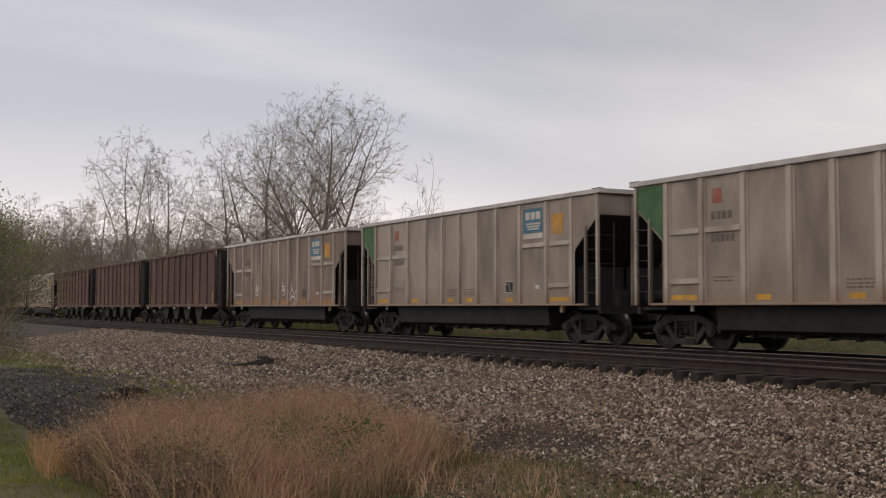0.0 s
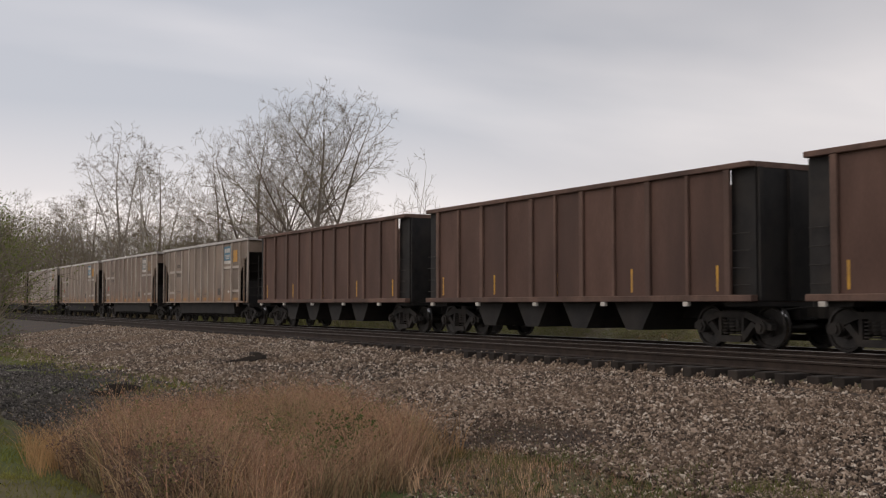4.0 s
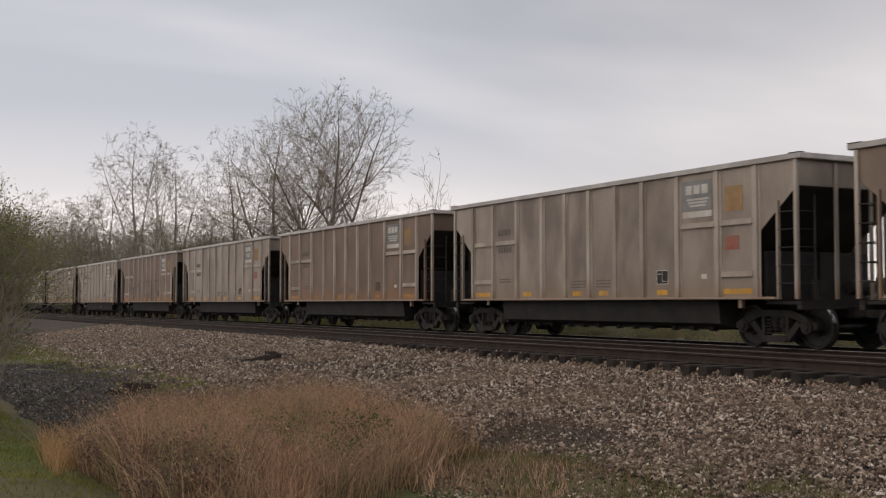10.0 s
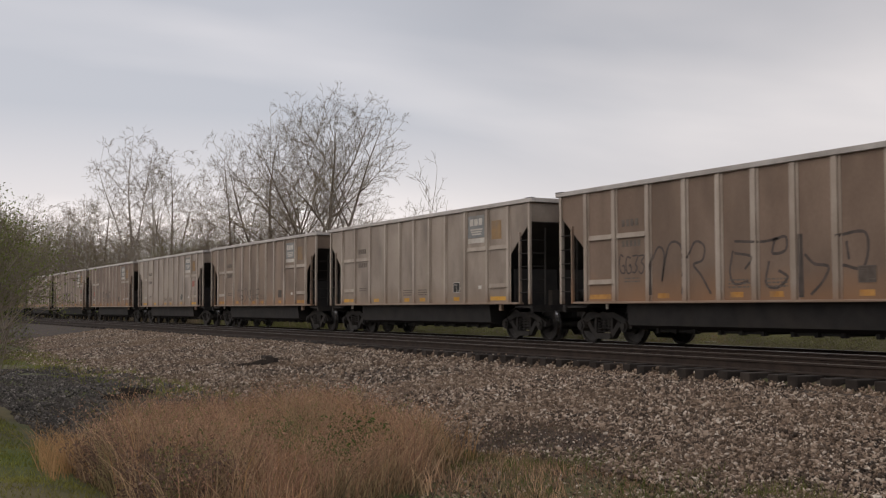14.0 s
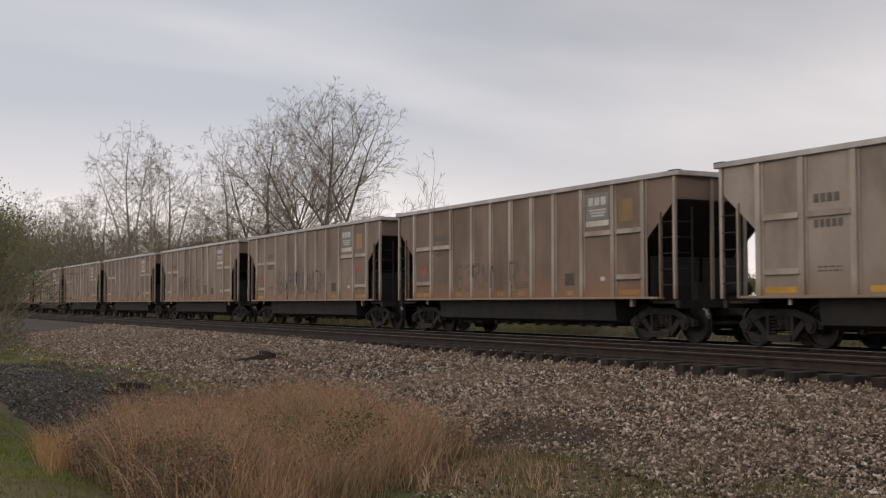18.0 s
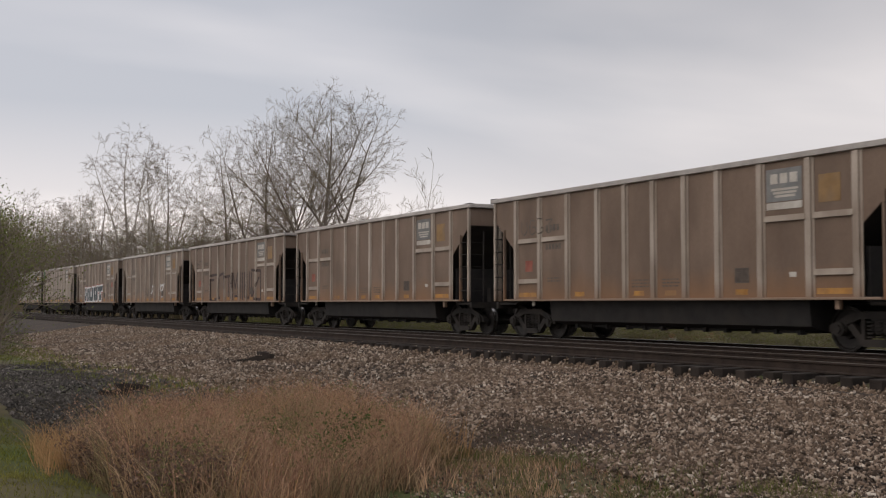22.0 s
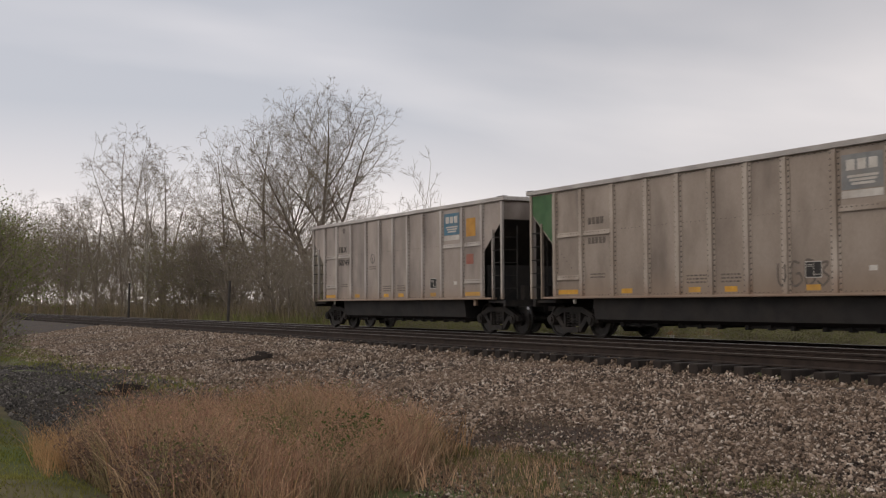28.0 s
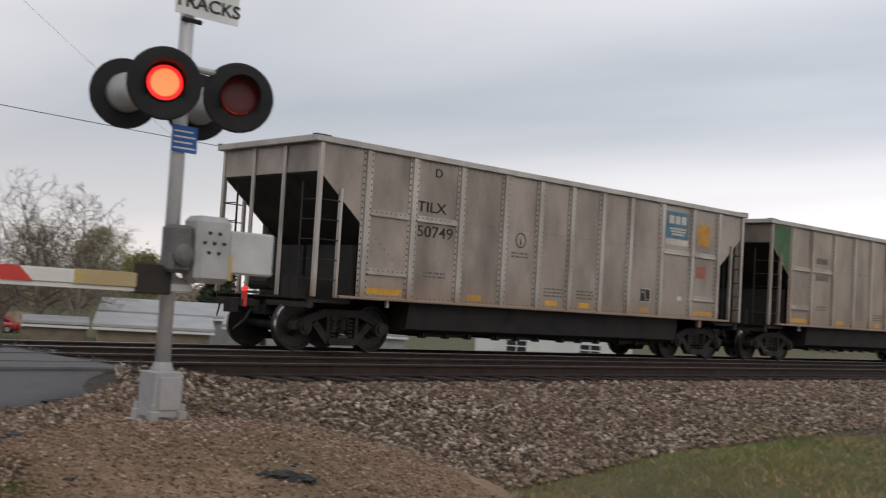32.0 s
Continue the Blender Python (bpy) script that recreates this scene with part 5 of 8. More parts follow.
for x, z, k in ((4.2, 1.72, 1.0), (7.55, 1.70, 1.1), (8.6, 1.34, 1.9)):
    # small white chalked loops
    scrawl(train[23], "chalk_mark", [[(x - 0.10 * k, z + 0.16 * k), (x, z + 0.24 * k), (x + 0.08 * k, z + 0.16 * k), (x, z + 0.08 * k), (x - 0.10 * k, z + 0.16 * k)],
                                     [(x - 0.16 * k, z), (x, z + 0.08 * k), (x + 0.20 * k, z + 0.04 * k), (x + 0.12 * k, z - 0.10 * k), (x - 0.08 * k, z - 0.12 * k)],
                                     [(x - 0.02 * k, z + 0.24 * k), (x - 0.04 * k, z + 0.38 * k)], [(x + 0.14 * k, z + 0.10 * k), (x + 0.24 * k, z + 0.22 * k)]],
           0.045, "spray_white", "white chalked loops", True)


def travel(t):
    return -14.582 + 13.402 * (t - 30) + 0.0055 * (t - 30) ** 2


def motions():
    """The train rolls by at about 13.4 m/s and its wheels turn with it."""
    for k, car in train.items():
        walk(car, [(t, pose(travel(t) + k * PITCH, FAR_TRACK, 0)) for t in range(0, 33, 4)])
    first = {}
    for car in train.values():
        for truck in car.children:
            if not truck.name.startswith("truck"):
                continue
            for wheel in truck.children:
                if not wheel.name.startswith("wheelset"):
                    continue
                x = round(wheel.location.x, 2)
                if x not in first:
                    walk(wheel, [(i / FPS, pose(x, 0, 0.457, 0, math.degrees((travel(i / FPS) - travel(0)) / 0.457), 0)) for i in range(32 * FPS + 1)])
                    first[x] = wheel.animation_data
                else:
                    wheel.rotation_mode = "QUATERNION"
                    wheel.animation_data_create()
                    wheel.animation_data.action = first[x].action
                    wheel.animation_data.action_slot = first[x].action_slot
    flash()

# ---------------------------------------------------------------- plants
def tubes(p, q, r0, r1, sides):
    """Vertices and faces of many tapered tubes at once."""
    d = q - p
    d = d / np.maximum(np.linalg.norm(d, axis=1, keepdims=True), 1e-6)
    ref = np.where(np.abs(d[:, 2:3]) < 0.9, np.array([[0, 0, 1.0]]), np.array([[1.0, 0, 0]]))
    u = np.cross(d, ref); u /= np.linalg.norm(u, axis=1, keepdims=True)
    w = np.cross(d, u)
    a = np.arange(sides) * 2 * np.pi / sides
    ring = u[:, None, :] * np.cos(a)[None, :, None] + w[:, None, :] * np.sin(a)[None, :, None]
    v = np.concatenate([p[:, None] + ring * r0[:, None, None], q[:, None] + ring * r1[:, None, None]], 1)
    n = len(p)
    base = (np.arange(n) * 2 * sides)[:, None]
    i = np.arange(sides)
    j = (i + 1) % sides
    f = np.stack([base + i, base + j, base + sides + j, base + sides + i], -1).reshape(-1, 4)
    return v.reshape(-1, 3), f


def spreading(rnd, height, clear, radius, leaders=2, limbs=15, belly=0.45, thick=1.0, splay=16.0, lean=0.0, dense=1.0):
    """A bare tree of open growth: the trunk forks into a few leaders, and crooked limbs leave them all the way up and divide three times more,
    shorter and finer at each step, inside a domed outline. Rows of two ends, two radii and a level (0 for stout limbs, 4 for twigs)."""
    g = np.random.RandomState(rnd.randrange(10 ** 6))
    out = []
    mid = np.array([lean, 0, clear + (height - clear) * belly])

    def room(p, d):
        """How far it is along d to the outline, which is lumpy."""
        lump = 1 + 0.10 * math.sin(3 * math.atan2(d[1], d[0]) + height) + 0.07 * math.sin(7 * d[2] + 5 * d[0])
        e = np.array([radius, radius, (height - clear) * (1 - belly) if d[2] > 0 else (height - clear) * belly + clear * 0.35]) * lump
        a, b = d / e, (p - mid) / e
        k, h, c = a @ a, a @ b, b @ b - 1
        q = h * h - k * c
        return max(0.25, (-h + math.sqrt(q)) / k) if q > 0 else 0.25

    def aside(d, angle, turn):
        ref = np.array([0, 0, 1.0]) if abs(d[2]) < 0.95 else np.array([1.0, 0, 0])
        u = np.cross(d, ref); u /= np.linalg.norm(u)
        w = np.cross(d, u)
        return d * math.cos(angle) + (u * math.cos(turn) + w * math.sin(turn)) * math.sin(angle)

    def shoot(p, d, length, r0, r1, level):
        n = max(2, int(round(length / (1.0, 0.7, 0.5, 0.4, 0.3)[level])))
        wob, up = (0.03, 0.065, 0.08, 0.10, 0.1)[level], (0.0, 0.035, 0.012, 0.0, 0.0)[level]
        spots = []
        for i in range(n):
            q = p + d * length / n
            ra, rb = r0 + (r1 - r0) * i / n, r0 + (r1 - r0) * (i + 1) / n
            out.append((*p, *q, ra, rb, 0 if ra > 0.05 * thick else 3 if level < 3 else 4))
            p = q
            d = d + g.normal(0, wob, 3) + [0, 0, up]
            d /= np.linalg.norm(d)
            spots.append((p, d, rb))
        return spots

    def along(way, u):
        return way[min(len(way) - 1, int(u * len(way)))]

    top = height * 0.0145 * thick
    root = shoot(np.array([0, 0, -0.4]), np.array([lean * 0.02, 0, 1.0]), clear + 0.4, top, top * 0.86, 0)[-1][0]
    for k in range(leaders):
        d = aside(np.array([0, 0, 1.0]), radians(splay * (0.25 if k == 0 else g.uniform(0.8, 1.3))), 6.28 * k / leaders + g.uniform(-0.6, 0.6))
        lead = shoot(root, d, room(root, d) * g.uniform(0.94, 1.0), top * (0.80 if k == 0 else 0.6), 0.012 * thick, 0)
        for j in range(limbs):
            u = (j + g.uniform(0.1, 0.9)) / limbs
            p, d1, r = along(lead, u * 0.96)
            d2 = aside(d1, radians(66 - 34 * u + g.uniform(-9, 9)), 2.4 * j + g.uniform(-0.6, 0.6))
            d2[2] = max(d2[2], 0.02); d2 /= np.linalg.norm(d2)
            ln = room(p, d2) * g.uniform(0.80, 1.0)
            limb = shoot(p, d2, ln, max(min(r * 0.62, 0.016 * ln), 0.02 * thick), 0.010 * thick, 1)
            for m in range(max(3, int(ln * 1.5 * dense))):
                v = g.uniform(0.18, 1.0)
                p2, d3, r2 = along(limb, v)
                d4 = aside(d3, radians(g.uniform(30, 62)), g.uniform(0, 6.28))
                l2 = min(0.42 * ln * (1.1 - v) + g.uniform(0.4, 1.1), room(p2, d4) + 0.2)
                bough = shoot(p2, d4, l2, max(r2 * 0.6, 0.013 * thick), 0.008 * thick, 2)
                for _ in range(max(2, int(l2 * 2.2 * dense))):
                    w = g.uniform(0.15, 1.0)
                    p3, d5, r3 = along(bough, w)
                    d6 = aside(d5, radians(g.uniform(28, 60)), g.uniform(0, 6.28))
                    l3 = min(0.35 * l2 * (1.1 - w) + g.uniform(0.25, 0.6), room(p3, d6) + 0.15)
                    spray = shoot(p3, d6, l3, 0.009 * thick, 0.006 * thick, 3)
                    for _ in range(g.randint(2, 5)):
                        p4, d7, r4 = spray[g.randint(0, len(spray))]
                        shoot(p4, aside(d7, radians(g.uniform(25, 55)), g.uniform(0, 6.28)), g.uniform(0.18, 0.42), 0.006 * thick, 0.004 * thick, 4)
    return np.array(out)


def branchy(rnd, height, base, radius, leaders=4, limbs=12, boughs=7, twigs=8, belly=0.5, thick=1.0, splay=24.0, stand=0.0, up=0.05):
    """A bare tree: a trunk that forks into steep leaders, limbs that leave them at an acute angle and curve up, boughs and fine twigs,
    all kept inside a domed outline. Rows as grow() gives them."""
    g = np.random.RandomState(rnd.randrange(10 ** 6))
    out = []
    mid = np.array([0, 0, base + (height - base) * belly])
    half = np.array([radius, radius, (height - base) * (1 - belly)])
    low = (mid[2] - base * 0.5) * 1.02

    def room(p, d):
        """How far it is along d to the outline."""
        e = half.copy()
        if d[2] < 0 or p[2] < mid[2] - 0.3 * half[2]:
            e[2] = max(low, half[2])
        a, b = d / e, (p - mid) / e
        k, h, c = a @ a, a @ b, b @ b - 1
        q = h * h - k * c
        return max(0.3, (-h + math.sqrt(q)) / k) if q > 0 else 0.3

    def aside(d, angle, turn):
        ref = np.array([0, 0, 1.0]) if abs(d[2]) < 0.95 else np.array([1.0, 0, 0])
        u = np.cross(d, ref); u /= np.linalg.norm(u)
        w = np.cross(d, u)
        return d * math.cos(angle) + (u * math.cos(turn) + w * math.sin(turn)) * math.sin(angle)

    def shoot(p, d, length, r0, r1, level, wob):
        n = max(2, int(round(length / (1.1, 0.9, 0.6, 0.45, 0.4)[level])))
        spots = []
        for i in range(n):
            q = p + d * length / n
            ra, rb = r0 + (r1 - r0) * i / n, r0 + (r1 - r0) * (i + 1) / n
            out.append((*p, *q, ra, rb, 0 if ra > 0.05 else 3 if level < 3 else 4))
            p = q
            d = d + g.normal(0, wob, 3) + [0, 0, up * (1 if level < 3 else 0.4)]
            d /= np.linalg.norm(d)
            spots.append((p, d, rb, (i + 1) / n))
        return spots

    top = height * 0.016 * thick
    if base > 0.5:
        trunk = shoot(np.array([0, 0, -0.3]), np.array([0, 0, 1.0]), base + 0.3, top, top * 0.85, 0, 0.015)
        root = trunk[-1][0]
    else:
        root = np.array([0, 0, -0.2])
    for k in range(leaders):
        a = 2.4 * k + g.uniform(-0.5, 0.5)
        d = aside(np.array([0, 0, 1.0]), radians(splay * (0.15 if k == 0 and base > 0.5 else g.uniform(0.5, 1.1))), a)
        start = root + [stand * g.uniform(0.2, 1) * math.cos(a), stand * g.uniform(0.2, 1) * math.sin(a), 0]
        lead = shoot(start, d, room(start, d) * g.uniform(0.82, 0.93), top * (0.62 if base > 0.5 else 0.4), 0.012 * thick, 0, 0.035)
        for j in range(limbs):
            u = (j + g.uniform(0.2, 0.9)) / limbs * 0.95 + 0.06
            p, d1, r, _ = lead[min(len(lead) - 1, int(u * len(lead)))]
            d2 = aside(d1, radians(g.uniform(26, 52)), g.uniform(0, 6.28))
            if d2[2] < 0.12:
                d2[2] = 0.12 + g.uniform(0, 0.2); d2 /= np.linalg.norm(d2)
            ln = min(room(p, d2) * g.uniform(0.72, 1.04), height * 0.46)
            limb = shoot(p, d2, ln, max(r * 0.6, 0.022 * thick), 0.009 * thick, 1, 0.05)
            for m in range(max(2, int(boughs * min(1.0, ln / (0.22 * height) + 0.3)))):
                p2, d3, r2, _ = limb[g.randint(len(limb) // 4, len(limb))]
                d4 = aside(d3, radians(g.uniform(22, 50)), g.uniform(0, 6.28))
                l2 = min(max(ln * g.uniform(0.18, 0.42), 0.5), room(p2, d4) * 1.05 + 0.25)
                bough = shoot(p2, d4, l2, max(r2 * 0.55, 0.013 * thick), 0.007 * thick, 2, 0.07)
                for _ in range(twigs):
                    p3, d5, r3, _ = bough[g.randint(0, len(bough))]
                    d6 = aside(d5, radians(g.uniform(15, 48)), g.uniform(0, 6.28))
                    shoot(p3, d6, min(l2 * g.uniform(0.25, 0.6) + 0.12, height * 0.09), 0.0085 * thick, 0.004 * thick, 3, 0.09)
    return np.array(out)


def leaf_cards(rnd, tips, count, size, jitter):
    """Small leaves, each a folded pair of triangles, scattered round the twigs."""
    g = np.random.RandomState(rnd.randrange(10 ** 6))
    c = tips[g.randint(0, len(tips), count)] + g.normal(0, jitter, (count, 3))
    a = g.normal(size=(count, 3)); a /= np.linalg.norm(a, axis=1, keepdims=True)
    b = np.cross(a, g.normal(size=(count, 3))); b /= np.linalg.norm(b, axis=1, keepdims=True)
    s = size * g.uniform(0.6, 1.4, (count, 1))
    v = np.stack([c - a * s, c + b * s * 0.5, c + a * s, c - b * s * 0.5], 1).reshape(-1, 3)
    k = (np.arange(count) * 4)[:, None]
    f = np.concatenate([k + [0, 1, 2], k + [0, 2, 3]])
    return v, f


def tree(label, limbs, bark, rnd, leaves=0, size=0.1, leaf="leaf", jitter=0.25, minimum=0.012, name="tree", category="tree", cut=2, twigmat="twig"):
    t = thing(name, label, category)
    lv = limbs[:, 8]
    for nm, pick, sides, mat in (("trunk", lv < cut, 7, bark), ("crown", (lv >= cut), 3, twigmat)):
        a = limbs[pick]
        if not len(a):
            continue
        v, f = tubes(a[:, 0:3], a[:, 3:6], np.maximum(a[:, 6], minimum), np.maximum(a[:, 7], minimum * 0.7), sides)
        share(nm, raw(nm, v, f, mat), t)
    if leaves:
        tips = limbs[lv >= max(cut, lv.max() - 2)][:, 3:6]
        v, f = leaf_cards(rnd, tips, leaves, size, jitter)
        share("leaves", raw("leaves", v, f, leaf), t)
    return t


def put_tree(master, yaw, dist, scale=1.0, turn=0.0, sx=1.0):
    x, y = -dist * math.sin(radians(yaw)), dist * math.cos(radians(yaw))
    t = copy_thing(master, pose(x, y, float(ground_z(x, y)) - 0.05, 0, 0, turn))
    t.scale = (scale * sx, scale * sx, scale)
    return t


rt = random.Random(11)
park = pose(0, 0, -400)
TREES = {
    "great": tree("tall bare spreading tree beyond the tracks", spreading(rt, 19.6, 3.4, 7.6, 4, 14, 0.42, 1.0, 25, 0.2, 1.2), "bark", rt, minimum=0.0085),
    "great2": tree("tall bare tree with a domed crown of fine twigs", spreading(rt, 17.6, 2.2, 6.2, 4, 12, 0.44, 0.9, 26, 0.0, 1.05), "bark", rt, minimum=0.0085),
    "slim": tree("slender bare tree with a pale trunk", spreading(rt, 15.0, 3.6, 2.9, 3, 12, 0.55, 0.7, 9, 0.0, 1.3), "pale_bark", rt, minimum=0.010),
    "slim2": tree("slender bare tree beside the tracks", spreading(rt, 14.0, 2.6, 2.9, 3, 11, 0.5, 0.7, 11, 0.0, 1.2), "bark", rt, minimum=0.010),
    "sapling": tree("thin bare sapling of upright stems", branchy(rt, 9.0, 1.2, 1.3, 4, 5, 3, 3, 0.55, 0.6, 15, up=0.02), "pale_bark", rt, minimum=0.009),
    "dark": tree("dark bare tree beyond the crossing", spreading(rt, 10.0, 1.4, 3.4, 3, 11, 0.45, 1.1, 26, 0.0, 0.8), "bark", rt, minimum=0.010, twigmat="twig_dark"),
    "scrub": tree("bare scrub thicket of many thin stems", branchy(rt, 7.0, 0.2, 3.0, 10, 8, 4, 4, 0.36, 0.7, 26, 1.5), "bark", rt, 1100, 0.045, "leaf", 0.4, 0.008, "shrub", "shrub"),
    "scrub2": tree("bare scrub with a haze of young leaves", branchy(rt, 6.2, 0.2, 3.0, 10, 8, 4, 4, 0.36, 0.7, 28, 1.5), "bark", rt, 4200, 0.045, "leaf", 0.42, 0.008, "shrub", "shrub"),
    "bush": tree("leafy green bush in young leaf", branchy(rt, 4.2, 0.2, 2.3, 9, 8, 4, 4, 0.36, 0.7, 34, 0.9), "bark", rt, 7800, 0.048, "leaf", 0.25, 0.007, "bush", "bush"),
    "spring": tree("tree in fresh yellow-green leaf", branchy(rt, 14.0, 2.2, 4.0, 4, 11, 6, 5, 0.42), "bark", rt, 9500, 0.10, "leaf_bright", 0.32, 0.012),
    "round": tree("rounded distant tree in young leaf", branchy(rt, 9.0, 1.5, 3.8, 4, 9, 5, 4, 0.42), "bark", rt, 7500, 0.15, "leaf", 0.45, 0.016),
}


def conifer(label, height):
    rnd = random.Random(5)
    t = thing("conifer", label, "tree")
    part("trunk", tube(bmesh.new(), (0, 0, -0.3), (0, 0, height), 0.22, 0.03), "bark", t)
    tips = []
    for i in range(60):
        z = height * (0.06 + 0.92 * i / 60)
        reach = (1 - z / height) ** 0.8 * height * 0.30 + 0.15
        for j in range(7):
            a = rnd.uniform(0, 6.28)
            for u in (0.35, 0.6, 0.8, 1.0):
                tips.append((reach * u * math.cos(a), reach * u * math.sin(a), z - 0.25 * reach * u + 0.3))
    v, f = leaf_cards(rnd, np.array(tips), 16000, 0.20, 0.22)
    share("foliage", raw("foliage", v, f, "leaf_dark"), t)
    return t


CONIFER = conifer("dark evergreen tree behind the crossing", 9.5)
MASTERS = list(TREES.values()) + [CONIFER]

# the wood beyond the tracks: one great tree, its neighbours, slender trees and the thicket under them
PLACES = [
    ("great", 68.1, 92, 1.0, 20, 1.0), ("great2", 70.6, 96, 1.03, 100, 1.0), ("great2", 72.5, 100, 0.92, 200, 0.95), ("great2", 69.3, 101, 0.86, 250, 0.9), ("great2", 66.6, 99, 0.60, 20, 1.1), ("slim2", 74.0, 106, 0.84, 60, 1.2),
    ("slim", 77.4, 128, 1.34, 40, 1.15), ("slim2", 75.6, 124, 1.34, 90, 1.15), ("slim", 76.5, 118, 1.05, 140, 1.1), ("slim2", 78.8, 140, 1.16, 10, 1.2), ("slim2", 80.2, 150, 1.05, 70, 1.3),
    ("sapling", 62.9, 72, 1.22, 200, 1.0), ("sapling", 62.2, 75, 1.0, 30, 1.0), ("sapling", 58.9, 78, 0.9, 70, 1.0), ("sapling", 60.4, 80, 0.86, 170, 1.0), ("sapling", 63.6, 78, 0.95, 90, 1.0),
    ("slim2", 74.4, 105, 0.72, 20, 1.1), ("slim2", 81.5, 165, 1.15, 50, 1.4), ("slim2", 82.6, 180, 1.15, 90, 1.5), ("slim", 79.6, 150, 1.0, 150, 1.2), ("slim2", 64.8, 84, 0.52, 150, 1.1),
]
for nm, yaw, d, sc, turn, sx in PLACES:
    put_tree(TREES[nm], yaw, d, sc, turn, sx)
rp = random.Random(4)
for i in range(64):
    yaw = 84.5 - i * 0.37 + rp.uniform(-0.25, 0.25)
    need = 26.5 / max(math.cos(radians(yaw)), 0.12)
    d = need * rp.uniform(1.0, 1.3)
    k = rp.choice(("scrub", "slim2", "scrub", "scrub2", "slim2", "scrub", "great2"))
    put_tree(TREES[k], yaw, d, (d / 95) * rp.uniform(0.85, 1.2) * {"slim2": 0.60, "great2": 0.42}.get(k, 1.0), rp.uniform(0, 360), 1.15)
for i in range(32):
    yaw = 66.5 - i * 0.40 + rp.uniform(-0.2, 0.2)
    if 57.2 < yaw < 60.8:
        continue
    d = 27.5 / math.cos(radians(yaw)) * rp.uniform(1.0, 1.2)
    k = rp.choice(("bush", "scrub2", "scrub2", "scrub"))
    put_tree(TREES[k], yaw, d, rp.uniform(0.62, 0.95) * (1 if k == "bush" else 0.62) * min(1.0, 0.62 + 0.06 * max(0.0, yaw - 53.5)), rp.uniform(0, 360), 1.1)
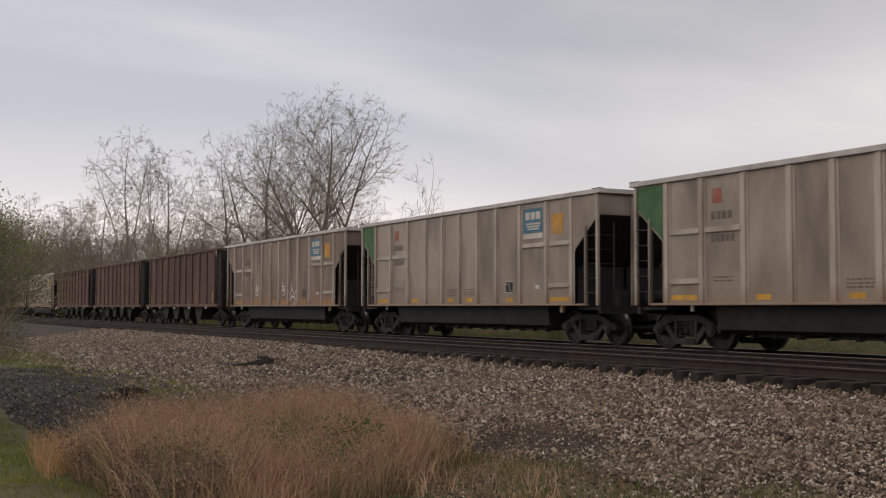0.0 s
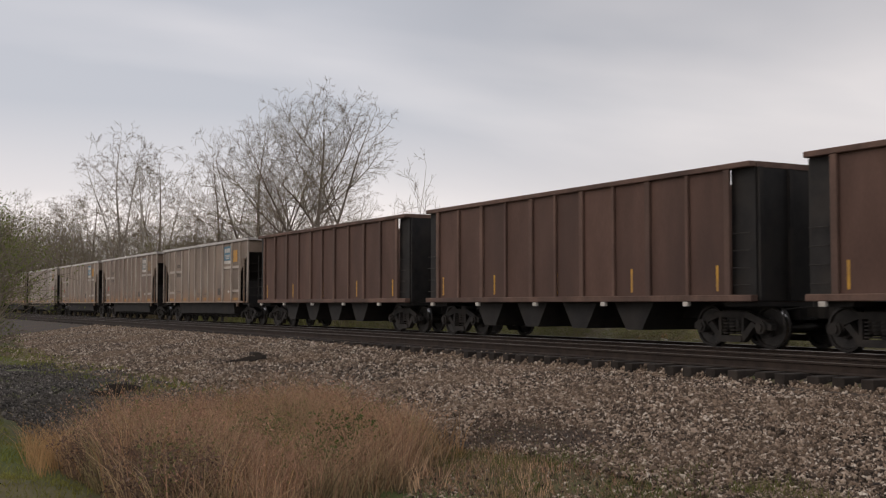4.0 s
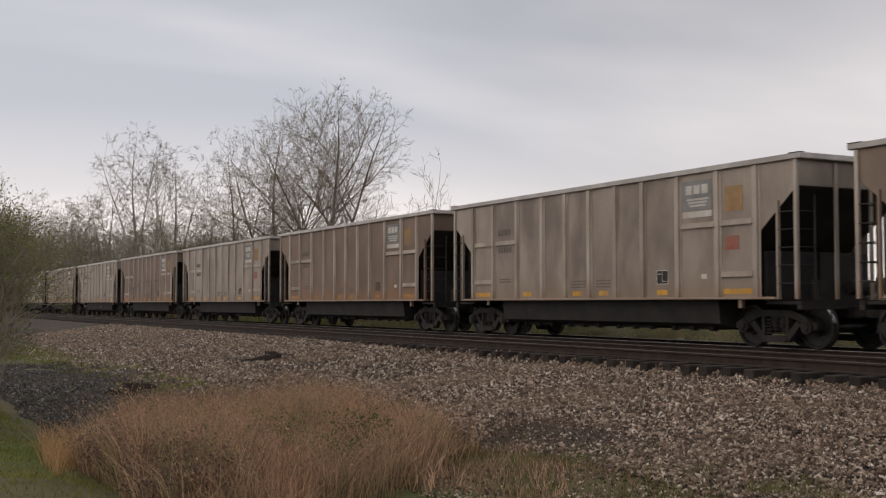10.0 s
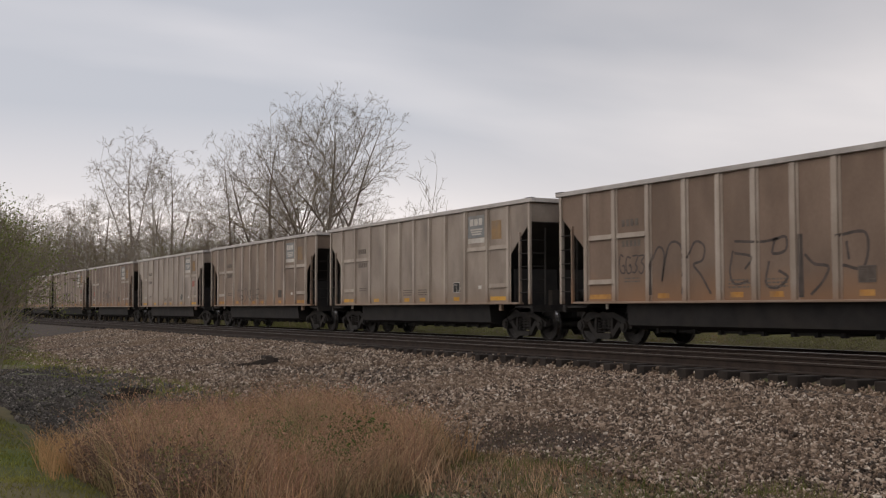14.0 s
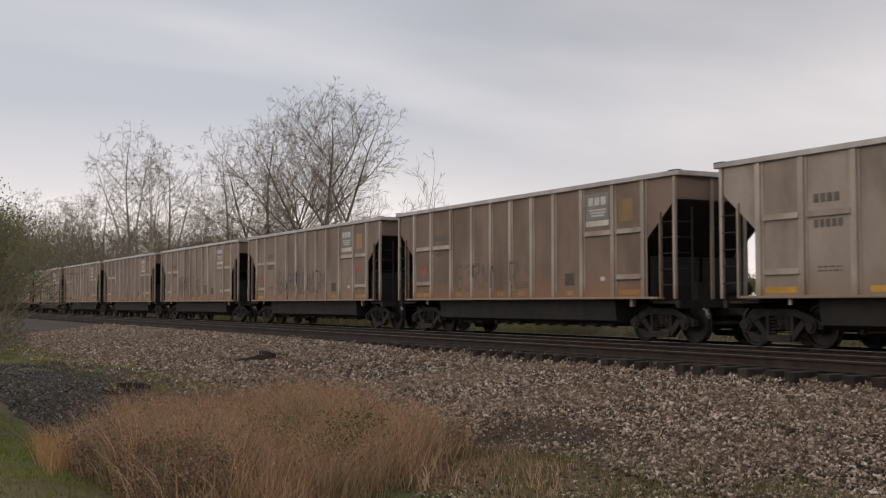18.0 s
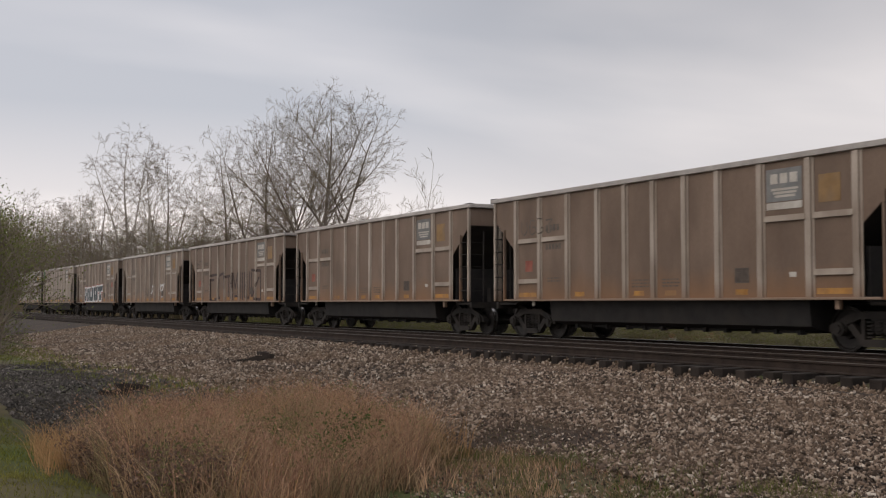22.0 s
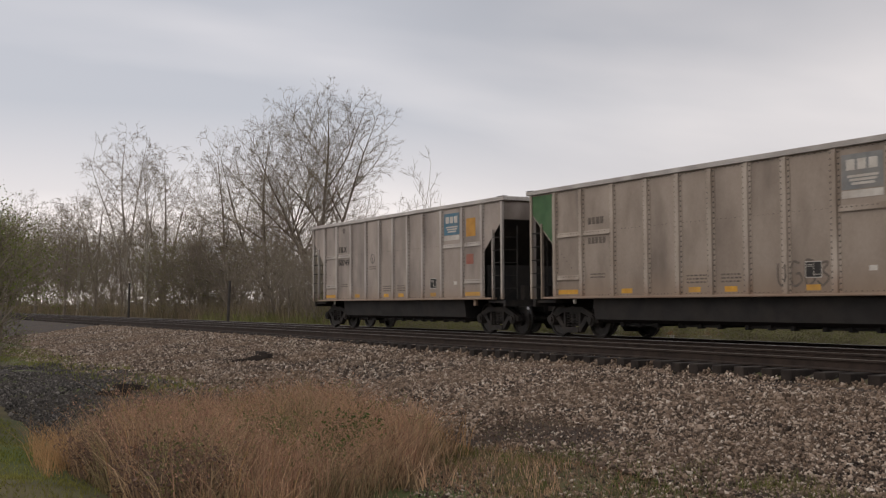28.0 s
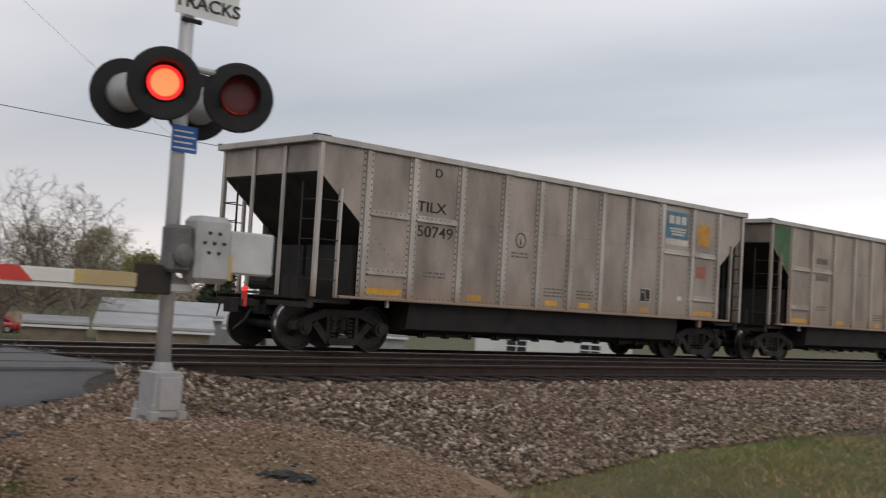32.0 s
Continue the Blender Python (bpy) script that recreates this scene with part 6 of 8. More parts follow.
# round the houses and along the far road
for nm, yaw, d, sc, turn, sx in [
    ("scrub", 56.5, 96, 0.7, 0, 1.2), ("scrub2", 55.0, 100, 0.65, 40, 1.2), ("scrub", 54.2, 105, 0.6, 90, 1.2), ("dark", 56.4, 110, 0.75, 10, 1.2),
    ("bush", 47.6, 92, 0.7, 0, 1.3), ("bush", 46.9, 96, 0.8, 50, 1.2), ("bush", 51.0, 95, 0.55, 80, 1.4), ("bush", 49.4, 98, 0.5, 120, 1.4),
    ("round", 50.2, 190, 1.05, 0, 1.0), ("round", 48.2, 180, 0.95, 60, 1.2), ("round", 47.0, 170, 0.95, 90, 1.2), ("slim", 49.3, 185, 0.75, 90, 1.6), ("round", 53.5, 185, 0.9, 30, 1.0), ("round", 55.5, 190, 0.9, 130, 1.0),
    ("spring", 37.4, 175, 0.92, 0, 1.0), ("round", 40.0, 190, 0.8, 10, 1.2), ("round", 34.5, 180, 0.8, 40, 1.2), ("bush", 39.0, 88, 0.6, 10, 1.0),
    ("scrub2", 31.5, 58, 0.98, 30, 1.0), ("bush", 31.8, 54, 0.85, 0, 1.1), ("scrub", 30.6, 60, 1.0, 80, 1.0), ("conifer", 31.0, 60, 0.48, 10, 1.2), ("round", 29.0, 120, 0.9, 0, 1.0), ("round", 26.2, 118, 0.9, 60, 1.0), ("bush", 33.0, 60, 0.6, 40, 1.2),
    ("dark", 15.4, 48, 0.84, 0, 1.0), ("dark", 13.2, 52, 0.72, 70, 1.0), ("conifer", 15.9, 46, 0.20, 0, 1.7), ("conifer", 14.2, 44, 0.15, 60, 2.0), ("scrub2", 17.8, 62, 0.8, 0, 1.1), ("scrub", 15.6, 58, 0.85, 40, 1.0), ("scrub", 14.2, 60, 1.1, 120, 1.0), ("bush", 17.0, 50, 0.7, 90, 1.3), ("bush", 14.6, 48, 0.7, 10, 1.2), ("scrub", 12.6, 54, 0.95, 0, 0.7),
    ("spring", 8.2, 44, 0.42, 0, 1.1), ("spring", 6.6, 46, 0.42, 60, 1.1), ("bush", 7.0, 38, 0.8, 10, 1.2), ("bush", 5.0, 38, 0.8, 80, 1.2), ("bush", 3.0, 40, 0.75, 130, 1.2), ("bush", 1.2, 42, 0.7, 60, 1.2),
    ("scrub", 4.6, 52, 0.95, 20, 1.0), ("slim2", 3.0, 58, 0.48, 40, 1.3), ("slim2", 1.2, 60, 0.48, 100, 1.3), ("slim2", -0.6, 62, 0.48, 20, 1.3), ("scrub", 0.2, 58, 0.95, 70, 1.0), ("scrub", 2.2, 60, 1.0, 10, 1.0), ("round", -3.4, 130, 1.15, 0, 0.9), ("slim2", -2.4, 110, 0.85, 200, 1.6), ("bush", -0.4, 46, 0.6, 10, 1.2),
    ("conifer", -14.6, 62, 0.95, 0, 1.3), ("conifer", -13.0, 66, 0.72, 80, 1.2), ("conifer", -16.0, 58, 0.6, 30, 1.3), ("bush", -12.0, 50, 0.45, 0, 1.2), ("bush", -9.4, 62, 0.7, 0, 1.1),
    ("spring", -18.6, 78, 1.02, 0, 1.05), ("spring", -19.8, 88, 0.62, 100, 1.2), ("scrub", -21.6, 80, 1.15, 0, 1.2), ("dark", -24.2, 74, 1.0, 60, 1.1), ("dark", -22.6, 78, 0.95, 60, 1.1), ("dark", -25.9, 72, 0.9, 150, 1.1), ("scrub2", -24.6, 78, 1.25, 20, 1.3), ("scrub", -25.6, 86, 1.2, 140, 1.0), ("spring", -27.2, 110, 0.7, 30, 1.2), ("round", -29.0, 150, 1.0, 30, 1.0), ("conifer", -32.6, 100, 0.85, 30, 1.0),
    ("round", -40.0, 170, 0.9, 0, 1.2), ("round", -50.0, 180, 0.9, 60, 1.2), ("round", -58.0, 180, 0.9, 120, 1.2),
]:
    put_tree(CONIFER if nm == "conifer" else TREES[nm], yaw, d, sc, turn, sx)

for i in range(40):
    put_tree(TREES["bush"], 64.0 - 1.32 * i + rp.uniform(-0.3, 0.3), rp.uniform(47, 54), rp.uniform(0.25, 0.33), rp.uniform(0, 360), 2.2)

# bushes at the left edge, on the near side of the tracks
hedge = tree("sparse shrub of thin leaning stems with young green leaves", branchy(rt, 3.8, 0.1, 1.15, 8, 7, 4, 3, 0.42, 0.6, 22, 0.5), "bark", rt, 5200, 0.021, "leaf_hedge", 0.09, 0.004, "shrub", "shrub")
MASTERS.append(hedge)
for x, y, sc, turn in ((-16.8, 1.12, 0.88, 0), (-17.8, 1.0, 0.9, 40), (-18.4, 1.2, 0.88, 70), (-19.6, 1.15, 0.85, 300), (-20.6, 1.45, 0.8, 140), (-23.5, 1.6, 0.85, 200)):
    t = copy_thing(hedge, pose(x, y, float(ground_z(x, y)) - 0.05, 0, 0, turn))
    t.scale = (sc, sc, sc)
for m in MASTERS:
    for o in list(m.children):
        bpy.data.objects.remove(o)
    bpy.data.objects.remove(m)

# far treeline that closes the view
belt_v, belt_f, base = [], [], 0
gr = np.random.RandomState(8)
for i in range(640):
    yaw = radians(gr.uniform(-80, 88))
    d = gr.uniform(240, 420)
    cx, cy = -d * math.sin(yaw), d * math.cos(yaw)
    h = gr.uniform(5.0, 9.5) * (d / 330)
    c = gr.normal(0, 1, (60, 3)) * [h * 0.32, h * 0.32, h * 0.26] + [cx, cy, -4.6 + h * 0.55]
    v, f = leaf_cards(rt, c, 60, 0.9, 0.6)
    belt_v.append(v); belt_f.append(f + base); base += len(v)
tagged(new("far_woods", raw("far_woods", np.concatenate(belt_v), np.concatenate(belt_f), "twig")), "distant belt of bare brown woods", "woods", kind="stuff")


# ---------------------------------------------------------------- grass and weeds
def inside(poly, x, y):
    hit = np.zeros(len(x), bool)
    for (x0, y0), (x1, y1) in zip(poly, poly[1:] + poly[:1]):
        cross = ((y0 > y) != (y1 > y)) & (x < (x1 - x0) * (y - y0) / (y1 - y0 + 1e-12) + x0)
        hit ^= cross
    return hit


def scatter(g, poly, count, ragged=0.0):
    a = np.array(poly)
    lo, hi = a.min(0), a.max(0)
    p = g.uniform(lo, hi, (count * 3, 2))
    edge = np.stack([np.sin(3.1 * p[:, 1] + 1.7 * p[:, 0]), np.sin(2.7 * p[:, 0] - 1.3 * p[:, 1])], 1) * ragged + g.normal(0, ragged * 0.8 + 1e-9, p.shape)
    q = p + edge
    p = p[inside(poly, q[:, 0], q[:, 1])][:count]
    return p


def blades(g, p, height, width, lean, parts=2):
    """Bent blades: a quad and a tip, each blade its own island."""
    n = len(p)
    z = ground_z(p[:, 0], p[:, 1]) - 0.03
    a = g.uniform(0, 2 * np.pi, n)
    side = np.stack([np.cos(a), np.sin(a), np.zeros(n)], 1)
    b = g.uniform(0, 2 * np.pi, n)
    bend = np.stack([np.cos(b), np.sin(b), np.zeros(n)], 1) * (lean * g.uniform(0.2, 1.2, n) * height)[:, None]
    base = np.stack([p[:, 0], p[:, 1], z], 1)
    mid = base + bend * 0.35 + np.array([0, 0, 1.0]) * (height * 0.6)[:, None]
    tip = base + bend + np.array([0, 0, 1.0]) * height[:, None]
    w = (width * np.ones(n))[:, None]
    v = np.stack([base - side * w, base + side * w, mid + side * w * 0.75, mid - side * w * 0.75, tip], 1).reshape(-1, 3)
    k = (np.arange(n) * 5)[:, None]
    f = np.concatenate([k + [0, 1, 2], k + [0, 2, 3], k + [3, 2, 4]])
    return v, f, tip


g = np.random.RandomState(21)
WEEDS = [(-12.6, 1.8), (-14.6, 2.5), (-16.6, 3.5), (-17.8, 4.7), (-16.5, 6.0), (-12.6, 6.2), (-10.7, 5.0), (-9.5, 3.9), (-8.5, 2.6), (-8.6, 1.75)]


def weed_patch(name, poly, count, h0, h1, material, label, width=0.004, lean=0.35, heads=0, head_mat="seed", clump=0.0, ragged=0.14):
    p = scatter(g, poly, count, ragged)
    if clump:
        c = scatter(g, poly, max(8, count // 60))
        p = c[g.randint(0, len(c), len(p))] + g.normal(0, clump, (len(p), 2))
        p = p[inside(poly, p[:, 0], p[:, 1])]
    patchy = 0.5 + 0.5 * np.sin(1.1 * p[:, 0] + 0.4) * np.sin(1.7 * p[:, 1] + 0.2 * p[:, 0])
    h = (h0 + (h1 - h0) * g.beta(2, 2, len(p))) * (0.72 + 0.45 * patchy)
    v, f, tip = blades(g, p, h, width, lean)
    ob = tagged(new(name, raw(name, v, f, material)), label, "weeds", kind="stuff")
    if heads:
        t = tip[g.randint(0, len(tip), heads)] + g.normal(0, 0.03, (heads, 3))
        v, f = leaf_cards(rt, t, heads * 6, 0.013, 0.045)
        tagged(new(name + "_heads", raw(name + "_heads", v, f, head_mat)), "reddish seed heads on dry weeds", "weeds", kind="stuff")
    return ob


weed_patch("dry_weeds", WEEDS, 21000, 0.32, 0.88, "straw", "tall dry reddish-brown weeds in a ditch", 0.0042, 0.75, 2600, clump=0.22)
weed_patch("dry_weed_stems", WEEDS, 12000, 0.35, 0.95, "seed", "dark reddish weed stems in a ditch", 0.0035, 0.55, clump=0.25)
weed_patch("pale_stalks", WEEDS, 420, 0.5, 1.15, "tuft", "pale bent stalks among the weeds", 0.0045, 1.0)
weed_patch("weed_undergrowth", WEEDS, 20000, 0.12, 0.5, "straw", "dull brown undergrowth below the weeds", 0.007, 0.9)
weed_patch("orange_tuft", [(-11.9, 1.4), (-12.5, 2.2), (-14.6, 2.6), (-14.4, 1.6)], 1500, 0.18, 0.62, "tuft", "tuft of orange dry grass beside the lawn", 0.004, 0.7, clump=0.3)
weed_patch("ditch_crest_grass", [(-17.7, 4.0), (-17.5, 5.5), (-15.0, 6.2), (-11.5, 6.2), (-13.0, 5.0), (-15.0, 3.6)], 4600, 0.30, 0.70, "tuft", "orange dry grass on the ditch crest", 0.0045, 0.45, clump=0.25)
weed_patch("far_side_weeds", [(-12.5, 5.2), (-12.0, 6.8), (-9.6, 6.4), (-8.6, 5.0)], 1500, 0.05, 0.18, "straw", "tawny dry grass at the edge of the gravel", 0.0045, 0.5, clump=0.2)


def leafy_weeds(name, poly, count, leaves, high, material, label):
    """Low bushy weeds: clumps of leaves and fine stems."""
    c = scatter(g, poly, count)
    z = ground_z(c[:, 0], c[:, 1])
    h = high * g.uniform(0.5, 1.0, count)[:len(c)]
    pick = g.randint(0, len(c), leaves)
    u = g.beta(2.2, 1.4, leaves)
    at = np.stack([c[pick, 0], c[pick, 1], z[pick] + h[pick] * u], 1) + g.normal(0, 0.10, (leaves, 3)) * [1, 1, 0.4]
    v, f = leaf_cards(rt, at, leaves, 0.018, 0.02)
    return tagged(new(name, raw(name, v, f, material)), label, "weeds", kind="stuff")


leafy_weeds("green_weeds", [(-12.0, 3.3), (-12.6, 4.4), (-10.4, 4.6), (-9.8, 3.6)], 18, 3600, 0.72, "leaf_weed", "fresh green weeds among the dry ones")
leafy_weeds("dull_green_weeds", WEEDS, 130, 17000, 0.76, "leaf_weed_dull", "dull green leaves among the dry weeds")
leafy_weeds("dark_weeds", [(-8.7, 1.8), (-9.0, 2.5), (-11.2, 2.9), (-13.0, 2.4), (-12.5, 1.85)], 110, 26000, 0.60, "weed_dark", "dark shrivelled leaves among the weeds")
weed_patch("short_dry_grass", [(-13.6, 6.2), (-13.6, 8.2), (-11.5, 8.5), (-8.2, 8.2), (-4.6, 6.4), (-4.2, 3.4), (-5.6, 3.2), (-9.0, 5.0)], 24000, 0.03, 0.10, "under", "short dry grass on gravelly soil", 0.0045, 1.2, clump=0.22)
weed_patch("low_red_weeds", [(-12.6, 4.6), (-12.2, 6.6), (-8.8, 7.0), (-6.2, 6.0), (-6.4, 4.2), (-8.8, 3.4)], 9000, 0.03, 0.12, "seed", "low reddish weeds on gravelly soil", 0.004, 1.2, clump=0.25)
weed_patch("dirt_weeds", [(-14.4, 6.4), (-14.0, 8.2), (-11.0, 8.5), (-9.6, 7.4), (-10.4, 6.4)], 6500, 0.03, 0.13, "weed_dark", "dark low weeds on bare dirt", 0.0045, 1.2, clump=0.2)
weed_patch("dirt_moss", [(-14.6, 6.6), (-14.2, 7.6), (-11.5, 7.4), (-10.6, 6.2)], 2600, 0.03, 0.10, "lawn", "yellow-green tufts beside bare dirt", 0.0045, 1.0, clump=0.22)
weed_patch("short_green_grass", [(-13.0, 5.8), (-10.5, 7.6), (-5.5, 7.4), (-4.6, 5.4), (-9.5, 5.0)], 3800, 0.05, 0.2, "grass", "thin green grass on gravelly soil", 0.004, 0.9, clump=0.2)
weed_patch("lawn_grass", [(-24, -4), (-22, 2.0), (-17, 2.0), (-12.5, 1.65), (-8.0, 1.75), (-5.4, 1.4), (-4.4, -2)], 48000, 0.04, 0.10, "lawn", "short green lawn beside the weeds", 0.006, 0.8)
VERGE = [(7.9, 7.2), (9.0, 8.1), (10.5, 8.1), (12.3, 8.3), (15.3, 9.0), (19.5, 8.95), (30, 9.2), (30, 3), (10, 1.5), (5.5, 4.0), (6.6, 6.0)]
weed_patch("verge_grass", VERGE, 42000, 0.04, 0.13, "lawn", "short green grass on the railway verge", 0.006, 0.8)
weed_patch("verge_dry_grass", VERGE, 26000, 0.04, 0.15, "straw", "dry grass on the railway verge", 0.005, 0.9)
weed_patch("road_edge_grass", [(2.7, 6.4), (2.95, 8.3), (3.5, 8.5), (3.9, 7.6), (5.0, 6.8), (6.2, 6.2), (6.0, 4.6), (3.0, 4.6)], 5200, 0.04, 0.14, "grass", "grass tufts at the road's edge", 0.005, 0.9, clump=0.15)
weed_patch("bank_grass", [(-60, 20.9), (-60, 28), (40, 28), (40, 20.9), (6, 20.9), (5, 24), (-5, 24), (-6, 20.9)], 26000, 0.10, 0.40, "grass", "grass on the far side of the tracks", 0.014, 0.6)
weed_patch("bank_dry_grass", [(-60, 20.6), (-60, 30), (-6, 30), (-6, 20.6)], 14000, 0.15, 0.55, "straw", "dry grass on the far side of the tracks", 0.012, 0.6)

weed_patch("wood_brush", [(-230, 26), (-230, 44), (-72, 40), (-54, 36), (-48, 26)], 42000, 0.8, 2.8, "under", "brown brush at the foot of the wood", 0.02, 0.5)
weed_patch("wood_green_brush", [(-90, 25), (-90, 30), (-46, 30), (-44, 25)], 4200, 0.5, 1.6, "leaf", "greening brush at the foot of the wood", 0.03, 0.6)


tagged(sheet("bare_dirt", steps((-15.2, -9.2, 0.15)), steps((6.3, 8.9, 0.15)),
             lambda x, y: ground_z(x, y) + 0.03 - 0.12 * smooth(0.7, 1.1, ((x + 12.1) / 2.6) ** 2 + ((y - 7.55 - 0.12 * (x + 12.1)) / 1.0) ** 2 + 0.25 * np.sin(3.1 * x + y) * np.sin(2.3 * y)), "bare_dirt"),
       "patch of dark bare dirt beside the gravel", "dirt", kind="structure")

# ---------------------------------------------------------------- crushed stone
def stones(name, poly, count, s0, s1, material, label, lift=0.0, height=None, clear=True):
    p = scatter(g, poly, count)
    l, r = road_half(p[:, 1])
    p = p[(p[:, 0] < l - 0.1) | (p[:, 0] > r + 0.15)]
    n = len(p)
    bare = ((p[:, 0] + 12.1) / 1.8) ** 2 + ((p[:, 1] - 7.5) / 0.9) ** 2 < g.uniform(0.3, 1.2, len(p))
    p = p[~bare] if clear else p
    n = len(p)
    corner = np.array([[1, 0, 0], [0, 1, 0], [-1, 0, 0], [0, -1, 0], [0, 0, 1], [0, 0, -1]], float) * 0.62
    size = g.uniform(s0, s1, (n, 1, 1)) * (1 + 0.35 * g.normal(size=(n, 1, 3)).clip(-1.5, 1.5))
    c = (corner[None] + g.normal(0, 0.17, (n, 6, 3))) * size
    q = g.normal(size=(n, 4)); q /= np.linalg.norm(q, axis=1, keepdims=True)
    w, x, y, z = q.T
    rot = np.stack([1 - 2 * (y * y + z * z), 2 * (x * y - z * w), 2 * (x * z + y * w), 2 * (x * y + z * w), 1 - 2 * (x * x + z * z), 2 * (y * z - x * w),
                    2 * (x * z - y * w), 2 * (y * z + x * w), 1 - 2 * (x * x + y * y)], 1).reshape(n, 3, 3)
    c = np.einsum("nij,nkj->nki", rot, c)
    zz = (ground_z(p[:, 0], p[:, 1]) if height is None else height(p[:, 0], p[:, 1])) + lift + g.uniform(-0.01, 0.022, n)
    c += np.stack([p[:, 0], p[:, 1], zz], 1)[:, None, :]
    k = (np.arange(n) * 6)[:, None]
    f = np.concatenate([k + a for a in ([0, 1, 4], [1, 2, 4], [2, 3, 4], [3, 0, 4], [1, 0, 5], [2, 1, 5], [3, 2, 5], [0, 3, 5])])
    return tagged(new(name, raw(name, c.reshape(-1, 3), f, material)), label, "gravel", kind="stuff")


stones("ballast_stones", [(-10.5, 6.6), (-10.5, 12.5), (-3.6, 12.5), (-3.5, 9.0), (-4.0, 6.2)], 66000, 0.017, 0.050, "stone", "loose crushed stone on the ballast shoulder", 0.018)
stones("middle_ballast_stones", [(-20, 6.9), (-20, 12.5), (-10.5, 12.5), (-10.5, 6.6), (-12, 6.8)], 62000, 0.024, 0.062, "stone", "loose crushed stone on the ballast shoulder", 0.018)
stones("far_ballast_stones", [(-62, 6.6), (-62, 12.5), (-20, 12.5), (-20, 6.6)], 52000, 0.030, 0.074, "stone_pale", "loose crushed stone on the ballast shoulder", 0.018)
stones("shoulder_stones", [(5.6, 10.3), (6.4, 12.5), (30, 12.5), (30, 9.0), (22, 8.9), (12, 8.2), (8.0, 7.3), (7.6, 9.4)], 64000, 0.020, 0.055, "stone", "loose crushed stone on the ballast shoulder", 0.018)
stones("track_stones", [(-60, 12.4), (-60, 20.6), (32, 20.6), (32, 12.4)], 34000, 0.035, 0.075, "stone_dark", "coal-dusted crushed stone between the ties", 0.0)
stones("heaped_stones", [(-62, 12.1), (-62, 12.75), (-18, 12.8), (-13, 12.4), (-13, 12.0)], 11000, 0.028, 0.06, "stone", "crushed stone heaped over the tie ends", 0.03)
stones("verge_stones", [(-12.5, 5.2), (-11, 7.3), (-6, 7.2), (-3.6, 5.6), (-3.4, 3.6), (-6.5, 3.4)], 9000, 0.012, 0.034, "stone", "scattered stones among the short grass")
stones("dirt_stones", [(-14.4, 6.5), (-14.2, 8.4), (-11.0, 8.6), (-9.6, 7.4), (-10.4, 6.4)], 2600, 0.012, 0.034, "stone", "small stones on bare dirt", 0.03, clear=False)
stones("ditch_stones", [(-48, 4.2), (-48, 6.8), (-19, 6.9), (-17.5, 5.6), (-24, 5.6)], 9000, 0.034, 0.08, "stone_pale", "scattered stones beside the ditch")
weed_patch("ditch_side_grass", [(-48, 3.0), (-48, 6.4), (-26, 6.6), (-20, 6.4), (-24, 4.6)], 5000, 0.05, 0.22, "lawn", "thin grass on the stony slope", 0.008, 0.8, clump=0.3)
stones("coal_stones", [(-33, 2.2), (-34, 6.0), (-22, 6.4), (-18.2, 5.2), (-17.0, 3.6), (-16.0, 2.2)], 30000, 0.022, 0.055, "stone_coal", "dark coal-dusted stones at the ditch")
stones("mound_gravel", MOUND, 30000, 0.008, 0.024, "stone_red", "fine reddish gravel on the mound round the signal", 0.034)
stones("edge_gravel", [(3.2, 8.5), (3.6, 9.7), (4.6, 10.5), (5.8, 11.4), (6.6, 11.2), (6.0, 10.5), (4.9, 9.7), (4.2, 8.8)], 3400, 0.02, 0.055, "stone", "pale broken stone along the road's edge", 0.03)
stones("road_edge_stones", [(-3.5, 12.3), (-3.5, 9.4), (-6.2, 8.6), (-6.2, 12.3)], 2200, 0.04, 0.085, "stone", "larger pale stones at the road's edge")

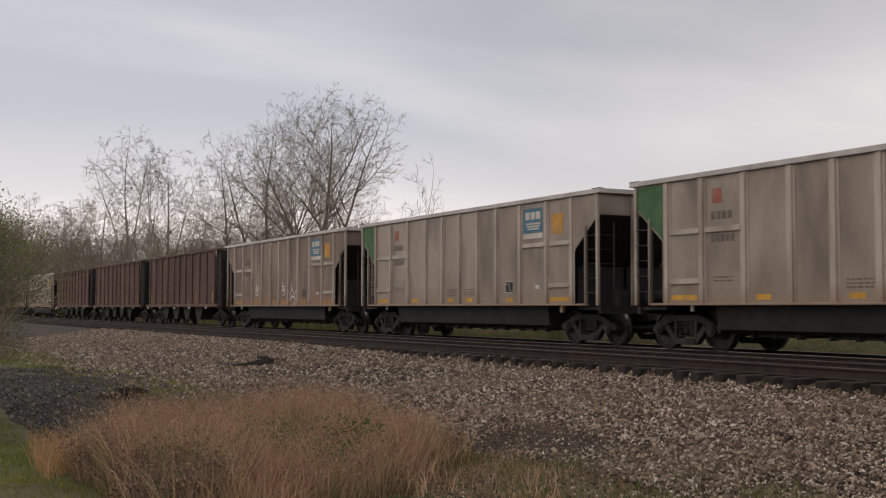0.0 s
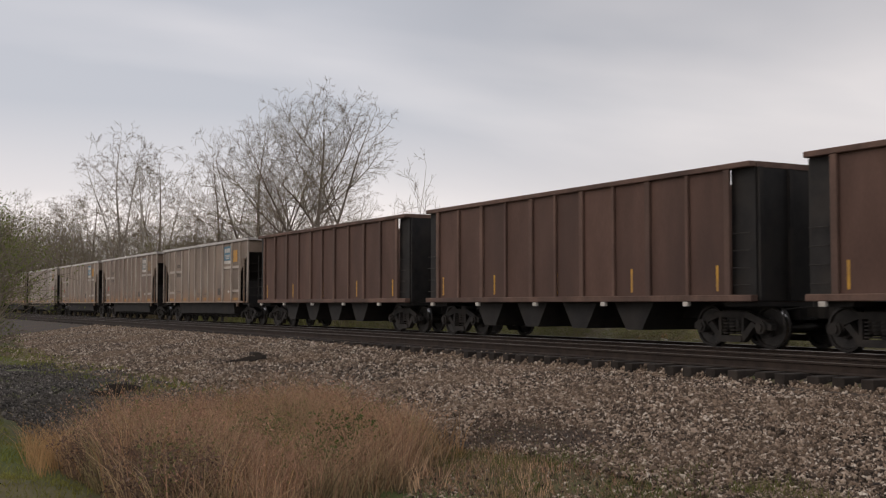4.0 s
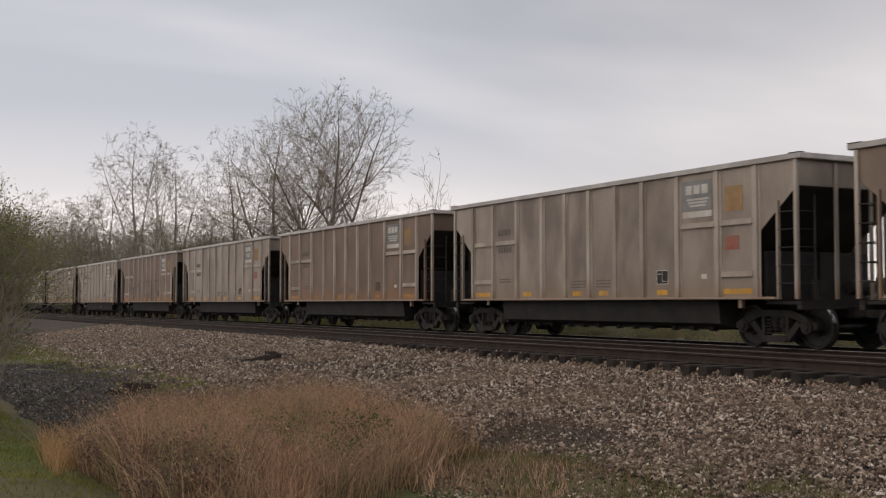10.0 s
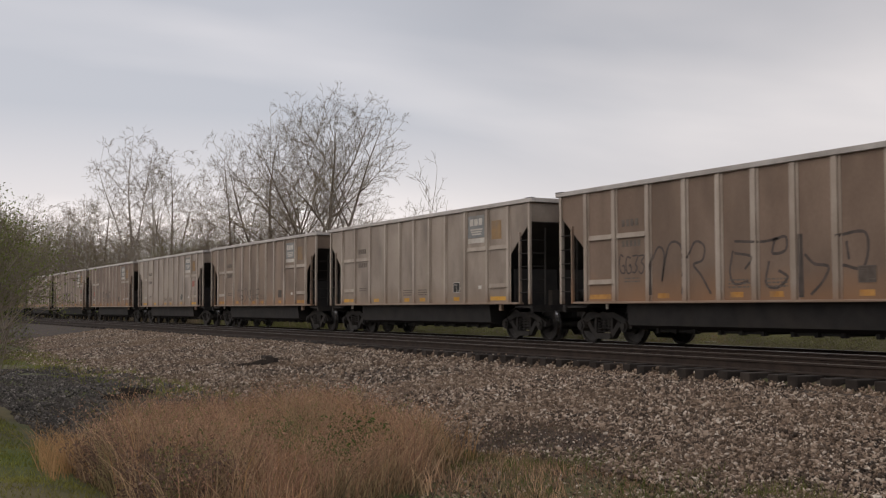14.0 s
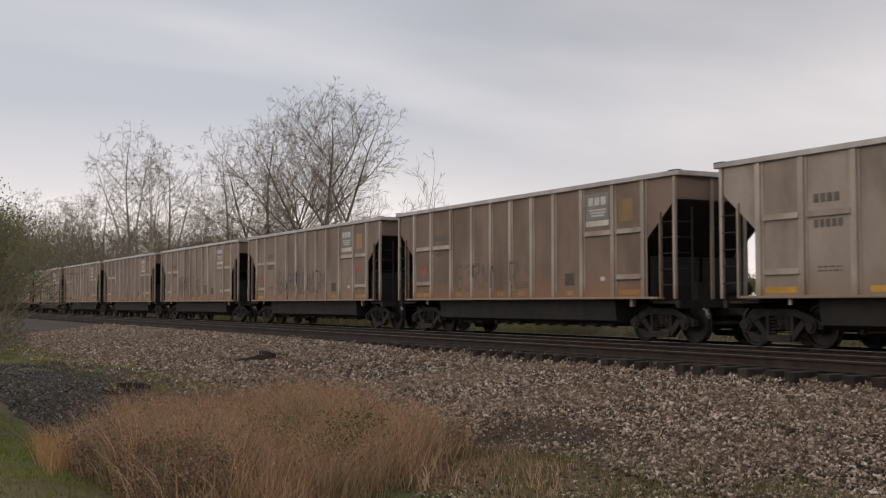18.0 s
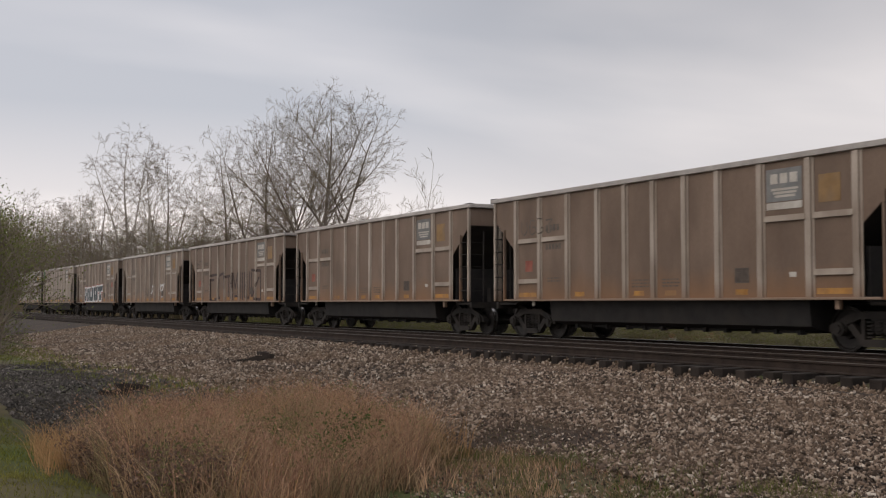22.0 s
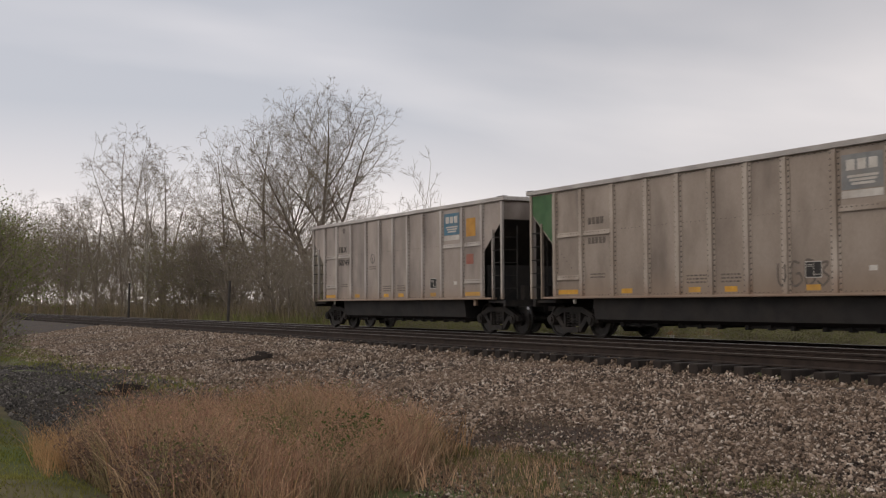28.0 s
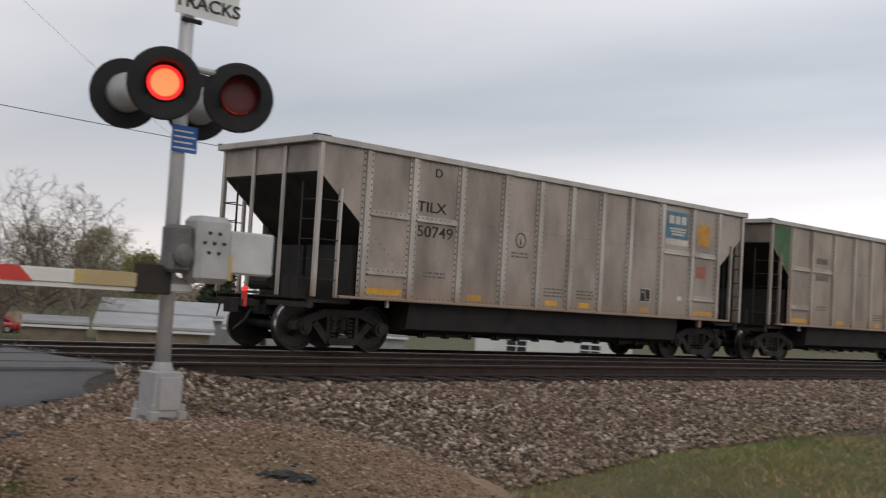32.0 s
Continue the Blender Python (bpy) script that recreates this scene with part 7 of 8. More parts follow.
# ---------------------------------------------------------------- crossing signals
def lamp_parts(t, x, y, z, face, swivel):
    """One flashing light: black round backboard, silver housing behind, visor, red lens. face: -1 looks to -y."""
    lamp = part("signal_lamp", lathe(bmesh.new(), [(0.02, 0.0), (0.315, 0.0), (0.32, face * 0.012), (0.30, face * 0.02), (0.17, face * 0.02), (0.165, face * 0.008), (0.02, face * 0.008)],
                                     (x, y, z), sides=36), "flat_black", t, "round black signal backboard")
    part("housing", lathe(bmesh.new(), [(0.06, -face * 0.22), (0.13, -face * 0.20), (0.175, -face * 0.10), (0.18, -face * 0.01)], (x, y, z), sides=24), "cast_alu", lamp, "silver lamp housing", smooth=True)
    bm = bmesh.new()
    n, pts = 18, []
    for i in range(n + 1):
        a = radians(-35 + 250 * i / n)
        c, s = math.cos(a), math.sin(a)
        d = 0.22 * (0.25 + 0.65 * max(0.0, math.sin((a + radians(35)) / radians(250) * math.pi)))
        pts.append([(x + 0.172 * c, y + face * 0.02, z + 0.172 * s), (x + 0.178 * c, y + face * (0.02 + d), z + 0.178 * s)])
    for (p, q), (p2, q2) in zip(pts, pts[1:]):
        v = [bm.verts.new(w) for w in (p, q, q2, p2)]
        bm.faces.new(v)
        o = Vector((x, 0, z))
        w = [bm.verts.new((o.x + (k[0] - o.x) * 1.02, k[1], o.z + (k[2] - o.z) * 1.02)) for k in (p, q, q2, p2)]
        bm.faces.new(w[::-1])
    part("visor", bm, "flat_black", lamp)
    lens = part("lens", lathe(bmesh.new(), [(0.02, -0.010), (0.12, -0.009), (0.152, -0.004), (0.152, 0.0)], sides=28), "lens_on", lamp, "round red lens", smooth=False, at=pose(x, y + face * 0.045, z, 0, 0, 0 if face < 0 else 180))
    p = Vector((x, y, z))
    lamp.matrix_basis = Matrix.Translation(p) @ pose(0, 0, 0, 0, 0, swivel) @ Matrix.Translation(-p)
    return lens


def crossbuck(t, x, y, z, face, size=0.62):
    for turn, words in ((-45, "RAIL ROAD"), (45, "CROSSING")):
        lift = face * (0.02 if turn < 0 else 0.045)
        blade = part("crossbuck_blade", box(bmesh.new(), -size, size, -0.006, 0.006, -0.115, 0.115), "sign_white", t, "white crossbuck blade", at=pose(x, y + lift, z, 0, -turn, 0))
        lettering(words, 0.165, "sign_black", "lettering", blade, pose(0, face * 0.0085, -0.058, 0, 0, 0 if face < 0 else 180), "black letters", 0.003)


def signal(name, label, x, y, z, face, height, lamps, gate_to, gate_z, swivel=0, back_lamps=True, weights=(0.48, 0.98), buck=None, drop=0.0):
    """A crossing signal: cast base, mast, two pairs of lights, crossbuck, gate machine with its arm."""
    t = thing(name, label, "crossing signal", "crossing signals", pose(x, y, z))
    bm = bmesh.new()
    box(bm, -0.14, 0.14, -0.14, 0.14, 0.04 - drop, 0.44 - drop)
    for sx in (-1, 1):
        for sy in (-1, 1):
            box(bm, sx * 0.14 - 0.04, sx * 0.14 + 0.04, sy * 0.14 - 0.04, sy * 0.14 + 0.04, -drop, 0.10 - drop)
            lathe(bm, [(0.022, 0.02 - drop), (0.022, 0.16 - drop)], (sx * 0.15, sy * 0.15, 0), "z", 8)
    part("base", bm, "cast_alu", t, "silver cast base", 0.025)
    part("footing", box(bmesh.new(), -0.24, 0.24, -0.24, 0.24, -0.45, 0.012 - drop), "concrete", t, "concrete footing", 0.03)
    part("base_door", box(bmesh.new(), -0.10, 0.10, -0.158, -0.138, 0.10 - drop, 0.40 - drop), "cast_alu", t, "bolted base door", 0.01)
    part("mast", tube(bmesh.new(), (0, 0, 0.42 - drop), (0, 0, height), 0.068, 0.064, 16), "mast", t, "galvanised round mast", smooth=True)
    part("collar", tube(bmesh.new(), (0, 0, 0.43 - drop), (0, 0, 0.52 - drop), 0.10, 0.08, 14), "cast_alu", t)
    part("mast_cap", lathe(bmesh.new(), [(0.075, height), (0.075, height + 0.03), (0.02, height + 0.06)], axis="z", sides=14), "mast", t)
    arm = part("light_arm", tube(bmesh.new(), (-0.40, face * 0.24, lamps + 0.2), (0.40, face * 0.24, lamps + 0.2), 0.03), "mast", t, "cross arm of the lights")
    part("bracket", tube(bmesh.new(), (0, 0, lamps + 0.2), (0, face * 0.24, lamps + 0.2), 0.035), "mast", arm)
    for sx in (-1, 1):
        part("lamp_hanger", tube(bmesh.new(), (sx * 0.375, face * 0.24, lamps), (sx * 0.375, face * 0.24, lamps + 0.22), 0.028), "flat_black", arm)
    if back_lamps:
        arm = part("light_arm", tube(bmesh.new(), (-0.40, -face * 0.24, lamps - 0.02), (0.40, -face * 0.24, lamps - 0.02), 0.03), "mast", t)
        part("bracket", tube(bmesh.new(), (0, 0, lamps - 0.02), (0, -face * 0.24, lamps - 0.02), 0.035), "mast", arm)
    lenses = [lamp_parts(t, s * 0.375, face * 0.34, lamps, face, swivel) for s in (-1, 1)]
    if back_lamps:
        lenses += [lamp_parts(t, s * 0.375, -face * 0.34, lamps - 0.02, -face, swivel * 0.6) for s in (-1, 1)]
    buck = buck or height - 0.45
    crossbuck(t, 0, face * 0.09, buck, face)
    for zz in (buck, lamps + 0.80, lamps + 1.10):
        part("clamp", tube(bmesh.new(), (-0.09, face * 0.06, zz - 0.13), (0.11, face * 0.06, zz - 0.13), 0.022, sides=6), "black", t)
    # gate machine on the track side, arm across the road
    d = 1 if gate_to > 0 else -1
    g0 = gate_z
    gate = part("gate_machine", box(bmesh.new(), -d * 0.42, -d * 0.06, face * 0.06, face * 0.36, g0 + 0.02, g0 + 0.62), "cast_alu", t, "silver gate machine box with bolted cover", 0.05)
    part("gear_case", box(bmesh.new(), -d * 0.055, d * 0.17, face * 0.10, face * 0.30, g0 + 0.10, g0 + 0.52), "gear_grey", gate, "grimy gear case beside the mast", 0.03)
    part("crank_hub", lathe(bmesh.new(), [(0.10, face * 0.30), (0.10, face * 0.34), (0.05, face * 0.36)], (d * 0.06, 0, g0 + 0.26), sides=14), "gear_grey", gate)
    for i in range(7):
        a = i * math.pi / 3
        bx, bz = (-d * 0.22 + 0.1 * math.cos(a), g0 + 0.38 + 0.1 * math.sin(a)) if i < 6 else (-d * 0.22, g0 + 0.38)
        part("cover_bolt", lathe(bmesh.new(), [(0.016, face * 0.36), (0.016, face * 0.375)], (bx, 0, bz), sides=8), "truck", gate)
    part("label_plate", box(bmesh.new(), -d * 0.02 - 0.16, -d * 0.02 + 0.16, face * 0.10, face * 0.11, g0 - 0.06, g0 + 0.0), "sign_white", gate, "white plate") if d else None
    part("machine_bracket", box(bmesh.new(), -0.16, 0.16, -0.09, face * 0.10, g0 - 0.08, g0 + 0.06), "cast_alu", gate, bevel=0.02)
    weight = part("counterweight", box(bmesh.new(), -d * weights[1], -d * weights[0], face * 0.12, face * 0.20, g0 + 0.12, g0 + 0.52), "mast", t, "grey counterweight plates", 0.02)
    part("support_arm", box(bmesh.new(), -d * 0.50, -d * 0.40, face * 0.10, face * 0.24, g0 + 0.06, g0 + 0.30), "gate_yellow", weight)
    part("conversion_bracket", box(bmesh.new(), d * 0.08, d * 0.42, face * 0.12, face * 0.20, g0 - 0.10, g0 + 0.16), "truck", t, "dark arm bracket", 0.01)
    x0, x1 = d * 0.36, gate_to
    length = abs(x1 - x0)
    barrier = part("gate_arm", box(bmesh.new(), min(x0, x1), max(x0, x1), face * 0.17, face * 0.185, g0 - 0.045, g0 + 0.07), "gate_white", t, "lowered white gate arm with red stripes", 0.004)
    part("arm_butt", box(bmesh.new(), min(x0, x0 + d * 0.62), max(x0, x0 + d * 0.70), face * 0.158, face * 0.192, g0 - 0.05, g0 + 0.075), "gate_yellow", barrier, "worn yellow arm end", 0.004)
    part("arm_rail", box(bmesh.new(), min(x0, x0 + d * length * 0.72), max(x0, x0 + d * length * 0.72), face * 0.14, face * 0.17, g0 - 0.085, g0 - 0.048), "gate_white", barrier)
    for u, w in ((1.03, 1.43), (1.77, 2.17), (2.53, 2.93), (3.29, 3.69), (4.09, 4.48), (5.0, 5.2)):
        if w > length:
            continue
        a, b = x0 + d * u, x0 + d * w
        part("red_stripe", prism(bmesh.new(), [(a + 0.06, g0 - 0.047), (b + 0.06, g0 - 0.047), (b - 0.06, g0 + 0.072), (a - 0.06, g0 + 0.072)], "y", face * 0.19, face * 0.168), "gate_red", barrier)
    if length > 4:
        for i, (frac, on) in enumerate(((0.858, True), (0.566, False), (0.275, True))):
            cx = x0 + d * length * frac
            lamp = part("gate_lamp", lathe(bmesh.new(), [(0.058, face * 0.12), (0.062, face * 0.20), (0.058, face * 0.23)], (cx, 0, g0 + 0.155), sides=14), "lens_off", barrier, "small red gate lamp")
            part("lamp_foot", box(bmesh.new(), cx - 0.05, cx + 0.05, face * 0.15, face * 0.2, g0 + 0.072, g0 + 0.10), "flat_black", barrier)
            if on:
                part("lit_lens", box(bmesh.new(), cx - 0.03, cx + 0.03, min(face * 0.229, face * 0.24), max(face * 0.229, face * 0.24), g0 + 0.115, g0 + 0.195), "gate_glow", barrier, "lit red lens", 0.004)
    return t, lenses


near_signal, near_lenses = signal("crossing_signal", "silver crossing signal with flashing red lights and lowered gate", 5.22, 9.0, 0.0, -1, 4.86, 2.83, -5.62, 1.12, -24, drop=0.10)
# 2 TRACKS plates and a blue notice
two = part("track_count_plate", box(bmesh.new(), 0.03, 0.28, -0.086, -0.08, 3.805, 4.07), "sign_white", near_signal, "white number plate of the tracks")
lettering("2", 0.24, "sign_black", "lettering", two, pose(0.155, -0.0885, 3.85), "black digit", 0.004)
tr = part("tracks_plate", box(bmesh.new(), -0.18, 0.48, -0.086, -0.08, 3.54, 3.80), "sign_white", near_signal, "white plate lettered in black")
lettering("TRACKS", 0.165, "sign_black", "lettering", tr, pose(0.15, -0.0885, 3.61) @ Matrix.Diagonal((1.14, 1, 1, 1)), "black letters", 0.003)
notice = part("blue_notice", box(bmesh.new(), -0.12, 0.14, -0.086, -0.08, 2.30, 2.54), "sign_blue", near_signal, "small blue notice with white bars")
for i in range(4):
    part("notice_line", box(bmesh.new(), -0.10, 0.12 - 0.03 * (i % 2), -0.0885, -0.0865, 2.33 + i * 0.05, 2.345 + i * 0.05), "sign_white", notice)

far_signal, far_lenses = signal("crossing_signal", "silver crossing signal beyond the tracks with its gate down", -3.29, 22.4, -0.17, 1, 5.08, 2.62, 5.2, 0.92, weights=(0.72, 1.55), buck=4.25)
part("track_count_plate", box(bmesh.new(), -0.10, 0.30, 0.07, 0.08, 3.42, 3.66), "mast", far_signal, "grey back of a small plate")

# lenses: the far side of each is dark, and the disc swings round in its housing as the light alternates
for lens in near_lenses + far_lenses:
    dark = lathe(bmesh.new(), [(0.02, 0.012), (0.12, 0.011), (0.152, 0.006), (0.152, 0.002)], sides=28)
    me = lens.data
    bm = bmesh.new()
    bm.from_mesh(me)
    tmp = bpy.data.meshes.new("tmp")
    finish(dark); dark.to_mesh(tmp); dark.free()
    k = len(bm.faces)
    bm.from_mesh(tmp)
    bm.faces.ensure_lookup_table()
    me.materials.append(M["lens_dim"]); me.materials.append(M["lens_core"])
    for f in bm.faces:
        c = f.calc_center_median()
        r = math.hypot(c.x, c.z)
        if c.y > 0.001:
            f.material_index = 1
        elif r < 0.10:
            f.material_index = 2
    bm.to_mesh(me); bm.free()
    bpy.data.meshes.remove(tmp)


def swing(lens, on_times):
    """Rows for a lens that shows its lit face in the spans given, and swings round at their ends."""
    home = lens.matrix_basis.copy()
    rows = [(0.0, home @ pose(0, 0, 0, 0, 0, 0 if on_times[0][0] <= 0 else 180))]
    turn = 0 if on_times[0][0] <= 0 else 180
    edges = sorted([t for s in on_times for t in s if 0 < t < 32])
    for t in edges:
        for i in range(4):
            rows.append((t + i / FPS, home @ pose(0, 0, 0, 0, 0, turn + 60 * i)))
        turn = (turn + 180) % 360
    rows.append((32.0, home @ pose(0, 0, 0, 0, 0, turn)))
    return rows


def flash():
    """The lights of each pair alternate, a little over half a second each."""
    half, mark = 0.62, 31.10
    a = [(mark + 2 * half * i, mark + 2 * half * i + half) for i in range(-26, 1)]
    b = [(mark + 2 * half * i + half, mark + 2 * half * (i + 1)) for i in range(-26, 1)]
    for lenses, flip in ((near_lenses, 0), (far_lenses, 0)):
        for i, lens in enumerate(lenses):
            walk(lens, swing(lens, [s for s in (a if (i + flip) % 2 else b) if s[1] > 0.3]))


# ---------------------------------------------------------------- poles and wires
def pole(x, y, height, label, material="pole_wood", cross=0.0, r=0.14, lean=0.0):
    z = float(ground_z(x, y))
    t = thing("utility_pole", label, "utility pole", "", pose(x, y, z - 0.2, 0, lean, 0))
    part("shaft", tube(bmesh.new(), (0, 0, 0), (0, 0, height), r, r * 0.65, 12), material, t, smooth=True)
    if cross:
        bar_ = part("crossarm", box(bmesh.new(), -cross, cross, -0.06, 0.06, height - 0.36, height - 0.20), material, t, "timber crossarm")
        for u in (-0.9, -0.5, 0.5, 0.9):
            part("insulator", lathe(bmesh.new(), [(0.05, height - 0.2), (0.07, height - 0.1), (0.03, height - 0.02)], (u * cross, 0, 0), "z", 8), "cast_alu", bar_)
        for s in (-1, 1):
            part("brace", tube(bmesh.new(), (s * cross * 0.55, 0, height - 0.3), (0, 0, height - 0.9), 0.025, sides=6), material, t)
    return t


def cable(p, q, sag, r, label):
    t = thing("overhead_cable", label, "cable")
    bm = bmesh.new()
    p, q = Vector(p), Vector(q)
    pts = [p.lerp(q, i / 24) - Vector((0, 0, sag * 4 * (i / 24) * (1 - i / 24))) for i in range(25)]
    side = (q - p).cross(Vector((0, 0, 1))).normalized()
    rings = [[bm.verts.new(c + side * r * math.cos(i * math.pi / 2) + Vector((0, 0, r * math.sin(i * math.pi / 2)))) for i in range(4)] for c in pts]
    for u, v in zip(rings, rings[1:]):
        for i in range(4):
            bm.faces.new((u[i], u[(i + 1) % 4], v[(i + 1) % 4], v[i]))
    part("wire", bm, "wire", t)
    return t


pole(-68.5, 43, 9.4, "weathered timber pole carrying a cable", "pole_dark", r=0.17)
pole(-2.75, 43, 10.7, "pale timber pole beside the far road", r=0.17, lean=-1.2)
pole(11.0, 51, 14.95, "tall timber pole with a crossarm", "pole_dark", 1.25, 0.16, 1.5)
pole(30.0, 43, 9.5, "timber pole behind low sheds", "pole_dark", r=0.15)
pole(-150, 44, 9.4, "distant timber pole among the trees", "pole_dark", r=0.15)
cable((-150, 44, 7.2), (-68.5, 43, 7.4), 0.6, 0.02, "black cable between timber poles")
cable((-68.5, 43, 7.4), (-2.75, 43, 8.45), 0.45, 0.018, "black cable between timber poles")
cable((-2.75, 43, 8.45), (30, 43, 7.5), 0.12, 0.015, "black cable between timber poles")
cable((18, 87, 12.6), (3.6, -10, 12.0), 0.5, 0.010, "thin overhead wire across the crossing")
cable((48, 80, 12.0), (-24, -10, 12.0), 0.5, 0.008, "thin overhead wire across the crossing")
# leaning stakes at the edge of the wood
for yaw, d, h, lean in ((72.6, 82, 3.4, 8), (77.3, 105, 3.6, 6)):
    x, y = -d * math.sin(radians(yaw)), d * math.cos(radians(yaw))
    t = thing("old_post", "dark leaning timber post at the edge of the wood", "post", "old posts", pose(x, y, float(ground_z(x, y)), 0, lean, 0))
    part("shaft", tube(bmesh.new(), (0, 0, -0.3), (0, 0, h), 0.11, 0.09, 10), "pole_dark", t)

# ---------------------------------------------------------------- houses and yards
def window(t, x, z, w, h, y, face=-1, mat="frame_white"):
    win = part("window", box(bmesh.new(), x - w / 2, x + w / 2, y - 0.05, y - 0.012, z, z + h), mat, t, "window in a white frame")
    k = 2 if w > 0.7 else 1
    for i in range(k):
        for j in range(2):
            x0 = x - w / 2 + 0.06 + i * (w - 0.06) / k
            z0 = z + 0.06 + j * (h - 0.06) / 2
            part("pane", box(bmesh.new(), x0, x0 + (w - 0.06) / k - 0.06, y - 0.058, y - 0.052, z0, z0 + (h - 0.06) / 2 - 0.06), "pane", win)


def house(label, yaw, dist, w, d, eave, ridge, base, wall, roof, turn=0.0, hip=False, gable_front=False, windows=(), gables=(), name="house", chimney=None, over=0.35):
    """A house that stands on z = base with eaves and ridge at the heights given above the rails."""
    x, y = -dist * math.sin(radians(yaw)), dist * math.cos(radians(yaw))
    t = thing(name, label, "house", "houses beyond the railway" if name == "house" else "", pose(x, y, 0, 0, 0, yaw + turn))
    bm = bmesh.new()
    if gable_front:
        prism(bm, [(-w / 2, base), (w / 2, base), (w / 2, eave), (0, ridge - 0.1), (-w / 2, eave)], "y", 0, d)
    elif hip:
        box(bm, -w / 2, w / 2, 0, d, base, eave)
    else:
        prism(bm, [(0, base), (d, base), (d, eave), (d / 2, ridge - 0.1), (0, eave)], "x", -w / 2, w / 2)
    part("wall", bm, wall, t)
    bm = bmesh.new()
    o = over
    if hip:
        a = [bm.verts.new(p) for p in ((-w / 2 - o, -o, eave), (w / 2 + o, -o, eave), (w / 2 + o, d + o, eave), (-w / 2 - o, d + o, eave))]
        b = [bm.verts.new(p) for p in ((-w / 2 + d / 2, d / 2, ridge), (w / 2 - d / 2, d / 2, ridge))]
        for f in ((a[0], a[1], b[1], b[0]), (a[1], a[2], b[1]), (a[2], a[3], b[0], b[1]), (a[3], a[0], b[0]), tuple(a[::-1])):
            bm.faces.new(f)
    elif gable_front:
        k = (ridge - eave) / (w / 2)
        for s in (-1, 1):
            prism(bm, [(s * (w / 2 + o), eave - o * k), (0, ridge), (0, ridge + 0.15), (s * (w / 2 + o), eave - o * k + 0.15)], "y", -o, d + o)
    else:
        k = (ridge - eave) / (d / 2)
        prism(bm, [(-o, eave - o * k), (d / 2, ridge), (d / 2, ridge + 0.15), (-o, eave - o * k + 0.15)], "x", -w / 2 - o, w / 2 + o)
        prism(bm, [(d + o, eave - o * k), (d / 2, ridge), (d / 2, ridge + 0.15), (d + o, eave - o * k + 0.15)], "x", -w / 2 - o, w / 2 + o)
    part("roof", bm, roof, t)
    part("gutter", box(bmesh.new(), -w / 2 - o, w / 2 + o, -o - 0.08, -o + 0.02, eave - 0.22, eave - 0.08), "frame_white", t) if not gable_front else None
    for wx, wz, ww, wh in windows:
        window(t, wx, wz, ww, wh, 0)
    for gx, gw, ge, gr, gd, gm in gables:
        bm = bmesh.new()
        prism(bm, [(gx - gw / 2, base), (gx + gw / 2, base), (gx + gw / 2, ge), (gx, gr - 0.1), (gx - gw / 2, ge)], "y", -gd, 0.5)
        front = part("front_gable", bm, gm, t, "projecting front gable")
        bm = bmesh.new()
        for s in (-1, 1):
            prism(bm, [(gx + s * (gw / 2 + 0.2), ge - 0.15), (gx, gr), (gx, gr + 0.14), (gx + s * (gw / 2 + 0.2), ge)], "y", -gd - 0.2, d / 2)
        part("gable_roof", bm, roof, front)
        window(t, gx, ge - 1.6, 1.5, 1.3, -gd)
        window(t, gx, ge - 4.2, 1.5, 1.3, -gd)
    if chimney:
        part("chimney", box(bmesh.new(), chimney - 0.4, chimney + 0.4, d * 0.4, d * 0.4 + 0.8, eave, ridge + 0.8), "brick", t)
    return t


house("white sided house half hidden by scrub", 58.9, 132, 11.2, 8, 0.2, 2.9, -4.6, "siding_cream", "roof_grey", gables=((2.2, 6.0, 0.5, 2.6, 1.5, "siding_cream"),), windows=((-3.6, -2.4, 1.0, 1.3), (-1.4, -2.4, 1.0, 1.3)))
house("red brick house with a charcoal hipped roof", 50.6, 130, 12.4, 9, 0.0, 3.1, -4.6, "brick", "roof_dark", hip=True, gables=((1.0, 3.2, 0.1, 1.7, 0.8, "brick"), (4.4, 3.8, 0.1, 1.6, 0.8, "brick")), windows=((-4.2, -1.8, 1.1, 1.4), (-2.2, -1.8, 1.1, 1.4), (-3.2, -4.3, 1.8, 1.4)))
house("pale grey garage wall beside a brick house", 53.6, 118, 3.4, 5, -0.4, -0.2, -4.4, "siding_cream", "roof_grey", name="garage", over=0.1)
house("white two-storey house with a dark roof", 44.6, 138, 6.8, 6.4, 1.5, 4.5, -4.8, "siding_white", "roof_dark", turn=-46, gable_front=False, windows=((-2.0, -1.0, 0.9, 1.3), (1.5, -1.0, 0.9, 1.3), (-1.6, -3.6, 0.9, 1.3)))
wh = house("white house with a low dark roof and teal awning", 42.6, 122, 5.2, 7, -0.3, 3.2, -4.6, "siding_white", "roof_dark", turn=-20, windows=((0.9, -1.9, 1.3, 1.0), (-1.4, -3.6, 1.2, 1.2)))
part("awning", prism(bmesh.new(), [(-0.2, -2.2), (-1.3, -2.9), (-1.3, -3.0), (-0.2, -2.9)], "x", -0.6, 1.4), "green_awning", wh, "teal door awning")
house("long white two-storey house with dark roofs", 38.9, 128, 9.6, 9, 1.3, 3.7, -4.7, "siding_white", "roof_dark", windows=((-3.4, -0.6, 0.7, 1.2), (-0.2, -0.6, 0.7, 1.2), (2.6, -0.6, 0.7, 1.2), (-2.6, -3.4, 1.4, 1.2), (1.0, -3.4, 1.6, 1.6)))
house("white house wing with a dark roof", 34.3, 129, 9.2, 9, 1.3, 3.4, -4.7, "siding_white", "roof_dark", windows=((-2.6, -0.6, 0.8, 1.2), (1.4, -0.6, 0.8, 1.2), (-1.6, -3.4, 1.4, 1.2), (2.2, -3.4, 1.2, 1.2)))
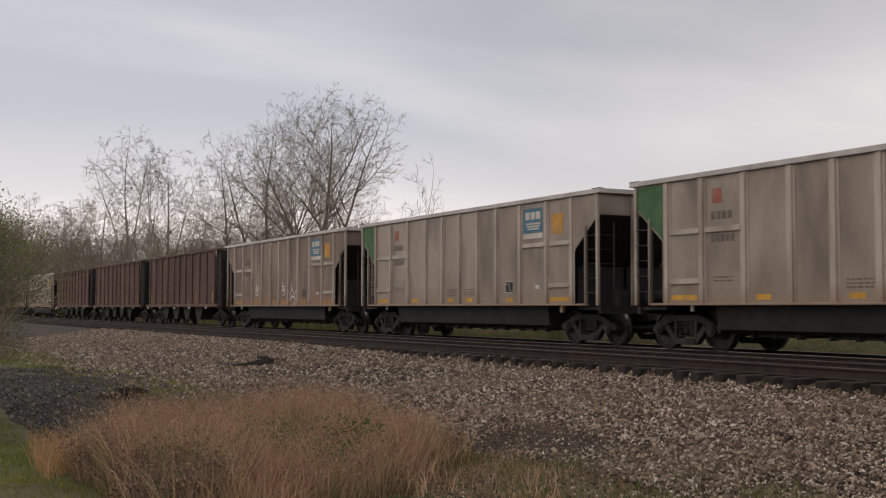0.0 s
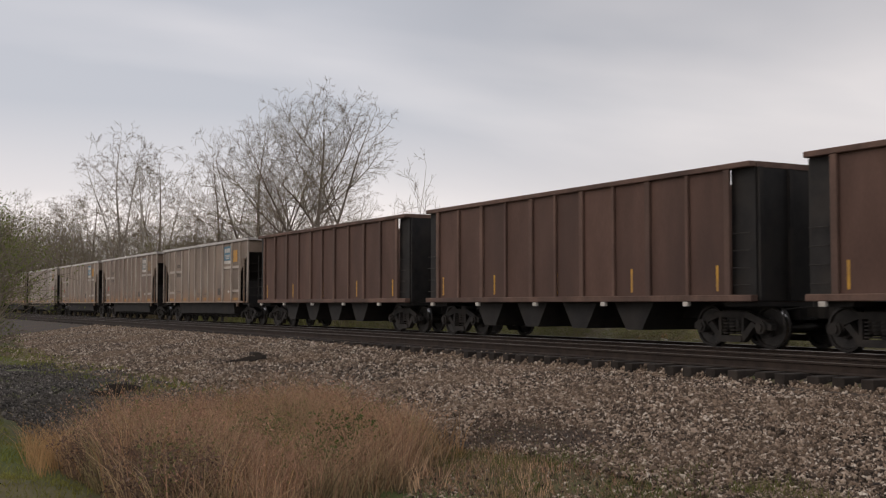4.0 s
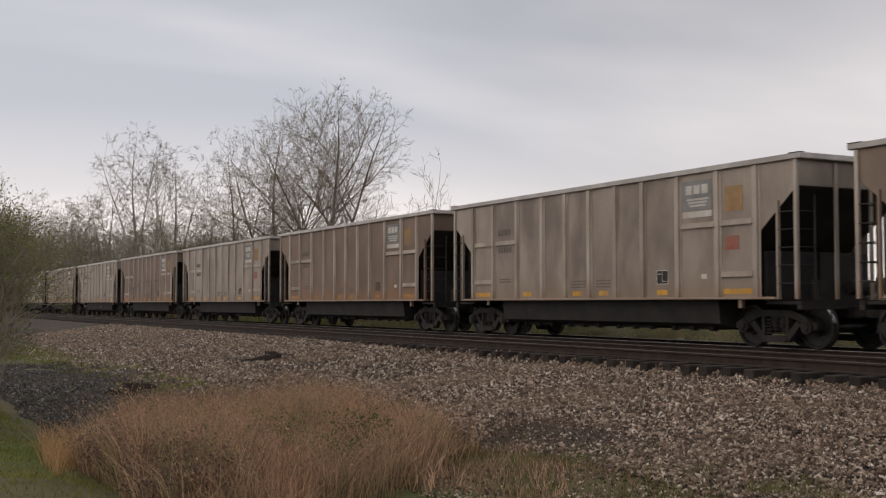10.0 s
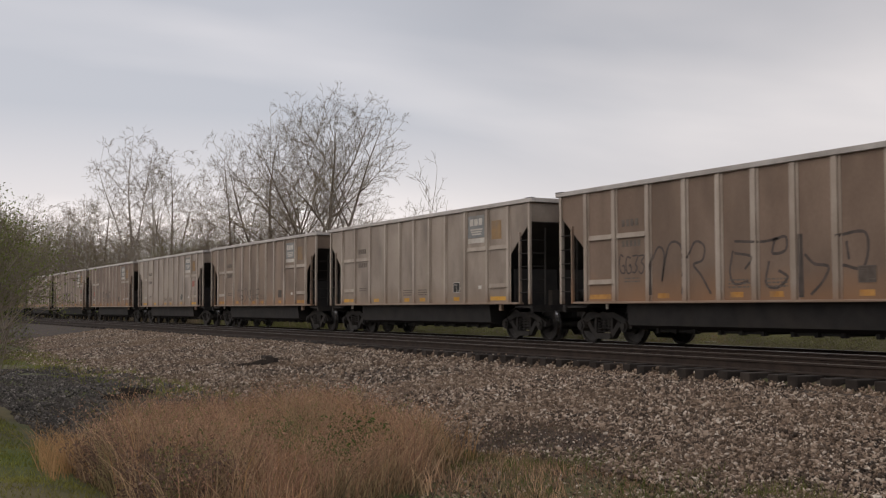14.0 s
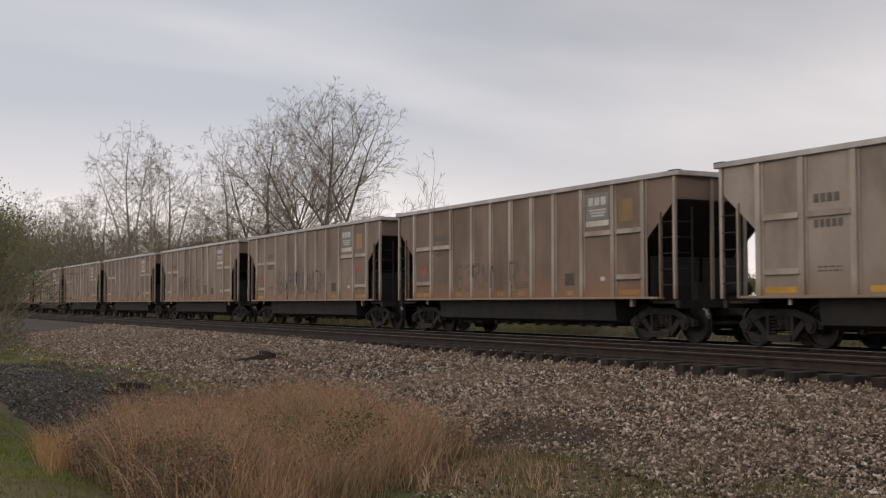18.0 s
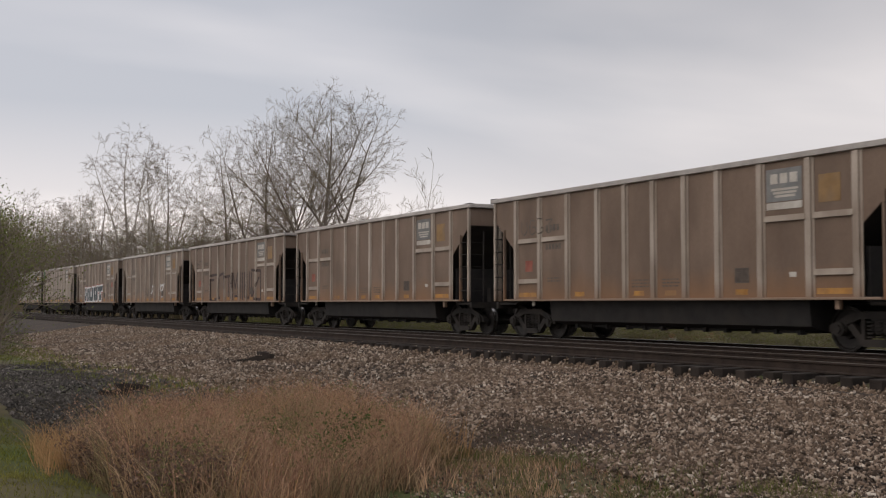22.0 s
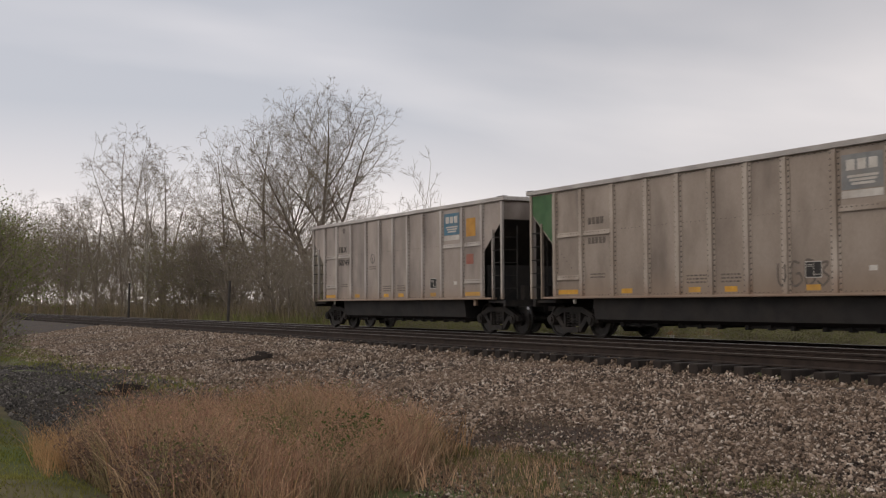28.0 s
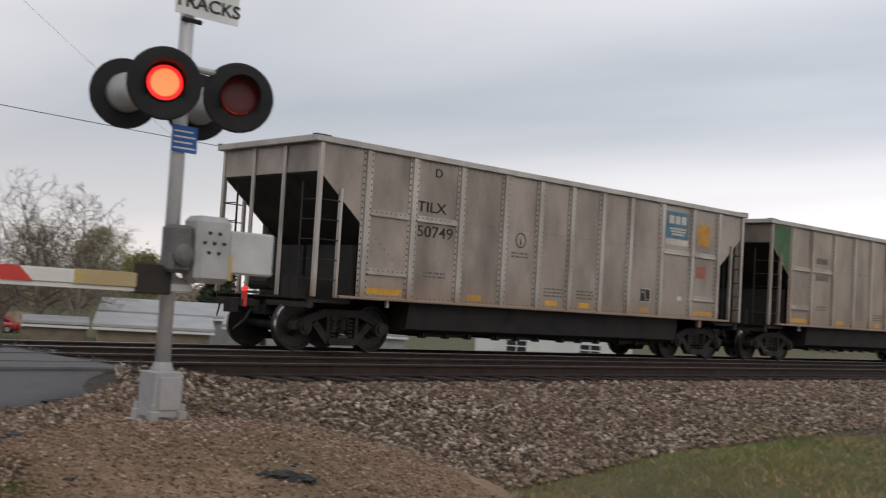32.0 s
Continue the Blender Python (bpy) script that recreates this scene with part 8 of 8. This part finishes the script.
house("small white house at the edge of the lots", 47.2 - 4.9, 150, 6.0, 8, 1.2, 3.9, -4.8, "siding_white", "roof_dark", gable_front=True)
house("low grey house with a long grey roof", 26.0, 98, 11.5, 8, -0.4, 2.1, -3.8, "siding_grey", "roof_grey", windows=((-2.0, -2.0, 1.4, 1.0), (3.0, -2.0, 1.0, 1.0)))
house("low grey house among bushes", 19.6, 90, 5.6, 7, -0.2, 2.6, -3.6, "siding_white", "roof_grey", gable_front=True)
house("pale low house among bushes", 10.0, 70, 6.0, 6, -0.3, 1.6, -2.9, "siding_cream", "roof_grey")
house("white bungalow with a front gable and white wall", -5.2, 112, 10.6, 8, -0.4, 1.1, -4.0, "siding_white", "roof_grey", gables=((-0.8, 3.0, -0.2, 1.2, 1.4, "siding_white"),), windows=((-3.4, -1.6, 1.2, 1.0), (3.0, -1.8, 1.4, 1.0)))
house("pale house behind trees beside the road", -20.2, 118, 6.5, 7, 0.6, 2.6, -4.2, "siding_cream", "roof_grey", windows=((0, -1.2, 1.0, 1.2),))
house("low pale shed with a flat white roof", -29.6, 66, 6.2, 7, -1.15, -0.6, -2.6, "fence_wood", "roof_pale", name="shed", over=0.25)
house("white low building with a shallow roof", -30.4, 78, 9.0, 9, -0.6, 0.15, -3.0, "siding_grey", "roof_pale", name="shed", windows=((1.0, -0.9 - 0.8, 1.4, 0.6),), over=0.3)
house("dark low shed beside a parked car", -25.0, 67, 3.4, 5, -1.2, -0.95, -2.6, "fence_wood", "roof_pale", name="shed", over=0.12)
house("long pale grey shed under trees", -37.5, 70, 11.0, 6, -0.9, -0.4, -2.6, "siding_grey", "roof_pale", name="shed", over=0.2)
house("white trailer home beside the line", -49.5, 62, 8.5, 4, 0.4, 0.7, -2.3, "siding_white", "roof_pale", name="trailer", over=0.1, windows=((-2, -1.2, 1.2, 0.7), (2, -1.2, 1.2, 0.7)))
house("white bungalow half hidden by bare scrub", 11.4, 62, 4.6, 6, 0.7, 1.6, -2.3, "siding_white", "roof_grey", name="house", windows=((-0.8, -1.2, 0.7, 0.8),), over=0.3)
house("white trailer home among bushes", 60.0, 76, 4.0, 4, 0.6, 1.0, -1.9, "siding_white", "roof_pale", name="trailer", over=0.1)
house("pale block building half hidden in the wood", 74.2, 118, 7.0, 5, -0.2, 0.3, -2.2, "siding_cream", "roof_pale", name="shed", over=0.1)


def fence(label, yaw0, yaw1, dist, top, height, material, gap=0.16):
    """A board fence: posts, rails, and boards set side by side."""
    x0, y0 = -dist * math.sin(radians(yaw0)), dist * math.cos(radians(yaw0))
    x1, y1 = -dist * math.sin(radians(yaw1)), dist * math.cos(radians(yaw1))
    length = math.hypot(x1 - x0, y1 - y0)
    t = thing("fence", label, "fence", "", pose(x0, y0, top - height, 0, 0, math.degrees(math.atan2(y1 - y0, x1 - x0))))
    board = mesh_of("board", box(bmesh.new(), 0, gap - 0.012, -0.01, 0.01, 0, height), material)
    post = mesh_of("post", box(bmesh.new(), -0.05, 0.05, 0.03, 0.13, -0.4, height), material)
    n = int(length / gap)
    rnd = random.Random(3)
    for i in range(n):
        share("board", board, t, pose(i * gap, 0, rnd.uniform(-0.02, 0.02)))
    for i in range(int(length / 2.4) + 1):
        share("post", post, t, pose(i * 2.4, 0, 0))
    for z in (0.3, height - 0.3):
        part("rail", box(bmesh.new(), 0, length, 0.012, 0.06, z, z + 0.09), material, t)
    return t


fence("brown board fence before the white houses", 46.5, 30.0, 82, -0.85, 1.9, "fence_wood", 0.30)


def wall_run(name, label, yaw0, yaw1, dist, top, height, material):
    x0, y0 = -dist * math.sin(radians(yaw0)), dist * math.cos(radians(yaw0))
    x1, y1 = -dist * math.sin(radians(yaw1)), dist * math.cos(radians(yaw1))
    length = math.hypot(x1 - x0, y1 - y0)
    t = thing(name, label, "wall", "", pose(x0, y0, top - height, 0, 0, math.degrees(math.atan2(y1 - y0, x1 - x0))))
    n = max(2, int(length / 2.5))
    panel = mesh_of("panel", box(bmesh.new(), 0.0, length / n - 0.02, -0.06, 0.06, -0.3, height), material, 0.01)
    post = mesh_of("post", box(bmesh.new(), -0.09, 0.07, -0.09, 0.09, -0.3, height + 0.08), material, 0.01)
    for i in range(n):
        share("panel", panel, t, pose(i * length / n, 0, 0))
        share("post", post, t, pose(i * length / n, 0, 0))
    return t


wall_run("tan_wall", "tan rendered garden wall behind a red car", -16.9, -24.5, 98, -1.4, 1.75, "tan_wall")
wall_run("white_fence", "white vinyl fence before a bungalow", -2.0, -9.0, 100, -2.3, 1.3, "siding_white")


def parked_car(x, y, turn):
    """A red saloon: body with cabin, glass, wheels, lamps."""
    z = float(ground_z(x, y))
    t = thing("car", "red saloon car parked by a tan wall", "car", "", pose(x, y, z, 0, 0, turn))
    side = [(-2.2, 0.32), (2.2, 0.32), (2.25, 0.62), (2.05, 0.80), (1.15, 0.90), (-1.45, 0.92), (-2.1, 0.86), (-2.25, 0.62)]
    part("body", prism(bmesh.new(), side, "y", -0.86, 0.86), "car_red", t, "glossy red body", 0.08, True)
    cabin = [(-1.75, 0.90), (1.10, 0.88), (0.35, 1.40), (-0.85, 1.43)]
    part("cabin", prism(bmesh.new(), cabin, "y", -0.72, 0.72), "car_red", t, bevel=0.08, smooth=True)
    for s in (-1, 1):
        part("side_window", prism(bmesh.new(), [(-1.45, 0.95), (0.90, 0.95), (0.30, 1.33), (-0.82, 1.36)], "y", s * 0.722, s * 0.735), "pane", t, "dark side glass")
        for wx in (-1.35, 1.35):
            wheel = part("wheel", lathe(bmesh.new(), [(0.14, s * 0.70), (0.31, s * 0.70), (0.32, s * 0.86), (0.22, s * 0.88), (0.20, s * 0.85)], (wx, 0, 0.32), sides=20), "rubber", t)
            part("rim", lathe(bmesh.new(), [(0.04, s * 0.87), (0.19, s * 0.865), (0.20, s * 0.85)], (wx, 0, 0.32), sides=16), "cast_alu", wheel)
        part("tail_lamp", box(bmesh.new(), -2.27, -2.18, s * 0.80 - 0.14, s * 0.80 + 0.04, 0.62, 0.80), "lens_off", t)
        part("headlight", box(bmesh.new(), 2.12, 2.24, s * 0.66 - 0.14, s * 0.66 + 0.14, 0.58, 0.74), "cast_alu", t)
    part("plate", box(bmesh.new(), -2.29, -2.255, -0.26, 0.26, 0.58, 0.70), "sign_white", t)
    return t


parked_car(36.6, 90.0, 150)
drive = tagged(sheet("driveway", steps((5.0, 10.5, 0.5)), steps((24.0, 62.0, 2.0)), lambda x, y: ground_z(x, y) + 0.03, "concrete"), "pale concrete driveway beyond the crossing", "driveway", kind="structure")
for yaw, d in ((-14.0, 46), (27.2, 44), (50.5, 60)):
    x, y = -d * math.sin(radians(yaw)), d * math.cos(radians(yaw))
    t = thing("drum_barrel", "orange plastic marker drum beside the line", "drum", "marker drums", pose(x, y, float(ground_z(x, y))))
    part("drum", lathe(bmesh.new(), [(0.22, 0.0), (0.20, 0.08), (0.17, 0.4), (0.13, 0.75), (0.06, 0.8)], axis="z", sides=16), "barrier_orange", t)
    part("band", lathe(bmesh.new(), [(0.175, 0.40), (0.182, 0.41), (0.170, 0.54), (0.160, 0.55)], axis="z", sides=16), "sign_white", t)

# ---------------------------------------------------------------- small things along the line
def broken_tie(x, y, length, turn, pitch, label):
    rnd = random.Random(int(x * 7))
    t = thing("broken_tie", label, "timber", "old ties", pose(x, y, float(ground_z(x, y)) + 0.03, 0, pitch, turn))
    bm = bmesh.new()
    n = 7
    rings = []
    for i in range(n):
        u = -length / 2 + length * i / (n - 1)
        h, w = 0.065 * rnd.uniform(0.5, 1.2), 0.09 * rnd.uniform(0.6, 1.1)
        o = rnd.uniform(-0.04, 0.04)
        rings.append([bm.verts.new((u, o + a * w, 0.05 + b * h)) for a, b in ((-1, -1), (1, -1), (0.9, 0.8), (-0.8, 1))])
    for a, b in zip(rings, rings[1:]):
        for i in range(4):
            bm.faces.new((a[i], a[(i + 1) % 4], b[(i + 1) % 4], b[i]))
    bm.faces.new(rings[0][::-1]); bm.faces.new(rings[-1])
    part("timber", bm, "tie", t)
    return t


broken_tie(-28.3, 9.2, 1.15, 35, -10, "dark broken tie lying on the ballast")
broken_tie(-29.6, 9.9, 0.55, 5, 0, "dark timber splinter lying on the ballast")
broken_tie(-23.6, 4.6, 0.9, 40, -6, "dark timber piece among coal-dusted stones")
broken_tie(-24.2, 5.1, 0.7, 60, 4, "dark timber piece among coal-dusted stones")


def lump(x, y, r, seed, label, material="tar", flat=0.45):
    rnd = random.Random(seed)
    bm = bmesh.new()
    bmesh.ops.create_icosphere(bm, subdivisions=2, radius=r)
    for v in bm.verts:
        v.co *= rnd.uniform(0.7, 1.2)
        v.co.z *= flat
    t = thing("asphalt_lump", label, "debris", "broken asphalt lumps", pose(x, y, float(ground_z(x, y)) + r * 0.1, 0, 0, rnd.uniform(0, 360)))
    part("lump", bm, material, t)


for i, (x, y, r) in enumerate(((5.21, 7.09, 0.13), (5.36, 7.02, 0.12), (5.05, 7.12, 0.09), (5.42, 7.25, 0.07), (5.23, 6.82, 0.06), (5.5, 6.75, 0.06), (3.6, 7.34, 0.08), (3.75, 7.4, 0.06), (6.85, 10.5, 0.10), (4.72, 9.75, 0.10), (4.95, 9.85, 0.08), (4.5, 9.7, 0.08), (3.55, 8.6, 0.14), (3.75, 8.65, 0.12), (3.4, 8.5, 0.10), (4.87, 10.35, 0.12), (4.6, 10.15, 0.10),
                               (-3.75, 10.25, 0.17), (-3.85, 10.05, 0.15), (-3.95, 9.8, 0.08), (-3.85, 12.0, 0.10), (-3.8, 9.0, 0.08))):
    lump(x, y, r, i, "broken black asphalt lump on the gravel")


# black tar that has spilled over the road's left edge
def tar_patch(x, y, rx, ry, turn, seed):
    rnd = random.Random(seed)
    bm = bmesh.new()
    ring = []
    m = pose(0, 0, 0, 0, 0, turn)
    for i in range(26):
        a = 2 * math.pi * i / 26
        k = 1 + 0.22 * math.sin(3 * a + seed) + rnd.uniform(-0.12, 0.12)
        q = m @ Vector((rx * k * math.cos(a), ry * k * math.sin(a), 0))
        ring.append((x + q.x, y + q.y))
    top = lambda p, d: float(road_z(p[1])) + d
    hi = [bm.verts.new((*p, top(p, 0.008))) for p in ring]
    lo = [bm.verts.new((x + (p[0] - x) * 1.06, y + (p[1] - y) * 1.06, top(p, -0.05))) for p in ring]
    c = bm.verts.new((x, y, top((x, y), 0.012)))
    for i in range(26):
        j = (i + 1) % 26
        bm.faces.new((hi[i], hi[j], c)); bm.faces.new((lo[i], lo[j], hi[j], hi[i]))
    tagged(new("tar_patch", mesh_of("tar_patch", bm, "tar_flat")), "thin black tar patch at the road's broken edge", "road patch", kind="structure")


for i, q in enumerate(((-3.55, 8.75, 0.36, 0.18, 50), (-3.66, 10.1, 0.30, 0.20, 80), (-3.68, 11.9, 0.40, 0.16, 95), (3.6, 9.3, 0.40, 0.14, 60))):
    tar_patch(*q, i)

# dark seam where the old tarmac meets the new
seam = bmesh.new()
ys_ = steps((2.0, 10.38, 0.12))
curve = [(old_edge(y)[0] + 0.05 * math.sin(2.1 * y) + 0.05 * math.sin(5.3 * y + 1), y) for y in ys_]
curve += [(old_edge(y)[1] + 0.05 * math.sin(2.1 * y) + 0.05 * math.sin(5.3 * y + 1) + 0.1 * math.sin(3.7 * y), y) for y in reversed(ys_)]
rnd_seam = random.Random(2)
last = None
for (x, y), (x2, y2) in zip(curve, curve[1:]):
    d = Vector((x2 - x, y2 - y, 0))
    if d.length < 1e-4:
        continue
    n_ = Vector((-d.y, d.x, 0)).normalized() * rnd_seam.uniform(0.012, 0.028)
    z = float(road_z(y)) + 0.017
    pair = [seam.verts.new((x + n_.x, y + n_.y, z)), seam.verts.new((x - n_.x, y - n_.y, z))]
    if last:
        seam.faces.new((last[0], last[1], pair[1], pair[0]))
    last = pair
tagged(new("tar_seam", mesh_of("tar_seam", seam, "tar_flat")), "thin black tar seam along the edge of old asphalt", "road seam", kind="structure")

# ---------------------------------------------------------------- ties, last of the setting
def lay_ties(track, x0, x1, seed):
    rnd = random.Random(seed)
    x = x0
    while x < x1:
        if not (ROAD_X0 - 0.2 < x < ROAD_X1 + 0.2):
            share("tie", tie_mesh, track, pose(x, rnd.uniform(-0.06, 0.06), rnd.uniform(-0.012, 0.004), 0, 0, rnd.uniform(-1.2, 1.2)))
        x += 0.53 + rnd.uniform(-0.02, 0.02)


lay_ties(near_track, -70, 45, 3)
lay_ties(far_track, -45, 35, 4)
far_ties = bmesh.new()
x = -420.0
while x < 300:
    for yc, z in ((NEAR_TRACK, NEAR_LIFT), (FAR_TRACK, FAR_LIFT)):
        if x < -70.4 or x > 45.4:
            box(far_ties, x - 0.115, x + 0.115, yc - 1.3, yc + 1.3, z - 0.34, z - 0.176)
    x += 0.53
tagged(new("distant_ties", mesh_of("distant_ties", far_ties, "tie")), "dark timber ties along the distant tracks", "railway ties", kind="stuff")

# crossing surface: tarmac between and beside the rails, with the gaps that the wheels need
planks = thing("crossing_surface", "dark asphalt strips filling the level crossing between rails", "crossing", kind="structure")
for yc, z in ((NEAR_TRACK, NEAR_LIFT), (FAR_TRACK, FAR_LIFT)):
    for y0, y1 in ((-1.7, -0.82), (-0.67, 0.67), (0.82, 1.7)):
        part("strip", box(bmesh.new(), ROAD_X0, ROAD_X1, yc + y0, yc + y1, -0.18, z - 0.005), "asphalt", planks, bevel=0.02)


motions()
